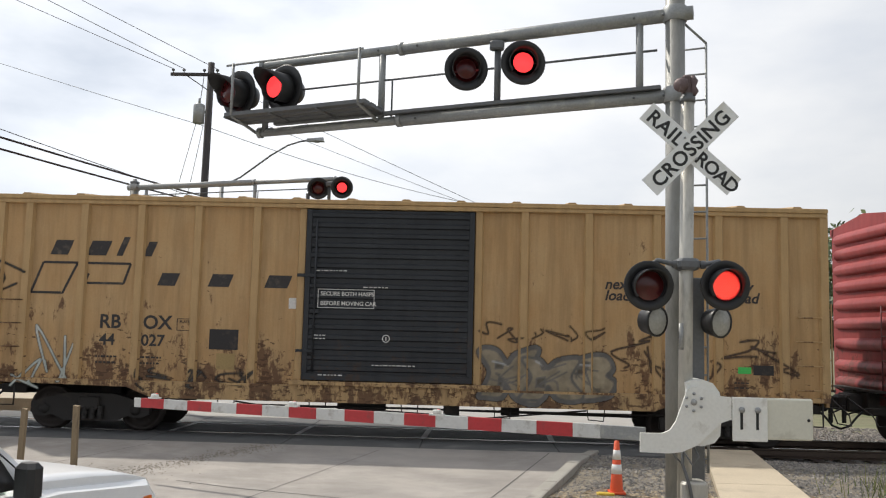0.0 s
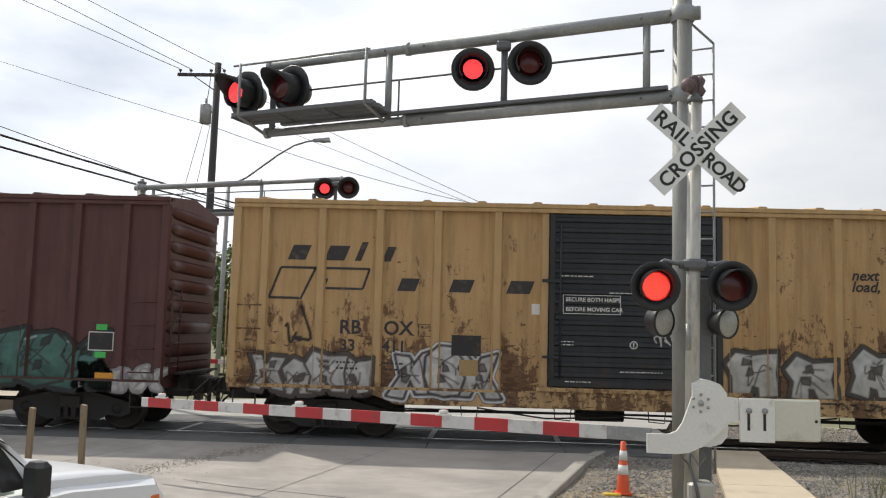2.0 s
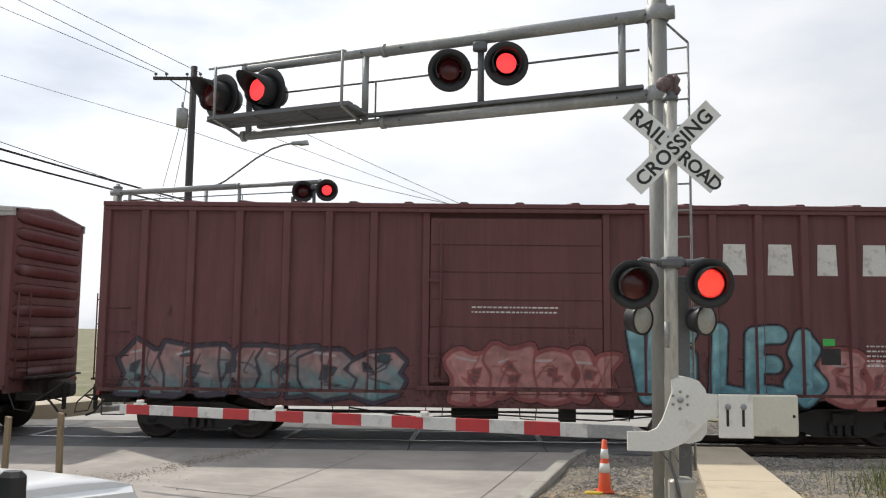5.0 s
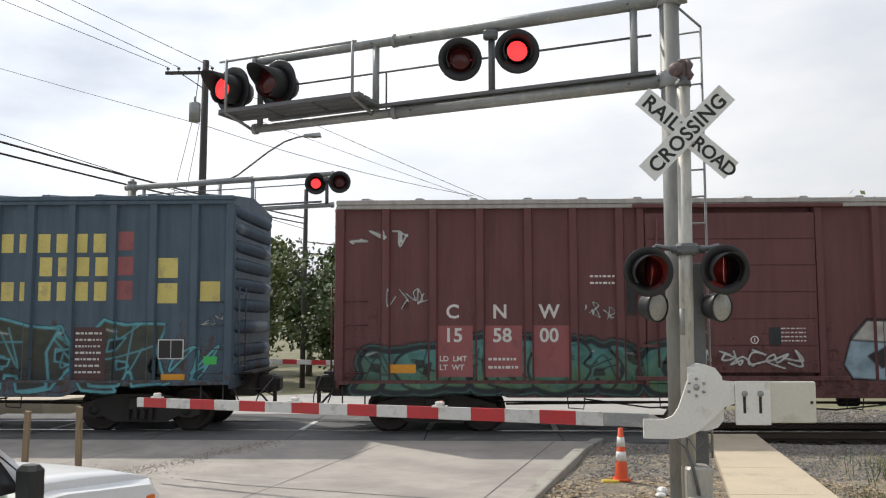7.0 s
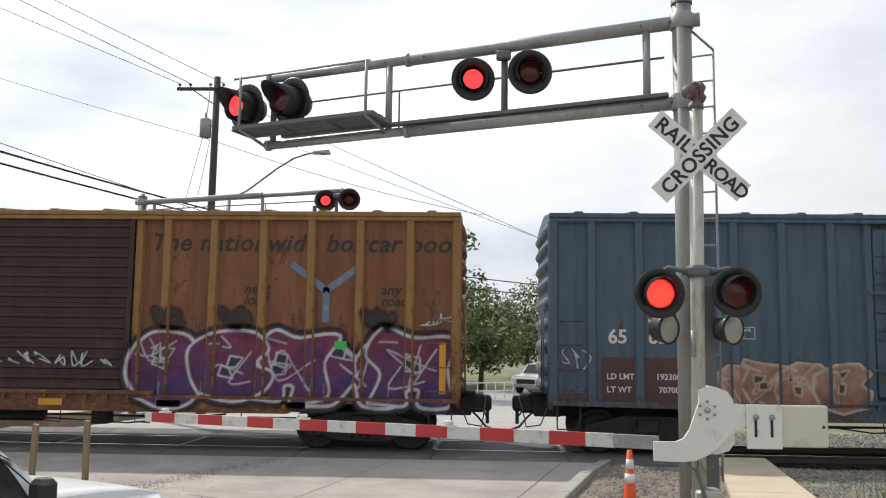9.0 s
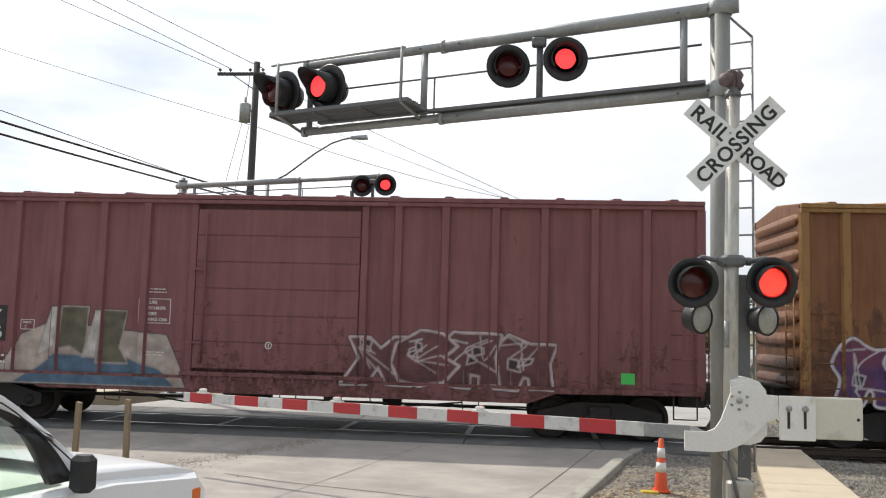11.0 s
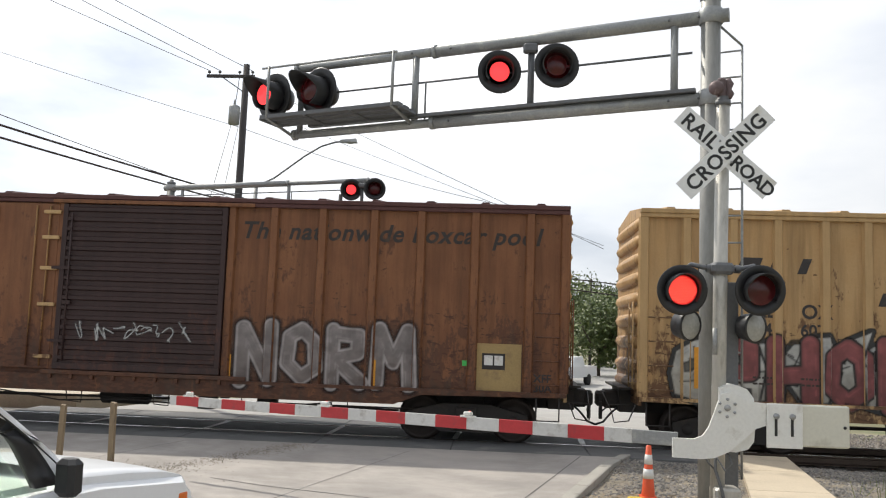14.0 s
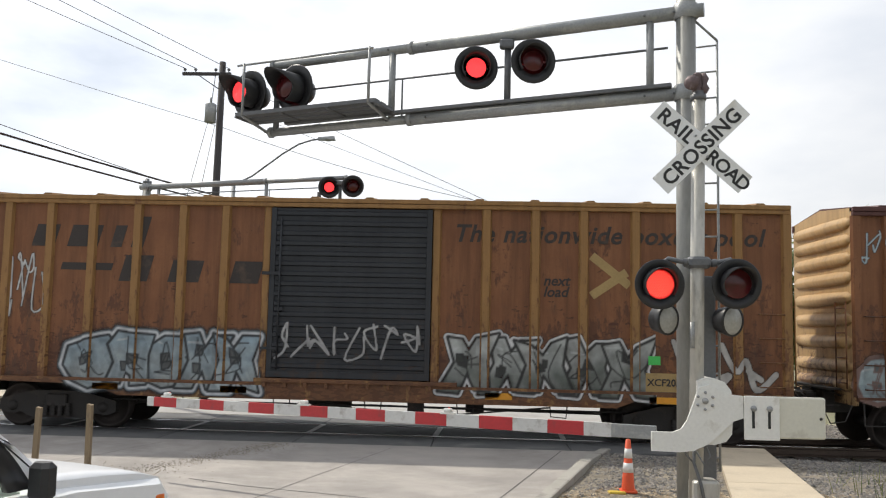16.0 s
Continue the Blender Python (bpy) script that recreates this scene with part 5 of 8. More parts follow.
spray(CAR_E, 6.6, 9.6, 0.82, 1.8, 4, 0.10, (0.52, 0.22, 0.21), (0.58, 0.28, 0.26), (0.30, 0.08, 0.08), None, "pink ribbon graffiti", seed=63)
spray(CAR_E, 0.4, 5.6, 0.85, 1.9, 6, 0.13, (0.10, 0.28, 0.30), (0.5, 0.24, 0.22), (0.05, 0.04, 0.06), None, "pink and teal graffiti", seed=64)
bars(E_, 14.3, 14.75, 1.5, 1.95, 5, CHALK, seed=65)
bars(E_, 7.0, 8.6, 2.42, 2.6, 2, CHALK, y=-0.017, seed=66)
plate(E_, 13.5, 13.72, 1.9, 2.03, GREEN_TAPE, "sticker", y=PANEL_Y - 0.012)
plate(E_, 13.46, 13.82, 1.55, 1.85, PATCH_BLACK, y=PANEL_Y - 0.012)
plate(E_, 14.4, 14.9, 0.80, 0.93, ORANGE_TAPE, "reflector", y=-0.03)
# F
F_ = CAR_F[0]
for t_, x in (("C", 2.06), ("N", 2.93), ("W", 3.80)):
    stencil(F_, t_, x, 2.16, 0.36, CHALK)
for x0, x1 in ((1.9, 2.56), (2.78, 3.48), (3.68, 4.36)):
    plate(F_, x0, x1, 1.07, 2.02, PATCH_RED)
for t_, x in (("15", 2.02), ("58", 2.93), ("00", 3.80)):
    stencil(F_, t_, x, 1.72, 0.36, CHALK, y=PANEL_Y - 0.012)
stencil(F_, "LD  LMT", 1.94, 1.36, 0.14, CHALK, y=PANEL_Y - 0.012)
stencil(F_, "LT  WT", 1.94, 1.2, 0.14, CHALK, y=PANEL_Y - 0.012)
bars(F_, 2.85, 3.4, 1.18, 1.48, 2, CHALK, y=PANEL_Y - 0.013, seed=70)
spray(CAR_F, 0.4, 6.0, 0.82, 1.75, 7, 0.10, (0.10, 0.20, 0.10), (0.08, 0.26, 0.26), (0.012, 0.02, 0.025), (0.05, 0.12, 0.11), "curling green and teal graffiti", seed=71)
SKY_S, PALE_S = (0.34, 0.47, 0.55), (0.58, 0.57, 0.53)
spray(CAR_F, 9.3, 13.7, 0.82, 2.15, 4, 0.1, SKY_S, PALE_S, (0.02, 0.022, 0.025), (0.5, 0.5, 0.5), "pale blue and cream graffiti with black gaps", seed=72, forms=(
    (((9.35, 1.3), (9.5, 1.8), (9.8, 2.12), (10.5, 2.1), (10.8, 1.8), (10.75, 1.3), (10.4, 1.0), (9.5, 1.05)), SKY_S), (((9.5, 1.75), (9.8, 2.1), (10.5, 2.08), (10.75, 1.8), (10.2, 1.7)), PALE_S),
    (((9.8, 1.45), (10.1, 1.62), (10.3, 1.4), (10.0, 1.25)), (0.02, 0.02, 0.022)), (((10.6, 1.2), (11.2, 2.1), (11.6, 2.1), (11.1, 1.5), (11.3, 0.85), (10.9, 0.85)), (0.03, 0.035, 0.04)),
    (((11.2, 1.1), (11.35, 2.1), (12.2, 2.12), (12.4, 1.6), (12.3, 1.1)), SKY_S), (((11.35, 1.75), (11.4, 2.1), (12.2, 2.1), (12.3, 1.75)), PALE_S), (((12.35, 1.05), (12.5, 2.0), (13.3, 2.08), (13.6, 1.7), (13.6, 1.05)), SKY_S),
    (((12.5, 1.7), (12.6, 2.0), (13.3, 2.05), (13.5, 1.7)), PALE_S), (((12.8, 1.3), (12.9, 1.6), (13.2, 1.6), (13.2, 1.3)), (0.02, 0.02, 0.022))))
spray(CAR_F, 0.3, 1.5, 3.4, 3.8, 4, 0.024, WHITE_S, WHITE_S, None, None, TAG, seed=73)
spray(CAR_F, 0.95, 1.75, 2.25, 2.7, 4, 0.015, WHITE_S, WHITE_S, None, None, TAG, seed=74)
spray(CAR_F, 4.55, 5.2, 2.1, 2.4, 5, 0.012, WHITE_S, WHITE_S, None, None, TAG, seed=75)
spray(CAR_F, 6.0, 8.6, 1.2, 1.55, 8, 0.022, WHITE_S, WHITE_S, None, None, TAG, seed=76)
p = Mesh()
p.prism([(12.95, 3.45), (12.92, 3.3), (13.0, 3.12), (13.13, 3.02), (13.26, 3.12), (13.34, 3.3), (13.31, 3.45), (13.13, 3.40)], PANEL_Y - 0.006, PANEL_Y - 0.001)
p.make("logo_shield", LOGO_BLUE, F_, "faded blue and white shield")
plate(F_, 1.02, 1.5, 1.14, 1.3, ORANGE_TAPE, "reflector")
plate(F_, 6.1, 6.6, 1.22, 1.36, ORANGE_TAPE, "reflector", y=-0.018)
plate(F_, 5.42, 5.6, 2.2, 2.75, PATCH_BLACK)
bars(F_, 4.75, 5.25, 2.75, 3.0, 2, CHALK, seed=77)
ring_mark(F_, 7.72, 1.75, 0.075, CHALK, -0.017)
plate(F_, 6.65, 6.98, 1.66, 1.95, PATCH_BROWN, y=-0.017)
plate(F_, 7.98, 8.2, 1.66, 1.98, BLACK_DOOR, y=-0.017)
bars(F_, 8.2, 8.65, 1.7, 2.0, 4, CHALK, y=-0.017, seed=79)
# G
G_ = CAR_G[0]
for z, n, x in ((3.42, 6, 10.98), (2.97, 4, 11.75), (2.50, 7, 10.66)):
    for i in range(n):
        p = Mesh()
        p.prism([(x + 0.36 * i, z), (x + 0.36 * i + 0.24, z), (x + 0.36 * i + 0.24, z + 0.36), (x + 0.36 * i, z + 0.36)], PANEL_Y - 0.006, PANEL_Y - 0.001)
        p.make("logo_block", PALE_YELLOW, G_)
for z in (3.46, 2.98, 2.52):
    plate(G_, 13.22, 13.56, z, z + 0.36, PATCH_RED)
for x, z in ((14.04, 2.93), (14.04, 2.45), (14.86, 2.48)):
    plate(G_, x, x + 0.38, z, z + 0.38, PALE_YELLOW, "yellow_square")
plate(G_, 12.42, 13.1, 0.97, 2.0, PATCH_BROWN)
bars(G_, 12.5, 13.0, 1.1, 1.95, 7, CHALK, y=PANEL_Y - 0.013, seed=80)
plate(G_, 14.08, 14.57, 1.40, 1.77, CHALK, "stencil_border")
plate(G_, 14.10, 14.32, 1.42, 1.75, PATCH_BLACK, y=PANEL_Y - 0.011)
plate(G_, 14.335, 14.55, 1.42, 1.75, PATCH_BLACK, y=PANEL_Y - 0.011)
spray(CAR_G, 9.3, 14.0, 0.85, 2.2, 4, 0.10, (0.03, 0.035, 0.035), (0.07, 0.075, 0.045), (0.12, 0.40, 0.46), None, "cyan outlined graffiti with dark filling", seed=81)
spray(CAR_G, 14.0, 15.2, 0.85, 1.7, 3, 0.03, (0.08, 0.33, 0.38), (0.17, 0.46, 0.50), None, None, TAG, seed=82)
spray(CAR_G, 14.9, 15.3, 1.95, 2.25, 3, 0.012, WHITE_S, WHITE_S, None, None, TAG, seed=83)
plate(G_, 14.15, 14.6, 0.98, 1.12, ORANGE_TAPE, "reflector")
plate(G_, 14.95, 15.2, 1.3, 1.45, GREEN_TAPE, "sticker")
stencil(G_, "SP", 1.82, 2.46, 0.36, CHALK)
for t_, x in (("65", 1.08), ("65", 1.82), ("40", 2.72)):
    stencil(G_, t_, x, 2.08, 0.36, CHALK)
plate(G_, 0.95, 2.5, 0.97, 1.82, PATCH_BROWN, y=PANEL_Y - 0.005)
for t_, x, z in (("LD LMT", 1.05, 1.42), ("LT WT", 1.05, 1.18), ("192300", 1.95, 1.42), ("70700", 2.0, 1.18)):
    stencil(G_, t_, x, z, 0.15, CHALK, y=PANEL_Y - 0.012)
spray(CAR_G, 2.7, 5.6, 0.85, 1.85, 4, 0.19, (0.30, 0.14, 0.09), (0.50, 0.29, 0.20), (0.55, 0.46, 0.38), None, "salmon and cream graffiti blocks", seed=84)
spray(CAR_G, 0.25, 0.75, 1.5, 1.95, 3, 0.018, WHITE_S, WHITE_S, None, None, TAG, seed=85)
spray(CAR_G, 6.6, 8.6, 2.1, 2.5, 7, 0.016, WHITE_S, WHITE_S, None, None, TAG, seed=86)
notice(G_, 7.08, 3.80, ("CLOSE AND LOCK", "DOORS BEFORE", " MOVING CAR"), 0.105, PALE_YELLOW, -0.017)
notice(G_, 3.5, 2.32, ("PLATE", "  C"), 0.07, CHALK, PANEL_Y - 0.006, 0.26)
for x in (6.35, 7.15, 7.95, 8.75):
    q = Mesh()
    q.tube((x, -0.035, FLOOR_Z + 0.22), (x, -0.035, 4.2), 0.018, n=6)
    q.make("lock_rod", BLUE, G_)
for z in (2.35, 2.68, 3.42):
    q = Mesh()
    q.box(5.95, 9.15, -0.04, -0.013, z, z + 0.05, bevel=0.006)
    q.make("door_rail", BLUE, G_)
plate(G_, 7.42, 7.75, 1.35, 2.3, BLACK_DOOR, "latch_plate", y=-0.03)
q = Mesh()
q.lathe((7.6, -0.03, 1.95), (0, -1, 0), [(0, 0.07), (0.03, 0.07), (0.05, 0.03), (0.05, 0)], 14)
q.make("latch_wheel", BLACK_DIRTY, G_)
for x, z0, z1 in ((6.75, 1.15, 1.55), (7.95, 1.35, 1.6)):
    plate(G_, x, x + 0.6, z0, z1, PATCH_BROWN, y=-0.018)
for x in (6.5, 8.0):
    plate(G_, x, x + 0.46, 1.0, 1.1, ORANGE_TAPE, "reflector", y=-0.02)
# H
H_ = CAR_H[0]
stencil(H_, "The nationwide boxcar pool", 9.75, 3.74, 0.47, INK_FADED, 0.25, 1.08)
for a, b_ in (((13.17, 2.4), (13.17, 3.05)), ((13.17, 3.0), (12.5, 3.5)), ((13.17, 3.0), (13.85, 3.5))):
    p = Mesh()
    d = Vector((b_[1] - a[1], 0, a[0] - b_[0])).normalized() * 0.065
    p.prism([(a[0] - d.x, a[1] - d.z), (b_[0] - d.x, b_[1] - d.z), (b_[0] + d.x, b_[1] + d.z), (a[0] + d.x, a[1] + d.z)], PANEL_Y - 0.006, PANEL_Y - 0.001)
    p.make("arrow_mark", LOGO_BLUE, H_)
for t_, x, z in (("next", 11.6, 2.93), ("load", 11.6, 2.72), ("any", 14.2, 2.93), ("road", 14.2, 2.72)):
    stencil(H_, t_, x, z, 0.27, INK_FADED, 0.25)
spray(CAR_H, 9.55, 15.2, 0.85, 2.25, 5, 0.22, (0.055, 0.03, 0.16), (0.22, 0.03, 0.08), (0.66, 0.63, 0.66), (0.03, 0.02, 0.03), "large purple and crimson graffiti with white outlines", seed=91)
for x, sd in ((9.9, 92), (11.2, 93), (13.9, 94)):
    spray(CAR_H, x, x + 0.5, 2.25, 2.55, 2, 0.05, (0.03, 0.025, 0.02), (0.03, 0.025, 0.02), None, (0.05, 0.03, 0.025), "dark sprayed blots", seed=sd)
spray(CAR_H, 6.5, 9.2, 1.45, 1.8, 9, 0.018, WHITE_S, WHITE_S, None, None, TAG, seed=95)
spray(CAR_H, 14.9, 15.55, 2.3, 2.6, 3, 0.018, WHITE_S, WHITE_S, None, None, TAG, seed=96)
spray(CAR_H, 0.5, 5.6, 0.85, 2.1, 5, 0.18, (0.05, 0.03, 0.16), (0.2, 0.04, 0.08), (0.66, 0.63, 0.66), None, "large purple graffiti with white outlines", seed=97)
plate(H_, 13.35, 13.58, 1.9, 2.05, GREEN_TAPE, "sticker", y=PANEL_Y - 0.01)
plate(H_, 15.32, 15.44, 1.1, 2.05, ORANGE_TAPE, "reflector", y=PANEL_Y - 0.01)
for x in (7.8, 10.05, 12.4):
    plate(H_, x, x + 0.45, 0.80, 0.92, ORANGE_TAPE, "reflector", y=-0.03)
# I
I_ = CAR_I[0]
for x, a, b_ in ((0.94, "BK", "152"), (1.79, "TY", "306")):
    plate(I_, x, x + 0.58, 1.56, 2.26, PATCH_BLACK)
    stencil(I_, a, x + 0.10, 1.96, 0.31, CHALK, y=PANEL_Y - 0.012)
    stencil(I_, b_, x + 0.05, 1.63, 0.31, CHALK, y=PANEL_Y - 0.012)
CREAM_S, OLIVE_S, BLUE_S = (0.50, 0.42, 0.36), (0.13, 0.12, 0.075), (0.09, 0.17, 0.26)
spray(CAR_I, 1.9, 6.1, 0.78, 2.3, 3, 0.1, CREAM_S, CREAM_S, (0.42, 0.36, 0.32), None, "olive slabs with white sides on a blue band", seed=101, forms=(
    (((1.9, 0.78), (2.5, 1.3), (2.7, 1.7), (3.3, 1.95), (5.6, 1.75), (5.9, 1.2), (6.1, 0.78)), CREAM_S),
    (((2.6, 0.78), (3.1, 1.1), (3.4, 1.35), (4.9, 1.3), (5.5, 1.1), (5.9, 0.78)), BLUE_S),
    (((3.05, 1.3), (3.3, 2.25), (3.45, 2.25), (3.4, 1.5)), (0.62, 0.60, 0.56)), (((3.45, 1.45), (3.5, 2.27), (4.05, 2.27), (4.0, 1.3), (3.7, 1.5)), OLIVE_S),
    (((3.95, 1.3), (4.2, 2.2), (4.35, 2.2), (4.25, 1.3)), (0.62, 0.60, 0.56)), (((4.28, 1.2), (4.35, 2.22), (4.85, 2.2), (4.7, 1.5), (4.9, 1.2)), OLIVE_S)))
spray(CAR_I, 9.2, 12.9, 0.95, 2.05, 4, 0.10, (0.12, 0.04, 0.045), (0.16, 0.06, 0.06), (0.55, 0.46, 0.46), None, "white outline graffiti", seed=102)
spray(CAR_I, 0.3, 0.8, 1.5, 3.0, 2, 0.012, WHITE_S, WHITE_S, None, None, TAG, seed=103)
notice(I_, 5.1, 2.36, (" SECURE", "BOTH HASPS", " BEFORE", "MOVING CAR"), 0.085, CHALK, PANEL_Y - 0.006, 0.58, 1.3)
notice(I_, 2.72, 1.92, ("PLATE", "  C"), 0.06, CHALK, PANEL_Y - 0.006, 0.22)
ring_mark(I_, 7.68, 1.62, 0.07, CHALK, -0.017)
bars(I_, 5.12, 5.6, 2.56, 2.68, 2, CHALK, seed=104)
bars(I_, 5.12, 5.6, 1.35, 1.46, 2, CHALK, seed=106)
bars(I_, 1.8, 2.4, 1.1, 1.35, 2, CHALK, seed=105)
plate(I_, 0.22, 0.68, 1.08, 1.28, ORANGE_TAPE, "reflector")
plate(I_, 14.3, 14.55, 1.1, 1.3, GREEN_TAPE, "sticker")
# J
J_ = CAR_J[0]
spray(CAR_J, 0.6, 6.3, 0.95, 2.2, 7, 0.10, (0.42, 0.40, 0.34), (0.60, 0.60, 0.57), (0.03, 0.03, 0.03), None, "white spiked graffiti backing with black outlines", seed=112)
spray(CAR_J, 1.3, 6.2, 0.98, 2.08, 5, 0.145, (0.20, 0.055, 0.055), (0.30, 0.085, 0.085), (0.03, 0.022, 0.022), None, "dusty red block letters with dark outlines", seed=111, word="PHONE", lift=0.004)
for x in (1.0, 3.3, 5.42):
    plate(J_, x, x + 0.11, 1.2, 1.95, ORANGE_TAPE, "reflector", y=PANEL_Y - 0.018)
for x in (10.42, 12.18, 14.62):
    plate(J_, x, x + 0.11, 1.0, 1.72, ORANGE_TAPE, "reflector", y=PANEL_Y - 0.012)
plate(J_, 13.15, 13.58, 1.45, 1.72, PATCH_BLACK, y=PANEL_Y - 0.008)
for x in (13.19, 13.38):
    plate(J_, x, x + 0.16, 1.5, 1.68, CHALK, "stencil_panel", y=PANEL_Y - 0.012)
stencil(J_, "XCF 20", 14.95, 1.02, 0.16, INK)
spray(CAR_J, 10.4, 13.1, 0.9, 1.7, 5, 0.11, (0.05, 0.04, 0.04), (0.09, 0.06, 0.05), None, None, "dark sprayed smears", seed=113)
# K
K_ = CAR_K[0]
for t_, x0, x1, z0, z1 in (("p", 0.72, 1.36, 1.08, 2.55), ("p", 1.58, 2.26, 1.08, 2.55), ("p", 2.46, 3.1, 1.75, 2.42)):
    plate(K_, x0, x1, z0, z1, PATCH_TAN)
for t_, x, z in (("AB", 0.78, 2.22), ("52", 0.86, 1.93), ("OX", 1.66, 2.22), ("302", 1.62, 1.93)):
    stencil(K_, t_, x, z, 0.37, INK, y=PANEL_Y - 0.012)
for t_, x, z in (("LD LMT", 0.78, 1.36), ("LT WT", 0.78, 1.18), ("153900", 1.66, 1.36), ("66100", 1.7, 1.18)):
    stencil(K_, t_, x, z, 0.15, INK_FADED, y=PANEL_Y - 0.012)
plate(K_, 2.62, 2.86, 1.98, 2.2, PATCH_TAN, y=PANEL_Y - 0.009)
for x, z, w, h in ((1.2, 3.42, 0.5, 0.4), (1.75, 3.42, 0.55, 0.4), (2.45, 3.24, 0.22, 0.76), (2.46, 2.8, 0.55, 0.42), (3.3, 2.8, 0.5, 0.42), (4.35, 2.8, 0.55, 0.42)):
    p = Mesh()
    p.prism([(x, z), (x + w, z), (x + w + 0.2 * h, z + h), (x + 0.2 * h, z + h)], PANEL_Y - 0.006, PANEL_Y - 0.001)
    p.make("logo_block", INK_FADED, K_)
stencil(K_, "The nationwide boxcar pool", 9.40, 3.74, 0.46, INK_FADED, 0.25, 1.08)
spray(CAR_K, 0.1, 1.2, 3.45, 4.15, 5, 0.020, (0.5, 0.6, 0.64), (0.5, 0.6, 0.64), None, None, TAG, seed=121)
spray(CAR_K, 0.7, 1.3, 2.58, 3.05, 4, 0.018, (0.6, 0.6, 0.6), (0.6, 0.6, 0.6), None, None, TAG, seed=122)
spray(CAR_K, 2.35, 4.1, 1.05, 2.05, 3, 0.09, (0.30, 0.24, 0.2), (0.55, 0.56, 0.55), (0.03, 0.03, 0.03), None, "pale graffiti with black outlines", seed=123)
spray(CAR_K, 9.4, 12.9, 1.06, 2.06, 4, 0.10, (0.20, 0.165, 0.15), (0.27, 0.24, 0.23), (0.45, 0.41, 0.39), (0.06, 0.04, 0.035), "faded silver block letters", seed=124, word="NORM")
spray(CAR_K, 6.25, 8.6, 1.65, 2.05, 9, 0.014, WHITE_S, WHITE_S, None, None, TAG, seed=125)
spray(CAR_K, 0.05, 0.6, 0.85, 1.7, 1, 0.10, (0.4, 0.5, 0.52), (0.45, 0.55, 0.58), (0.2, 0.12, 0.1), None, "pale blue paint patch", seed=126)
plate(K_, 14.02, 14.85, 0.98, 1.88, PATCH_TAN)
plate(K_, 14.12, 14.55, 1.4, 1.7, PATCH_BLACK, y=PANEL_Y - 0.009)
for x in (14.16, 14.35):
    plate(K_, x, x + 0.16, 1.48, 1.66, CHALK, y=PANEL_Y - 0.013)
plate(K_, 13.75, 13.85, 1.45, 1.55, GREEN_TAPE, "sticker")
stencil(K_, "XFF", 15.08, 1.2, 0.2, INK)
stencil(K_, "30A", 15.08, 1.02, 0.2, INK)
for x in (9.25, 12.03, 14.88):
    plate(K_, x, x + 0.1, 1.0, 1.5, ORANGE_TAPE, "reflector", y=PANEL_Y - 0.012)
q = Mesh()
q.box(4.12, 5.8, -0.01, PANEL_Y, FLOOR_Z + 0.15, 4.3, bevel=0.01)
d2 = q.make("plug_door", ORANGE, K_, "brown plug door with lock rods")
for x in (4.3, 4.55, 5.35, 5.62):
    q = Mesh()
    q.tube((x, -0.04, FLOOR_Z + 0.2), (x, -0.04, 4.25), 0.018, n=6)
    q.make("lock_rod", ORANGE_POST, d2)
for z in (1.3, 2.3, 3.0, 3.6, 4.1):
    q = Mesh()
    q.box(5.5, 5.84, -0.06, -0.01, z, z + 0.07, bevel=0.008)
    q.make("latch", YELLOW_POST, d2)
# L
L_ = CAR_L[0]
for x, z, w, h in ((1.3, 3.5, 0.45, 0.42), (2.0, 3.5, 0.6, 0.42), (2.85, 3.5, 0.22, 0.42), (3.25, 3.5, 0.24, 0.6), (3.05, 2.85, 0.55, 0.5), (4.0, 2.85, 0.6, 0.42), (5.2, 2.85, 0.55, 0.42), (1.9, 3.05, 1.0, 0.14)):
    p = Mesh()
    p.prism([(x, z), (x + w, z), (x + w + 0.25 * h, z + h), (x + 0.25 * h, z + h)], PANEL_Y - 0.006, PANEL_Y - 0.001)
    p.make("logo_block", INK_FADED, L_)
stencil(L_, "The nationwide boxcar pool", 9.45, 3.73, 0.46, INK_FADED, 0.25, 1.08)
for a, b_ in (((12.05, 3.5), (12.75, 2.95)), ((12.05, 2.75), (12.7, 3.2))):
    p = Mesh()
    d = Vector((b_[1] - a[1], 0, a[0] - b_[0])).normalized() * 0.08
    p.prism([(a[0] - d.x, a[1] - d.z), (b_[0] - d.x, b_[1] - d.z), (b_[0] + d.x, b_[1] + d.z), (a[0] + d.x, a[1] + d.z)], PANEL_Y - (0.006 if a[1] > 3 else 0.010), PANEL_Y - (0.003 if a[1] > 3 else 0.007))
    p.make("arrow_mark", PATCH_TAN, L_)
for t_, x, z in (("next", 11.15, 2.93), ("load", 11.15, 2.72), ("any", 14.0, 2.93), ("road", 14.0, 2.72)):
    stencil(L_, t_, x, z, 0.27, INK_FADED, 0.25)
spray(CAR_L, 2.2, 5.75, 0.85, 1.95, 5, 0.13, (0.40, 0.44, 0.43), (0.30, 0.40, 0.46), (0.03, 0.035, 0.04), (0.12, 0.14, 0.15), "pale blue and white graffiti with dark outlines", seed=131)
spray(CAR_L, 0.75, 1.6, 2.1, 3.4, 4, 0.02, WHITE_S, WHITE_S, None, None, TAG, seed=132)
spray(CAR_L, 6.1, 8.9, 1.4, 2.15, 8, 0.028, (0.3, 0.3, 0.3), (0.45, 0.45, 0.44), None, None, TAG, seed=133)
spray(CAR_L, 9.3, 13.0, 0.9, 1.95, 5, 0.13, (0.10, 0.12, 0.10), (0.5, 0.52, 0.5), (0.03, 0.03, 0.03), None, "white and black graffiti", seed=134)
spray(CAR_L, 13.6, 15.3, 0.9, 1.9, 2, 0.06, (0.5, 0.48, 0.45), (0.5, 0.48, 0.45), None, None, TAG, seed=135)
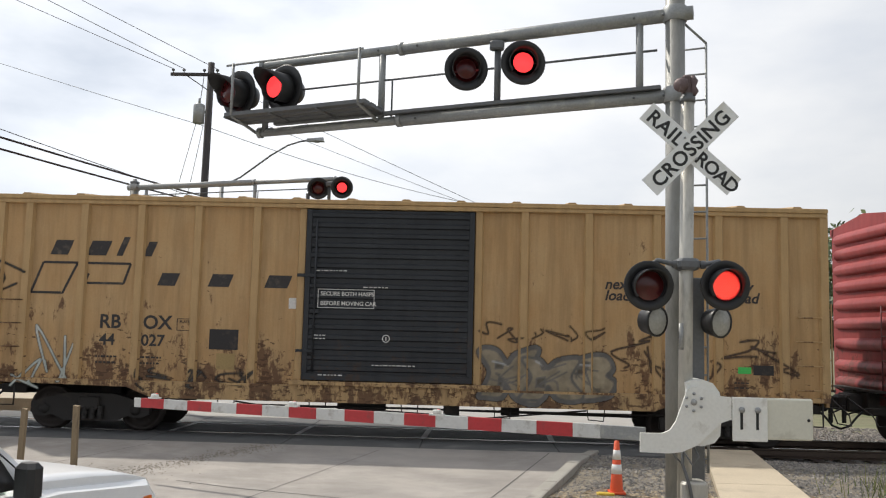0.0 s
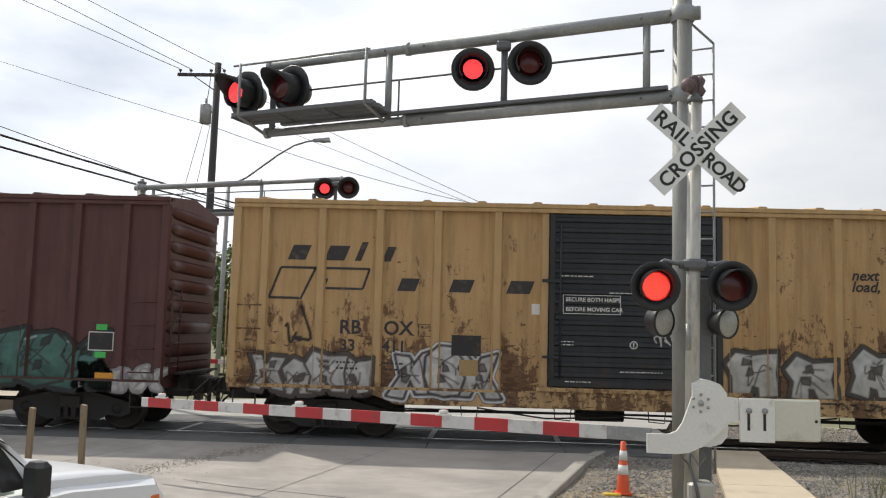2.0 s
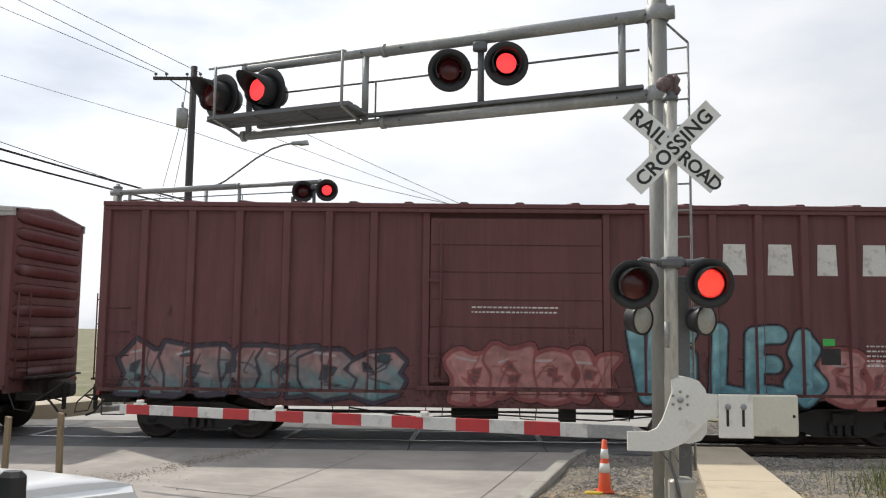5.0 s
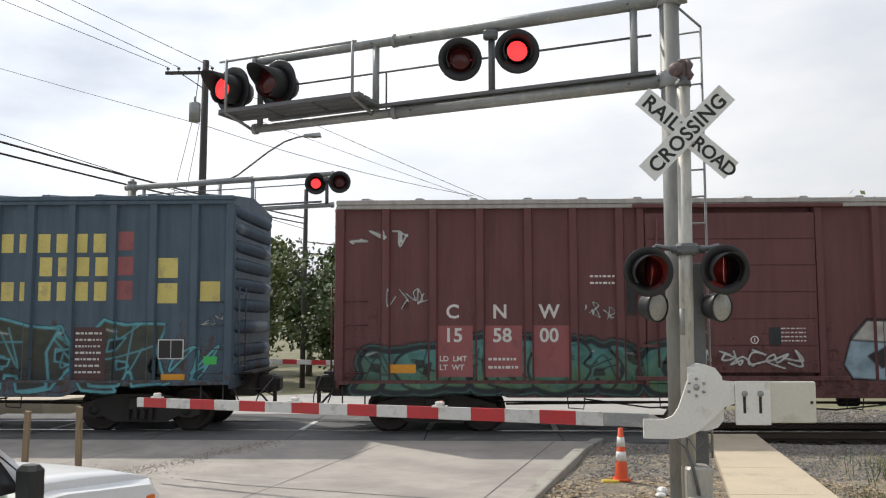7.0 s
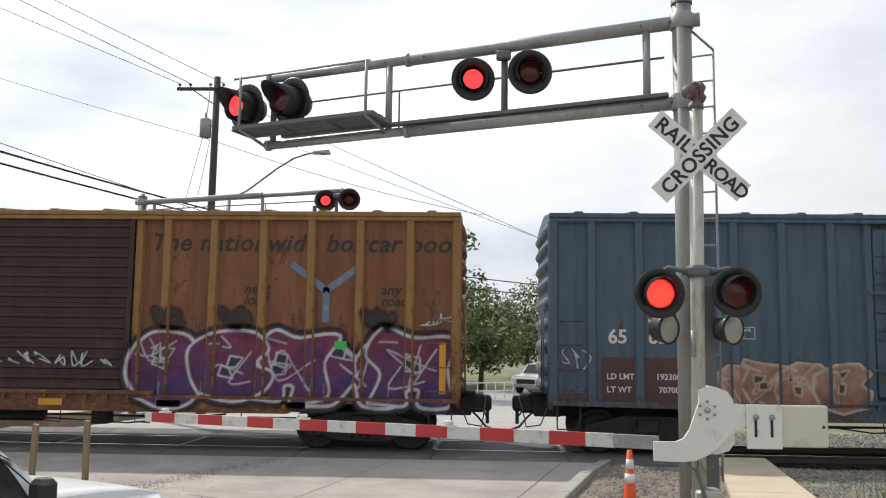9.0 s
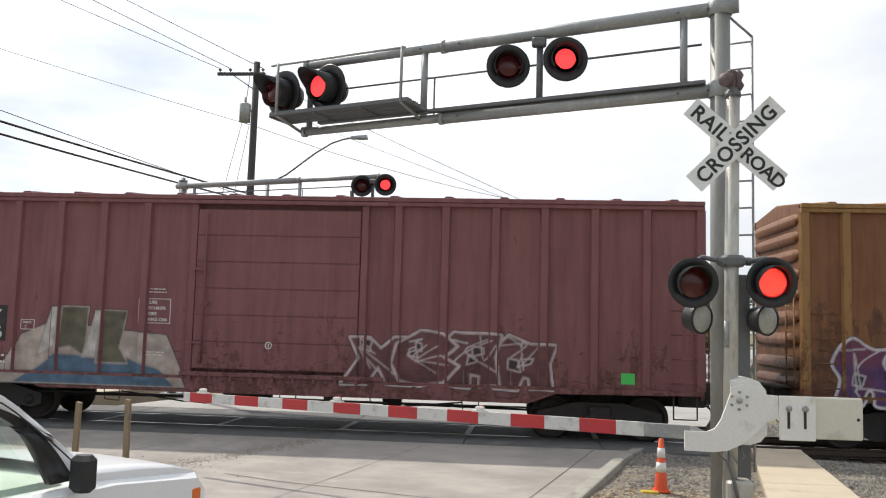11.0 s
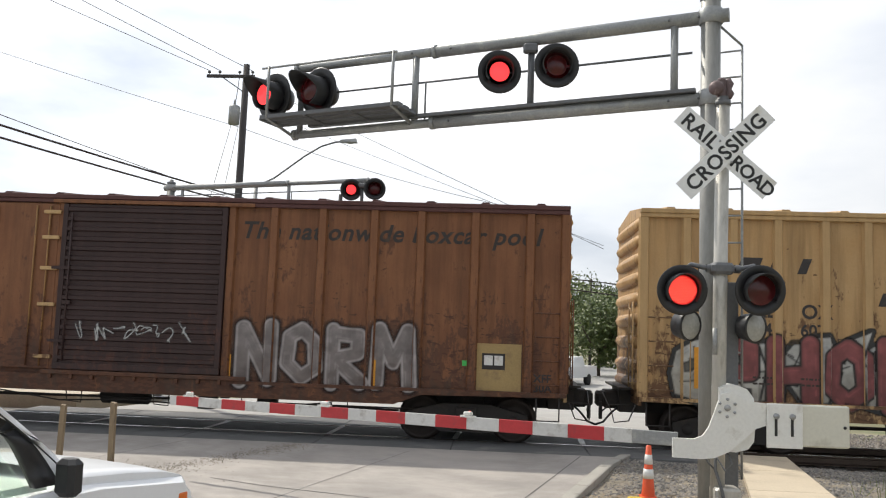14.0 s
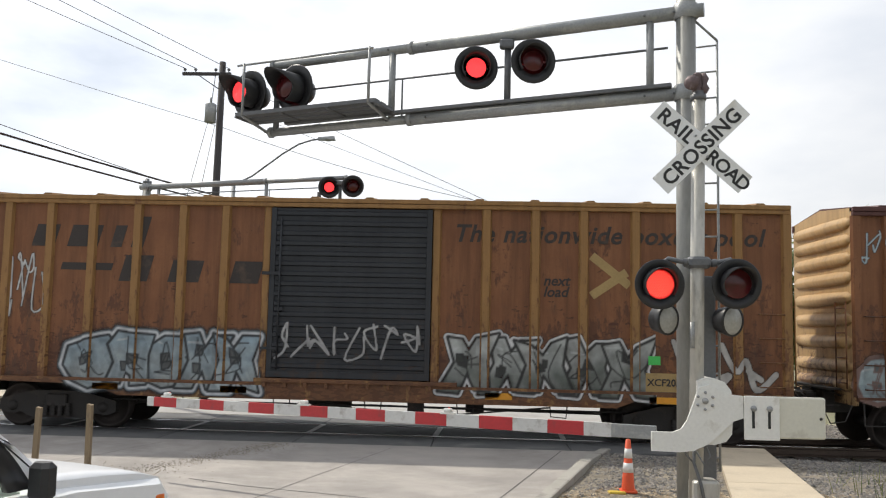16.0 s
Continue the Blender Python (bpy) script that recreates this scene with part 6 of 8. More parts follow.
plate(L_, 13.05, 13.7, 1.0, 1.35, PATCH_TAN)
stencil(L_, "XCF20A", 13.08, 1.12, 0.18, INK, y=PANEL_Y - 0.012)
plate(L_, 13.1, 13.32, 1.5, 1.66, GREEN_TAPE, "sticker")
for x in (2.7, 5.15, 10.1, 13.1):
    plate(L_, x, x + 0.5, 0.80, 0.92, ORANGE_TAPE, "reflector", y=-0.03)


# ---------------------------------------------------------------- crossing signals
flashers = []      # (lens that turns over, lit first)


def lamp(parent, at, first, led=False, big=0.26, hood=0.24, crank=True, group="mast", fore=0.0):
    """A round flashing light: background, housing, visor, and the lens that turns over between its lit and its dark face."""
    b = Mesh()
    b.lathe((0, 0, 0), (0, 1, 0), [(0.0, 0.158), (-0.012, big - 0.012), (-0.006, big), (0.012, big), (0.012, 0.158), (0.0, 0.158)], 36)
    bg = b.make("flashing_light", BLACK, parent, "round black flashing light")
    bg.matrix_basis = at
    h = Mesh()
    h.lathe((0, 0.012, 0), (0, 1, 0), [(0, 0.165), (0.12, 0.165), (0.2, 0.13), (0.22, 0.0)], 24)
    h.make("housing", BLACK, bg)
    v = Mesh()
    n = 18
    low, arc = (-75, 330) if fore else (-40, 260)
    for i in range(n):
        a0, a1 = math.radians(low + arc * i / n), math.radians(low + arc * (i + 1) / n)
        dep = lambda a: -hood * (0.45 + 0.55 * max(0.0, math.sin(a)))
        for r_ in (0.168, 0.176):
            v.face([(r_ * math.cos(a0), 0, r_ * math.sin(a0)), (r_ * math.cos(a1), 0, r_ * math.sin(a1)), (r_ * math.cos(a1), dep(a1), r_ * math.sin(a1)), (r_ * math.cos(a0), dep(a0), r_ * math.sin(a0))], smooth=True)
        v.face([(0.168 * math.cos(a0), dep(a0), 0.168 * math.sin(a0)), (0.168 * math.cos(a1), dep(a1), 0.168 * math.sin(a1)), (0.176 * math.cos(a1), dep(a1), 0.176 * math.sin(a1)), (0.176 * math.cos(a0), dep(a0), 0.176 * math.sin(a0))])
    v.make("visor", BLACK, bg)
    d = Mesh()
    n = 28
    R = 0.152 if led else 0.122
    pts = lambda y, r_: [(r_ * math.cos(2 * math.pi * i / n), y, r_ * math.sin(2 * math.pi * i / n)) for i in range(n)]
    d.hull(pts(-0.006, R), pts(0.006, R), 1, True, False)
    d.face(pts(-0.006, R), 0)
    d.face(pts(0.006, R)[::-1], 1)
    if led:
        step = 0.0185
        k = int(R / step) + 1
        for i in range(-k, k + 1):
            for j in range(-k, k + 1):
                x, z = (i + 0.5 * (j % 2)) * step, j * step * 0.87
                if math.hypot(x, z) < R - 0.012:
                    s = 0.0062
                    d.hull([(x - s, -0.006, z - s), (x + s, -0.006, z - s), (x + s, -0.006, z + s), (x - s, -0.006, z + s)], [(x - s * 0.6, -0.011, z - s * 0.6), (x + s * 0.6, -0.011, z - s * 0.6), (x + s * 0.6, -0.011, z + s * 0.6), (x - s * 0.6, -0.011, z + s * 0.6)], 2)
    else:
        d.lathe((0, -0.006, 0), (0, -1, 0), [(0, R * 0.96), (0.012, R * 0.7), (0.018, 0.0)], n, 0)
    d.lathe((0, 0.006, 0), (0, 1, 0), [(0, R * 0.97), (0.018, R * 0.6), (0.024, 0.0)], n, 1)
    lens = d.make("lens", [LENS_LED if led else LENS_LIT, LENS_DARK, LED_DOT], bg, "red lens that flashes")
    lens.location.y = -fore
    flashers.append((lens, first, group, fore))
    return bg


# crossbuck mast
MX, MY = 3.61, -6.8
sig = thing("crossing_signal", "grey crossing mast with white crossbuck, bell and red flashing lights", "railway signal")
m = Mesh()
m.tube((MX - 0.05, MY, 0.1), (MX, MY, 4.6), 0.072, n=16)
m.make("mast", POLE_PAINT, sig)
m = Mesh()
m.lathe((MX, MY, 4.58), (0, 0, 1), [(0, 0.072), (0, 0.082), (0.06, 0.082), (0.06, 0.06), (0.1, 0.06)], 16)
m.make("mast_collar", GREY_DARK, sig)
m = Mesh()
m.box(MX - 0.06, MX + 0.03, MY - 0.05, MY + 0.05, 4.66, 4.88, bevel=0.02)
m.lathe((MX - 0.07, MY - 0.03, 4.76), (-0.5, -1, 0), [(0.0, 0.0), (0.0, 0.075), (0.04, 0.08), (0.06, 0.05), (0.07, 0.0)], 16)
m.lathe((MX + 0.06, MY, 4.66), (0, 0, 1), [(0, 0.03), (0.05, 0.06), (0.1, 0.03), (0.16, 0.055), (0.22, 0.02), (0.22, 0)], 10)
m.make("bell", material("rusty bell casting", (0.14, 0.10, 0.10), 0.6, 0.3, spots=(0.45, 0.4, 0.38), spot_scale=9), sig, "worn reddish crossing bell")
for ang, word, oy in ((45, "CROSSING", -0.115), (-41, "RAIL  ROAD", -0.095)):
    base = pose(MX, MY + oy, 4.06, 0, -ang, 1.5)
    m = Mesh()
    L2, H2 = 0.61, 0.115
    m.box(-L2, L2, -0.003, 0.003, -H2, H2)
    bl = m.make("crossbuck_blade", SIGN_WHITE, sig, "white crossbuck blade with black letters")
    bl.matrix_basis = base
    if ang > 0:
        lettering("lettering", "CROSSING", 0.215, SIGN_BLACK, bl, pose(0, -0.005, -0.075, 90, 0, 0), 0, 1.06, align="CENTER")
    else:
        lettering("lettering", "RAIL", 0.215, SIGN_BLACK, bl, pose(-0.56, -0.005, -0.075, 90, 0, 0), 0, 1.06)
        lettering("lettering", "ROAD", 0.2, SIGN_BLACK, bl, pose(0.11, -0.005, -0.07, 90, 0, 0), 0, 0.9)
    for x in (-0.12, 0.12):
        q = Mesh()
        q.lathe((x * 0.3, -0.003, x), (0, -1, 0), [(0, 0.012), (0.01, 0.012), (0.01, 0)], 8)
        q.make("bolt", STEEL, bl)
m = Mesh()
m.box(MX - 0.13, MX + 0.1, MY - 0.12, MY + 0.1, 2.78, 2.9, bevel=0.03)
m.make("junction_box", GREY_DARK, sig)
m = Mesh()
for s_ in (-1, 1):
    m.path([(MX + s_ * 0.08, MY - 0.02, 2.84), (MX + s_ * 0.2, MY - 0.03, 2.85), (MX + s_ * 0.32, MY, 2.88), (MX + s_ * 0.39, MY + 0.06, 2.82)], 0.026, 8)
    m.lathe((MX + s_ * 0.12, MY - 0.02, 2.84), (s_, 0, 0), [(0, 0.045), (0.05, 0.045)], 10)
m.make("light_arms", GREY_DARK, sig)
lamp(sig, pose(MX - 0.44, MY - 0.14, 2.60, 3, 0, 4), False, True)
lamp(sig, pose(MX + 0.345, MY - 0.14, 2.62, 3, 0, 4), True, True)
for s_, yaw in ((-1, 70), (1, 65)):
    m = Mesh()
    m.lathe((0, 0, 0), (0, -1, 0), [(-0.16, 0.0), (-0.15, 0.13), (0, 0.165), (0.02, 0.165), (0.02, 0.145)], 24, 0)
    sd = m.make("side_light", BLACK, sig, "unlit side light in a black housing")
    sd.matrix_basis = pose(MX - 0.31 if s_ < 0 else MX + 0.36, MY + 0.1, 2.24, 4, 0, 38 if s_ < 0 else 34)
    q = Mesh()
    q.lathe((0, -0.012, 0), (0, -1, 0), [(0, 0.146), (0.03, 0.11), (0.045, 0.0)], 24)
    q.make("lens", LENS_CLEAR, sd)
m = Mesh()
m.tube((MX - 0.09, MY - 0.06, 1.95), (MX - 0.09, MY - 0.06, 2.22), 0.025)
m.tube((MX - 0.09, MY - 0.06, 1.98), (MX, MY, 1.98), 0.014)
m.tube((MX - 0.09, MY - 0.06, 2.18), (MX, MY, 2.18), 0.014)
m.make("tip_bracket", STEEL, sig)
m = Mesh()
m.box(MX - 0.1, MX + 0.16, MY - 0.15, MY + 0.12, 0.12, 0.62, bevel=0.025)
m.make("base_casting", POLE_PAINT, sig)
m = Mesh()
m.box(MX - 0.13, MX + 0.14, MY - 0.28, MY - 0.1, 0.02, 0.33, bevel=0.04)
m.lathe((MX + 0.0, MY - 0.28, 0.27), (0, -1, 0), [(0, 0.07), (0.02, 0.07), (0.02, 0.0)], 14)
m.lathe((MX + 0.0, MY - 0.3, 0.27), (0, -1, 0), [(0, 0.025), (0.03, 0.025), (0.03, 0.0)], 8)
m.make("cable_box", POLE_PAINT, sig)
m = Mesh()
m.path([(MX - 0.09, MY - 0.12, 1.0), (MX - 0.1, MY - 0.14, 0.8), (MX - 0.04, MY - 0.17, 0.6), (MX + 0.01, MY - 0.17, 0.35)], 0.017)
m.path([(MX - 0.1, MY - 0.13, 0.95), (MX - 0.02, MY - 0.22, 0.8), (MX + 0.05, MY - 0.2, 0.88), (MX + 0.02, MY - 0.12, 0.98)], 0.009)
m.path([(MX - 0.22, MY - 0.05, 0.98), (MX - 0.16, MY - 0.1, 0.86), (MX - 0.1, MY - 0.12, 0.8)], 0.009)
m.make("cables", GREY_DARK, sig)
m = Mesh()
m.box(MX - 0.3, MX + 0.3, MY - 0.32, MY + 0.3, -0.1, 0.1, bevel=0.02)
m.make("foundation", KERB, sig)

# gate: mechanism on the mast, arm across the street
gate = thing("crossing_gate", "white crossing gate mechanism with a lowered red and white arm", "crossing gate")
G = lambda u, v: (3.61 + (u - 1232) / (168.0 if u < 1232 else 184.0), 1.425 - (v - 678) / 172.0)
m = Mesh()
m.prism([G(*p) for p in ((1142, 733), (1178, 733), (1192, 727), (1202, 712), (1212, 684), (1222, 655), (1240, 650), (1276, 666), (1302, 668), (1302, 706), (1284, 712), (1262, 732), (1238, 752), (1212, 764), (1190, 767), (1142, 766))], MY - 0.2, MY - 0.165)
crank = m.make("crank_plate", GATE_WHITE, gate)
for k in range(7):
    q = Mesh()
    cx, cz = G(1232, 678)
    a = k * math.pi / 3 + 0.5
    px, pz = (cx, cz) if k == 6 else (cx + 0.085 * math.cos(a), cz + 0.085 * math.sin(a))
    q.lathe((px, MY - 0.2, pz), (0, -1, 0), [(0, 0.032 if k == 6 else 0.015), (0.016, 0.032 if k == 6 else 0.015), (0.022, 0)], 10)
    q.make("bolt", STEEL, crank)
m = Mesh()
x0, z0 = G(1222, 645)
m.prism([G(*p) for p in ((1222, 645), (1232, 640), (1252, 639), (1270, 645), (1282, 660), (1286, 690), (1283, 735), (1272, 748), (1250, 754), (1225, 752))], MY - 0.16, MY + 0.2)
m.make("motor_housing", GATE_WHITE, gate)
m = Mesh()
a, b_ = G(1302, 667), G(1366, 742)
m.box(a[0], b_[0], MY - 0.235, MY - 0.205, b_[1], a[1], bevel=0.006)
pl = m.make("slotted_plate", GATE_WHITE, gate)
for px in (1318, 1347):
    q = Mesh()
    c, d = G(px - 2.5, 690), G(px + 2.5, 722)
    q.box(c[0], d[0], MY - 0.238, MY - 0.2345, d[1], c[1])
    q.make("slot", BLACK, pl)
    q = Mesh()
    q.lathe((c[0] + 0.015, MY - 0.235, c[1] + 0.01), (0, -1, 0), [(0, 0.03), (0.018, 0.03), (0.024, 0.0)], 10)
    q.make("bolt", STEEL, pl)
m = Mesh()
a, b_ = G(1366, 668), G(1452, 739)
m.box(a[0] - 0.3, b_[0], MY - 0.2, MY - 0.12, b_[1], a[1], bevel=0.015)
cwt = m.make("counterweight", CW_CREAM, gate)
q = Mesh()
c = G(1443, 704)
q.lathe((c[0], MY - 0.2, c[1]), (0, -1, 0), [(0, 0.016), (0.004, 0.016), (0.004, 0)], 10)
q.make("hole", BLACK, cwt)
ROOT, TIP = Vector((3.12, -6.78, 1.07)), Vector((-3.27, -4.1, 0.92))
span = (TIP - ROOT).length
ax = (TIP - ROOT).normalized()
side = Vector((ax.y, -ax.x, 0)).normalized()
frame_m = Matrix((( -ax.x, -side.x, 0, ROOT.x), (-ax.y, -side.y, 0, ROOT.y), (-ax.z, 0, 1, ROOT.z), (0, 0, 0, 1)))
arm = Mesh()
arm.box(-0.42, 0.05, -0.02, 0.02, -0.07, 0.07, bevel=0.005)
arm_ob = arm.make("gate_arm", STEEL, gate, "lowered red and white striped gate arm")
arm_ob.matrix_basis = frame_m
x, red = -0.42, False
widths = [0.30] + [0.406] * 40
for w in widths:
    e_ = min(w, span + x)
    if e_ < 0.03:
        break
    q = Mesh()
    hh = 0.074 - 0.012 * (-x / span)
    q.box(x - e_, x, -0.017, 0.017, -hh, hh, bevel=0.003)
    q.make("stripe", GATE_RED if red else GATE_GREY, arm_ob)
    x, red = x - e_, not red
for d in (0.35, 2.6, 4.6):
    q = Mesh()
    q.box(-span + d - 0.09, -span + d + 0.09, -0.03, 0.03, 0.064, 0.085)
    q.box(-span + d - 0.05, -span + d + 0.05, -0.035, 0.035, 0.085, 0.13, bevel=0.012)
    al = q.make("arm_light", GATE_WHITE, arm_ob)
    q = Mesh()
    q.lathe((-span + d, -0.036, 0.107), (0, -1, 0), [(0, 0.03), (0.012, 0.025), (0.016, 0)], 12)
    q.make("lens", material("red arm lens", (0.55, 0.09, 0.07), 0.3, bump=0, emit=(1, 0.12, 0.08, 0.5)), al)

# cantilever over the street
CX, CY = 3.60, -6.3
ARM = Vector((-math.cos(radians(20)), math.sin(radians(20)), 0))
FRONT = Vector((-ARM.y, ARM.x, 0)) * 1.0
if FRONT.y > 0:
    FRONT = -FRONT
P = lambda d, z, f=0.0: (CX + ARM.x * d + FRONT.x * f, CY + ARM.y * d + FRONT.y * f, z + (0.07 - 0.0125 * d if z > 4.4 else 0))   # the arm sags a little


def cantilever(name, label, arm_len, top_z, bot_z, P, mast_top, lamps, walkway, ladder, swap=False):
    c = thing(name, label, "railway signal")
    m = Mesh()
    m.tube(P(0, -0.1), P(0, mast_top), 0.115, 0.108, n=20)
    m.make("mast", MAST_GREY, c)
    m = Mesh()
    m.lathe(P(0, mast_top), (0, 0, 1), [(-0.02, 0.12), (0.03, 0.12), (0.04, 0.06), (0.1, 0.05), (0.11, 0.0)], 16)
    m.make("mast_cap", GREY_DARK, c)
    m = Mesh()
    m.box(P(0, 0)[0] - 0.25, P(0, 0)[0] + 0.25, P(0, 0)[1] - 0.25, P(0, 0)[1] + 0.25, -0.12, 0.08, bevel=0.02)
    m.make("base_plate", STEEL, c)
    for z, nm in ((top_z, "upper_tube"), (bot_z, "lower_tube")):
        m = Mesh()
        m.tube(P(-0.2, z), P(arm_len * 0.62, z), 0.078, n=16)
        m.tube(P(arm_len * 0.6, z - 0.0), P(arm_len, z), 0.058, n=16)
        m.lathe(P(arm_len * 0.62 - 0.03, z), ARM, [(0, 0.078), (0, 0.086), (0.06, 0.086), (0.06, 0.06)], 16)
        m.lathe(P(arm_len - 0.02, z), ARM, [(0, 0.058), (0, 0.075), (0.05, 0.075), (0.05, 0)], 16)
        t_ob = m.make(nm, STEEL, c)
        for d in (0.12, 0.45, arm_len * 0.62 - 0.25, arm_len * 0.62 + 0.3):
            q = Mesh()
            q.lathe(P(d, z - 0.01, 0.07), FRONT, [(0, 0.014), (0.02, 0.014), (0.02, 0)], 8)
            q.make("bolt", GREY_DARK, t_ob)
    for z in (bot_z, top_z):
        m = Mesh()
        m.lathe(P(0, z), (0, 0, 1), [(-0.09, 0.12), (-0.08, 0.135), (0.08, 0.135), (0.09, 0.12)], 18)
        m.make("mast_clamp", STEEL, c)
    for d in (0.40, arm_len * 0.62 + (0.27 if walkway else 0.03)):
        m = Mesh()
        m.tube(P(d, bot_z), P(d, top_z), 0.045, n=10)
        m.make("strut", STEEL, c)
    m = Mesh()
    m.tube(P(0.2, bot_z + 0.55), P(arm_len * 0.92, bot_z + 0.55), 0.014, n=6)
    m.tube(P(arm_len * 0.62 + 0.12, bot_z + 0.02), P(arm_len * 0.62 + 0.12, bot_z + 0.55), 0.013, n=6)
    m.make("hand_rail", GREY_DARK, c)
    m = Mesh()
    a, b_ = Vector(P(0.15, bot_z + 0.085, 0.03)), Vector(P(arm_len * 0.95, bot_z + 0.085, 0.03))
    m.hull([a + Vector((0, 0, -0.02)), a + FRONT * 0.09 + Vector((0, 0, -0.02)), a + FRONT * 0.09 + Vector((0, 0, 0.02)), a + Vector((0, 0, 0.02))],
           [b_ + Vector((0, 0, -0.02)), b_ + FRONT * 0.09 + Vector((0, 0, -0.02)), b_ + FRONT * 0.09 + Vector((0, 0, 0.02)), b_ + Vector((0, 0, 0.02))])
    m.make("conduit_tray", GREY_DARK, c)
    for d, pair_yaw in lamps:
        m = Mesh()
        m.tube(P(d, bot_z, 0.02), P(d, top_z - 0.12, 0.02), 0.042, n=10)
        q = Vector(P(d, top_z - 0.14, 0.06))
        m.box(q.x - 0.09, q.x + 0.09, q.y - 0.06, q.y + 0.06, q.z - 0.05, q.z + 0.06, bevel=0.02)
        m.make("light_bracket", GREY_DARK, c)
        for s_, first in ((1, False), (-1, True)):
            o = Vector(P(d + s_ * (0.365 if walkway else 0.325), bot_z + 0.53, 0.15))
            lamp(c, pose(o.x, o.y, o.z, 3, 0, pair_yaw) @ Matrix.Scale(1.17 if pair_yaw < -9 else 1.0, 4), first != swap, False, 0.285 if pair_yaw < -9 else 0.27, 0.42 if pair_yaw < -9 else 0.2, group="middle" if walkway and d < arm_len * 0.7 else "end", fore=0.15 if pair_yaw < -9 else 0.0)
    if walkway:
        w0, w1 = arm_len * 0.655, arm_len * 1.03
        m = Mesh()
        for f in (0.12, 0.30, 0.48):
            a, b_ = Vector(P(w0, bot_z + 0.12, f)), Vector(P(w1, bot_z + 0.12, f))
            sec = lambda p: [p - Vector((0, 0, 0.025)), p + FRONT * 0.13 - Vector((0, 0, 0.025)), p + FRONT * 0.13 + Vector((0, 0, 0.025)), p + Vector((0, 0, 0.025))]
            m.hull(sec(a), sec(b_))
        for k in range(4):
            d = w0 + (w1 - w0) * k / 3
            m.tube(P(d, bot_z + 0.09, 0.1), P(d, bot_z + 0.09, 0.6), 0.018, n=6)
        m.make("walkway_grating", GREY_DARK, c)
        for d in (w0 + 0.1, w0 + (w1 - w0) * 0.95):
            m = Mesh()
            m.tube(P(d, bot_z, 0.0), P(d, bot_z + 0.1, 0.6), 0.022, n=6)
            m.tube(P(d, bot_z + 0.1, 0.6), P(d, top_z - 0.14, 0.6), 0.02, n=8)
            m.make("walkway_post", STEEL, c)
        m = Mesh()
        m.tube(P(w0 + 0.05, top_z - 0.16, 0.6), P(w1, top_z - 0.16, 0.6), 0.016, n=8)
        m.make("walkway_rail", STEEL, c)
    if ladder:
        m = Mesh()
        for dx in (0.02, 0.3):
            m.tube(P(-dx - 0.02, 0.6, -0.22), P(-dx - 0.02, top_z - 0.3, -0.22), 0.014, n=6)
        for k in range(16):
            z = 0.75 + k * 0.305
            m.tube(P(-0.04, z, -0.22), P(-0.32, z, -0.22), 0.011, n=6)
        m.tube(P(-0.32, top_z - 0.3, -0.22), P(-0.06, top_z - 0.06, -0.05), 0.014, n=6)
        m.make("ladder", STEEL, c)
        m = Mesh()
        p = Vector(P(-0.22, 0, 0.15))
        m.box(p.x - 0.085, p.x + 0.085, p.y - 0.05, p.y + 0.05, 0.1, 2.72, bevel=0.01)
        m.make("cable_riser", GREY_DARK, c)
    return c


cantilever("signal_cantilever", "grey tubular signal cantilever with flashing lights over the street", 5.55, 5.68, 4.735, P, 5.90, ((2.12, 6), (5.47, -34)), True, True)
FX, FY = -7.83, 6.5
FARM = Vector((math.cos(radians(18)), -math.sin(radians(18)), 0))
PF = lambda d, z, f=0.0: (FX + FARM.x * d - FARM.y * 0 + 0.3 * f, FY + FARM.y * d - f, z)
ARM = FARM
FRONT = Vector((0.3, -0.95, 0))
cantilever("signal_cantilever", "far grey tubular signal cantilever beyond the train", 6.05, 5.72, 4.95, PF, 5.85, ((5.9, 10),), False, False, True)

# traffic cone
def traffic_cone(x, y, z):
    c = thing("traffic_cone", "orange traffic cone with two white collars on the verge", "traffic cone")
    rad = lambda h: 0.085 + (0.032 - 0.085) * (h - 0.03) / 0.63
    q = Mesh()
    q.box(x - 0.105, x + 0.105, y - 0.105, y + 0.105, z, z + 0.03, bevel=0.008)
    q.make("base", CONE_ORANGE, c)
    q = Mesh()
    q.lathe((x, y, z), (0, 0, 1), [(0.03, 0.085), (0.66, 0.032), (0.67, 0.0)], 24)
    q.make("body", CONE_ORANGE, c)
    for a, b in ((0.25, 0.37), (0.43, 0.55)):
        q = Mesh()
        q.lathe((x, y, z), (0, 0, 1), [(a, rad(a) + 0.001), (a, rad(a) + 0.004), (b, rad(b) + 0.004), (b, rad(b) + 0.001)], 24)
        q.make("collar", CONE_WHITE, c)
    return c


traffic_cone(3.25, -4.61, 0.06)

for x, y, h in ((-5.05, -3.68, 0.83), (-4.14, -3.95, 0.92)):
    q = Mesh()
    s = 0.035
    lean = 0.02 if x < -4.5 else -0.015
    q.hull([(x - s, y - s, -0.1), (x + s, y - s, -0.1), (x + s, y + s, -0.1), (x - s, y + s, -0.1)], [(x - s + lean, y - s, h), (x + s + lean, y - s, h - 0.02), (x + s + lean, y + s, h - 0.01), (x - s + lean, y + s, h)])
    tagged(q.make("wooden_post", WOOD_POST), "short weathered square timber post at the roadside", "post", "roadside posts")


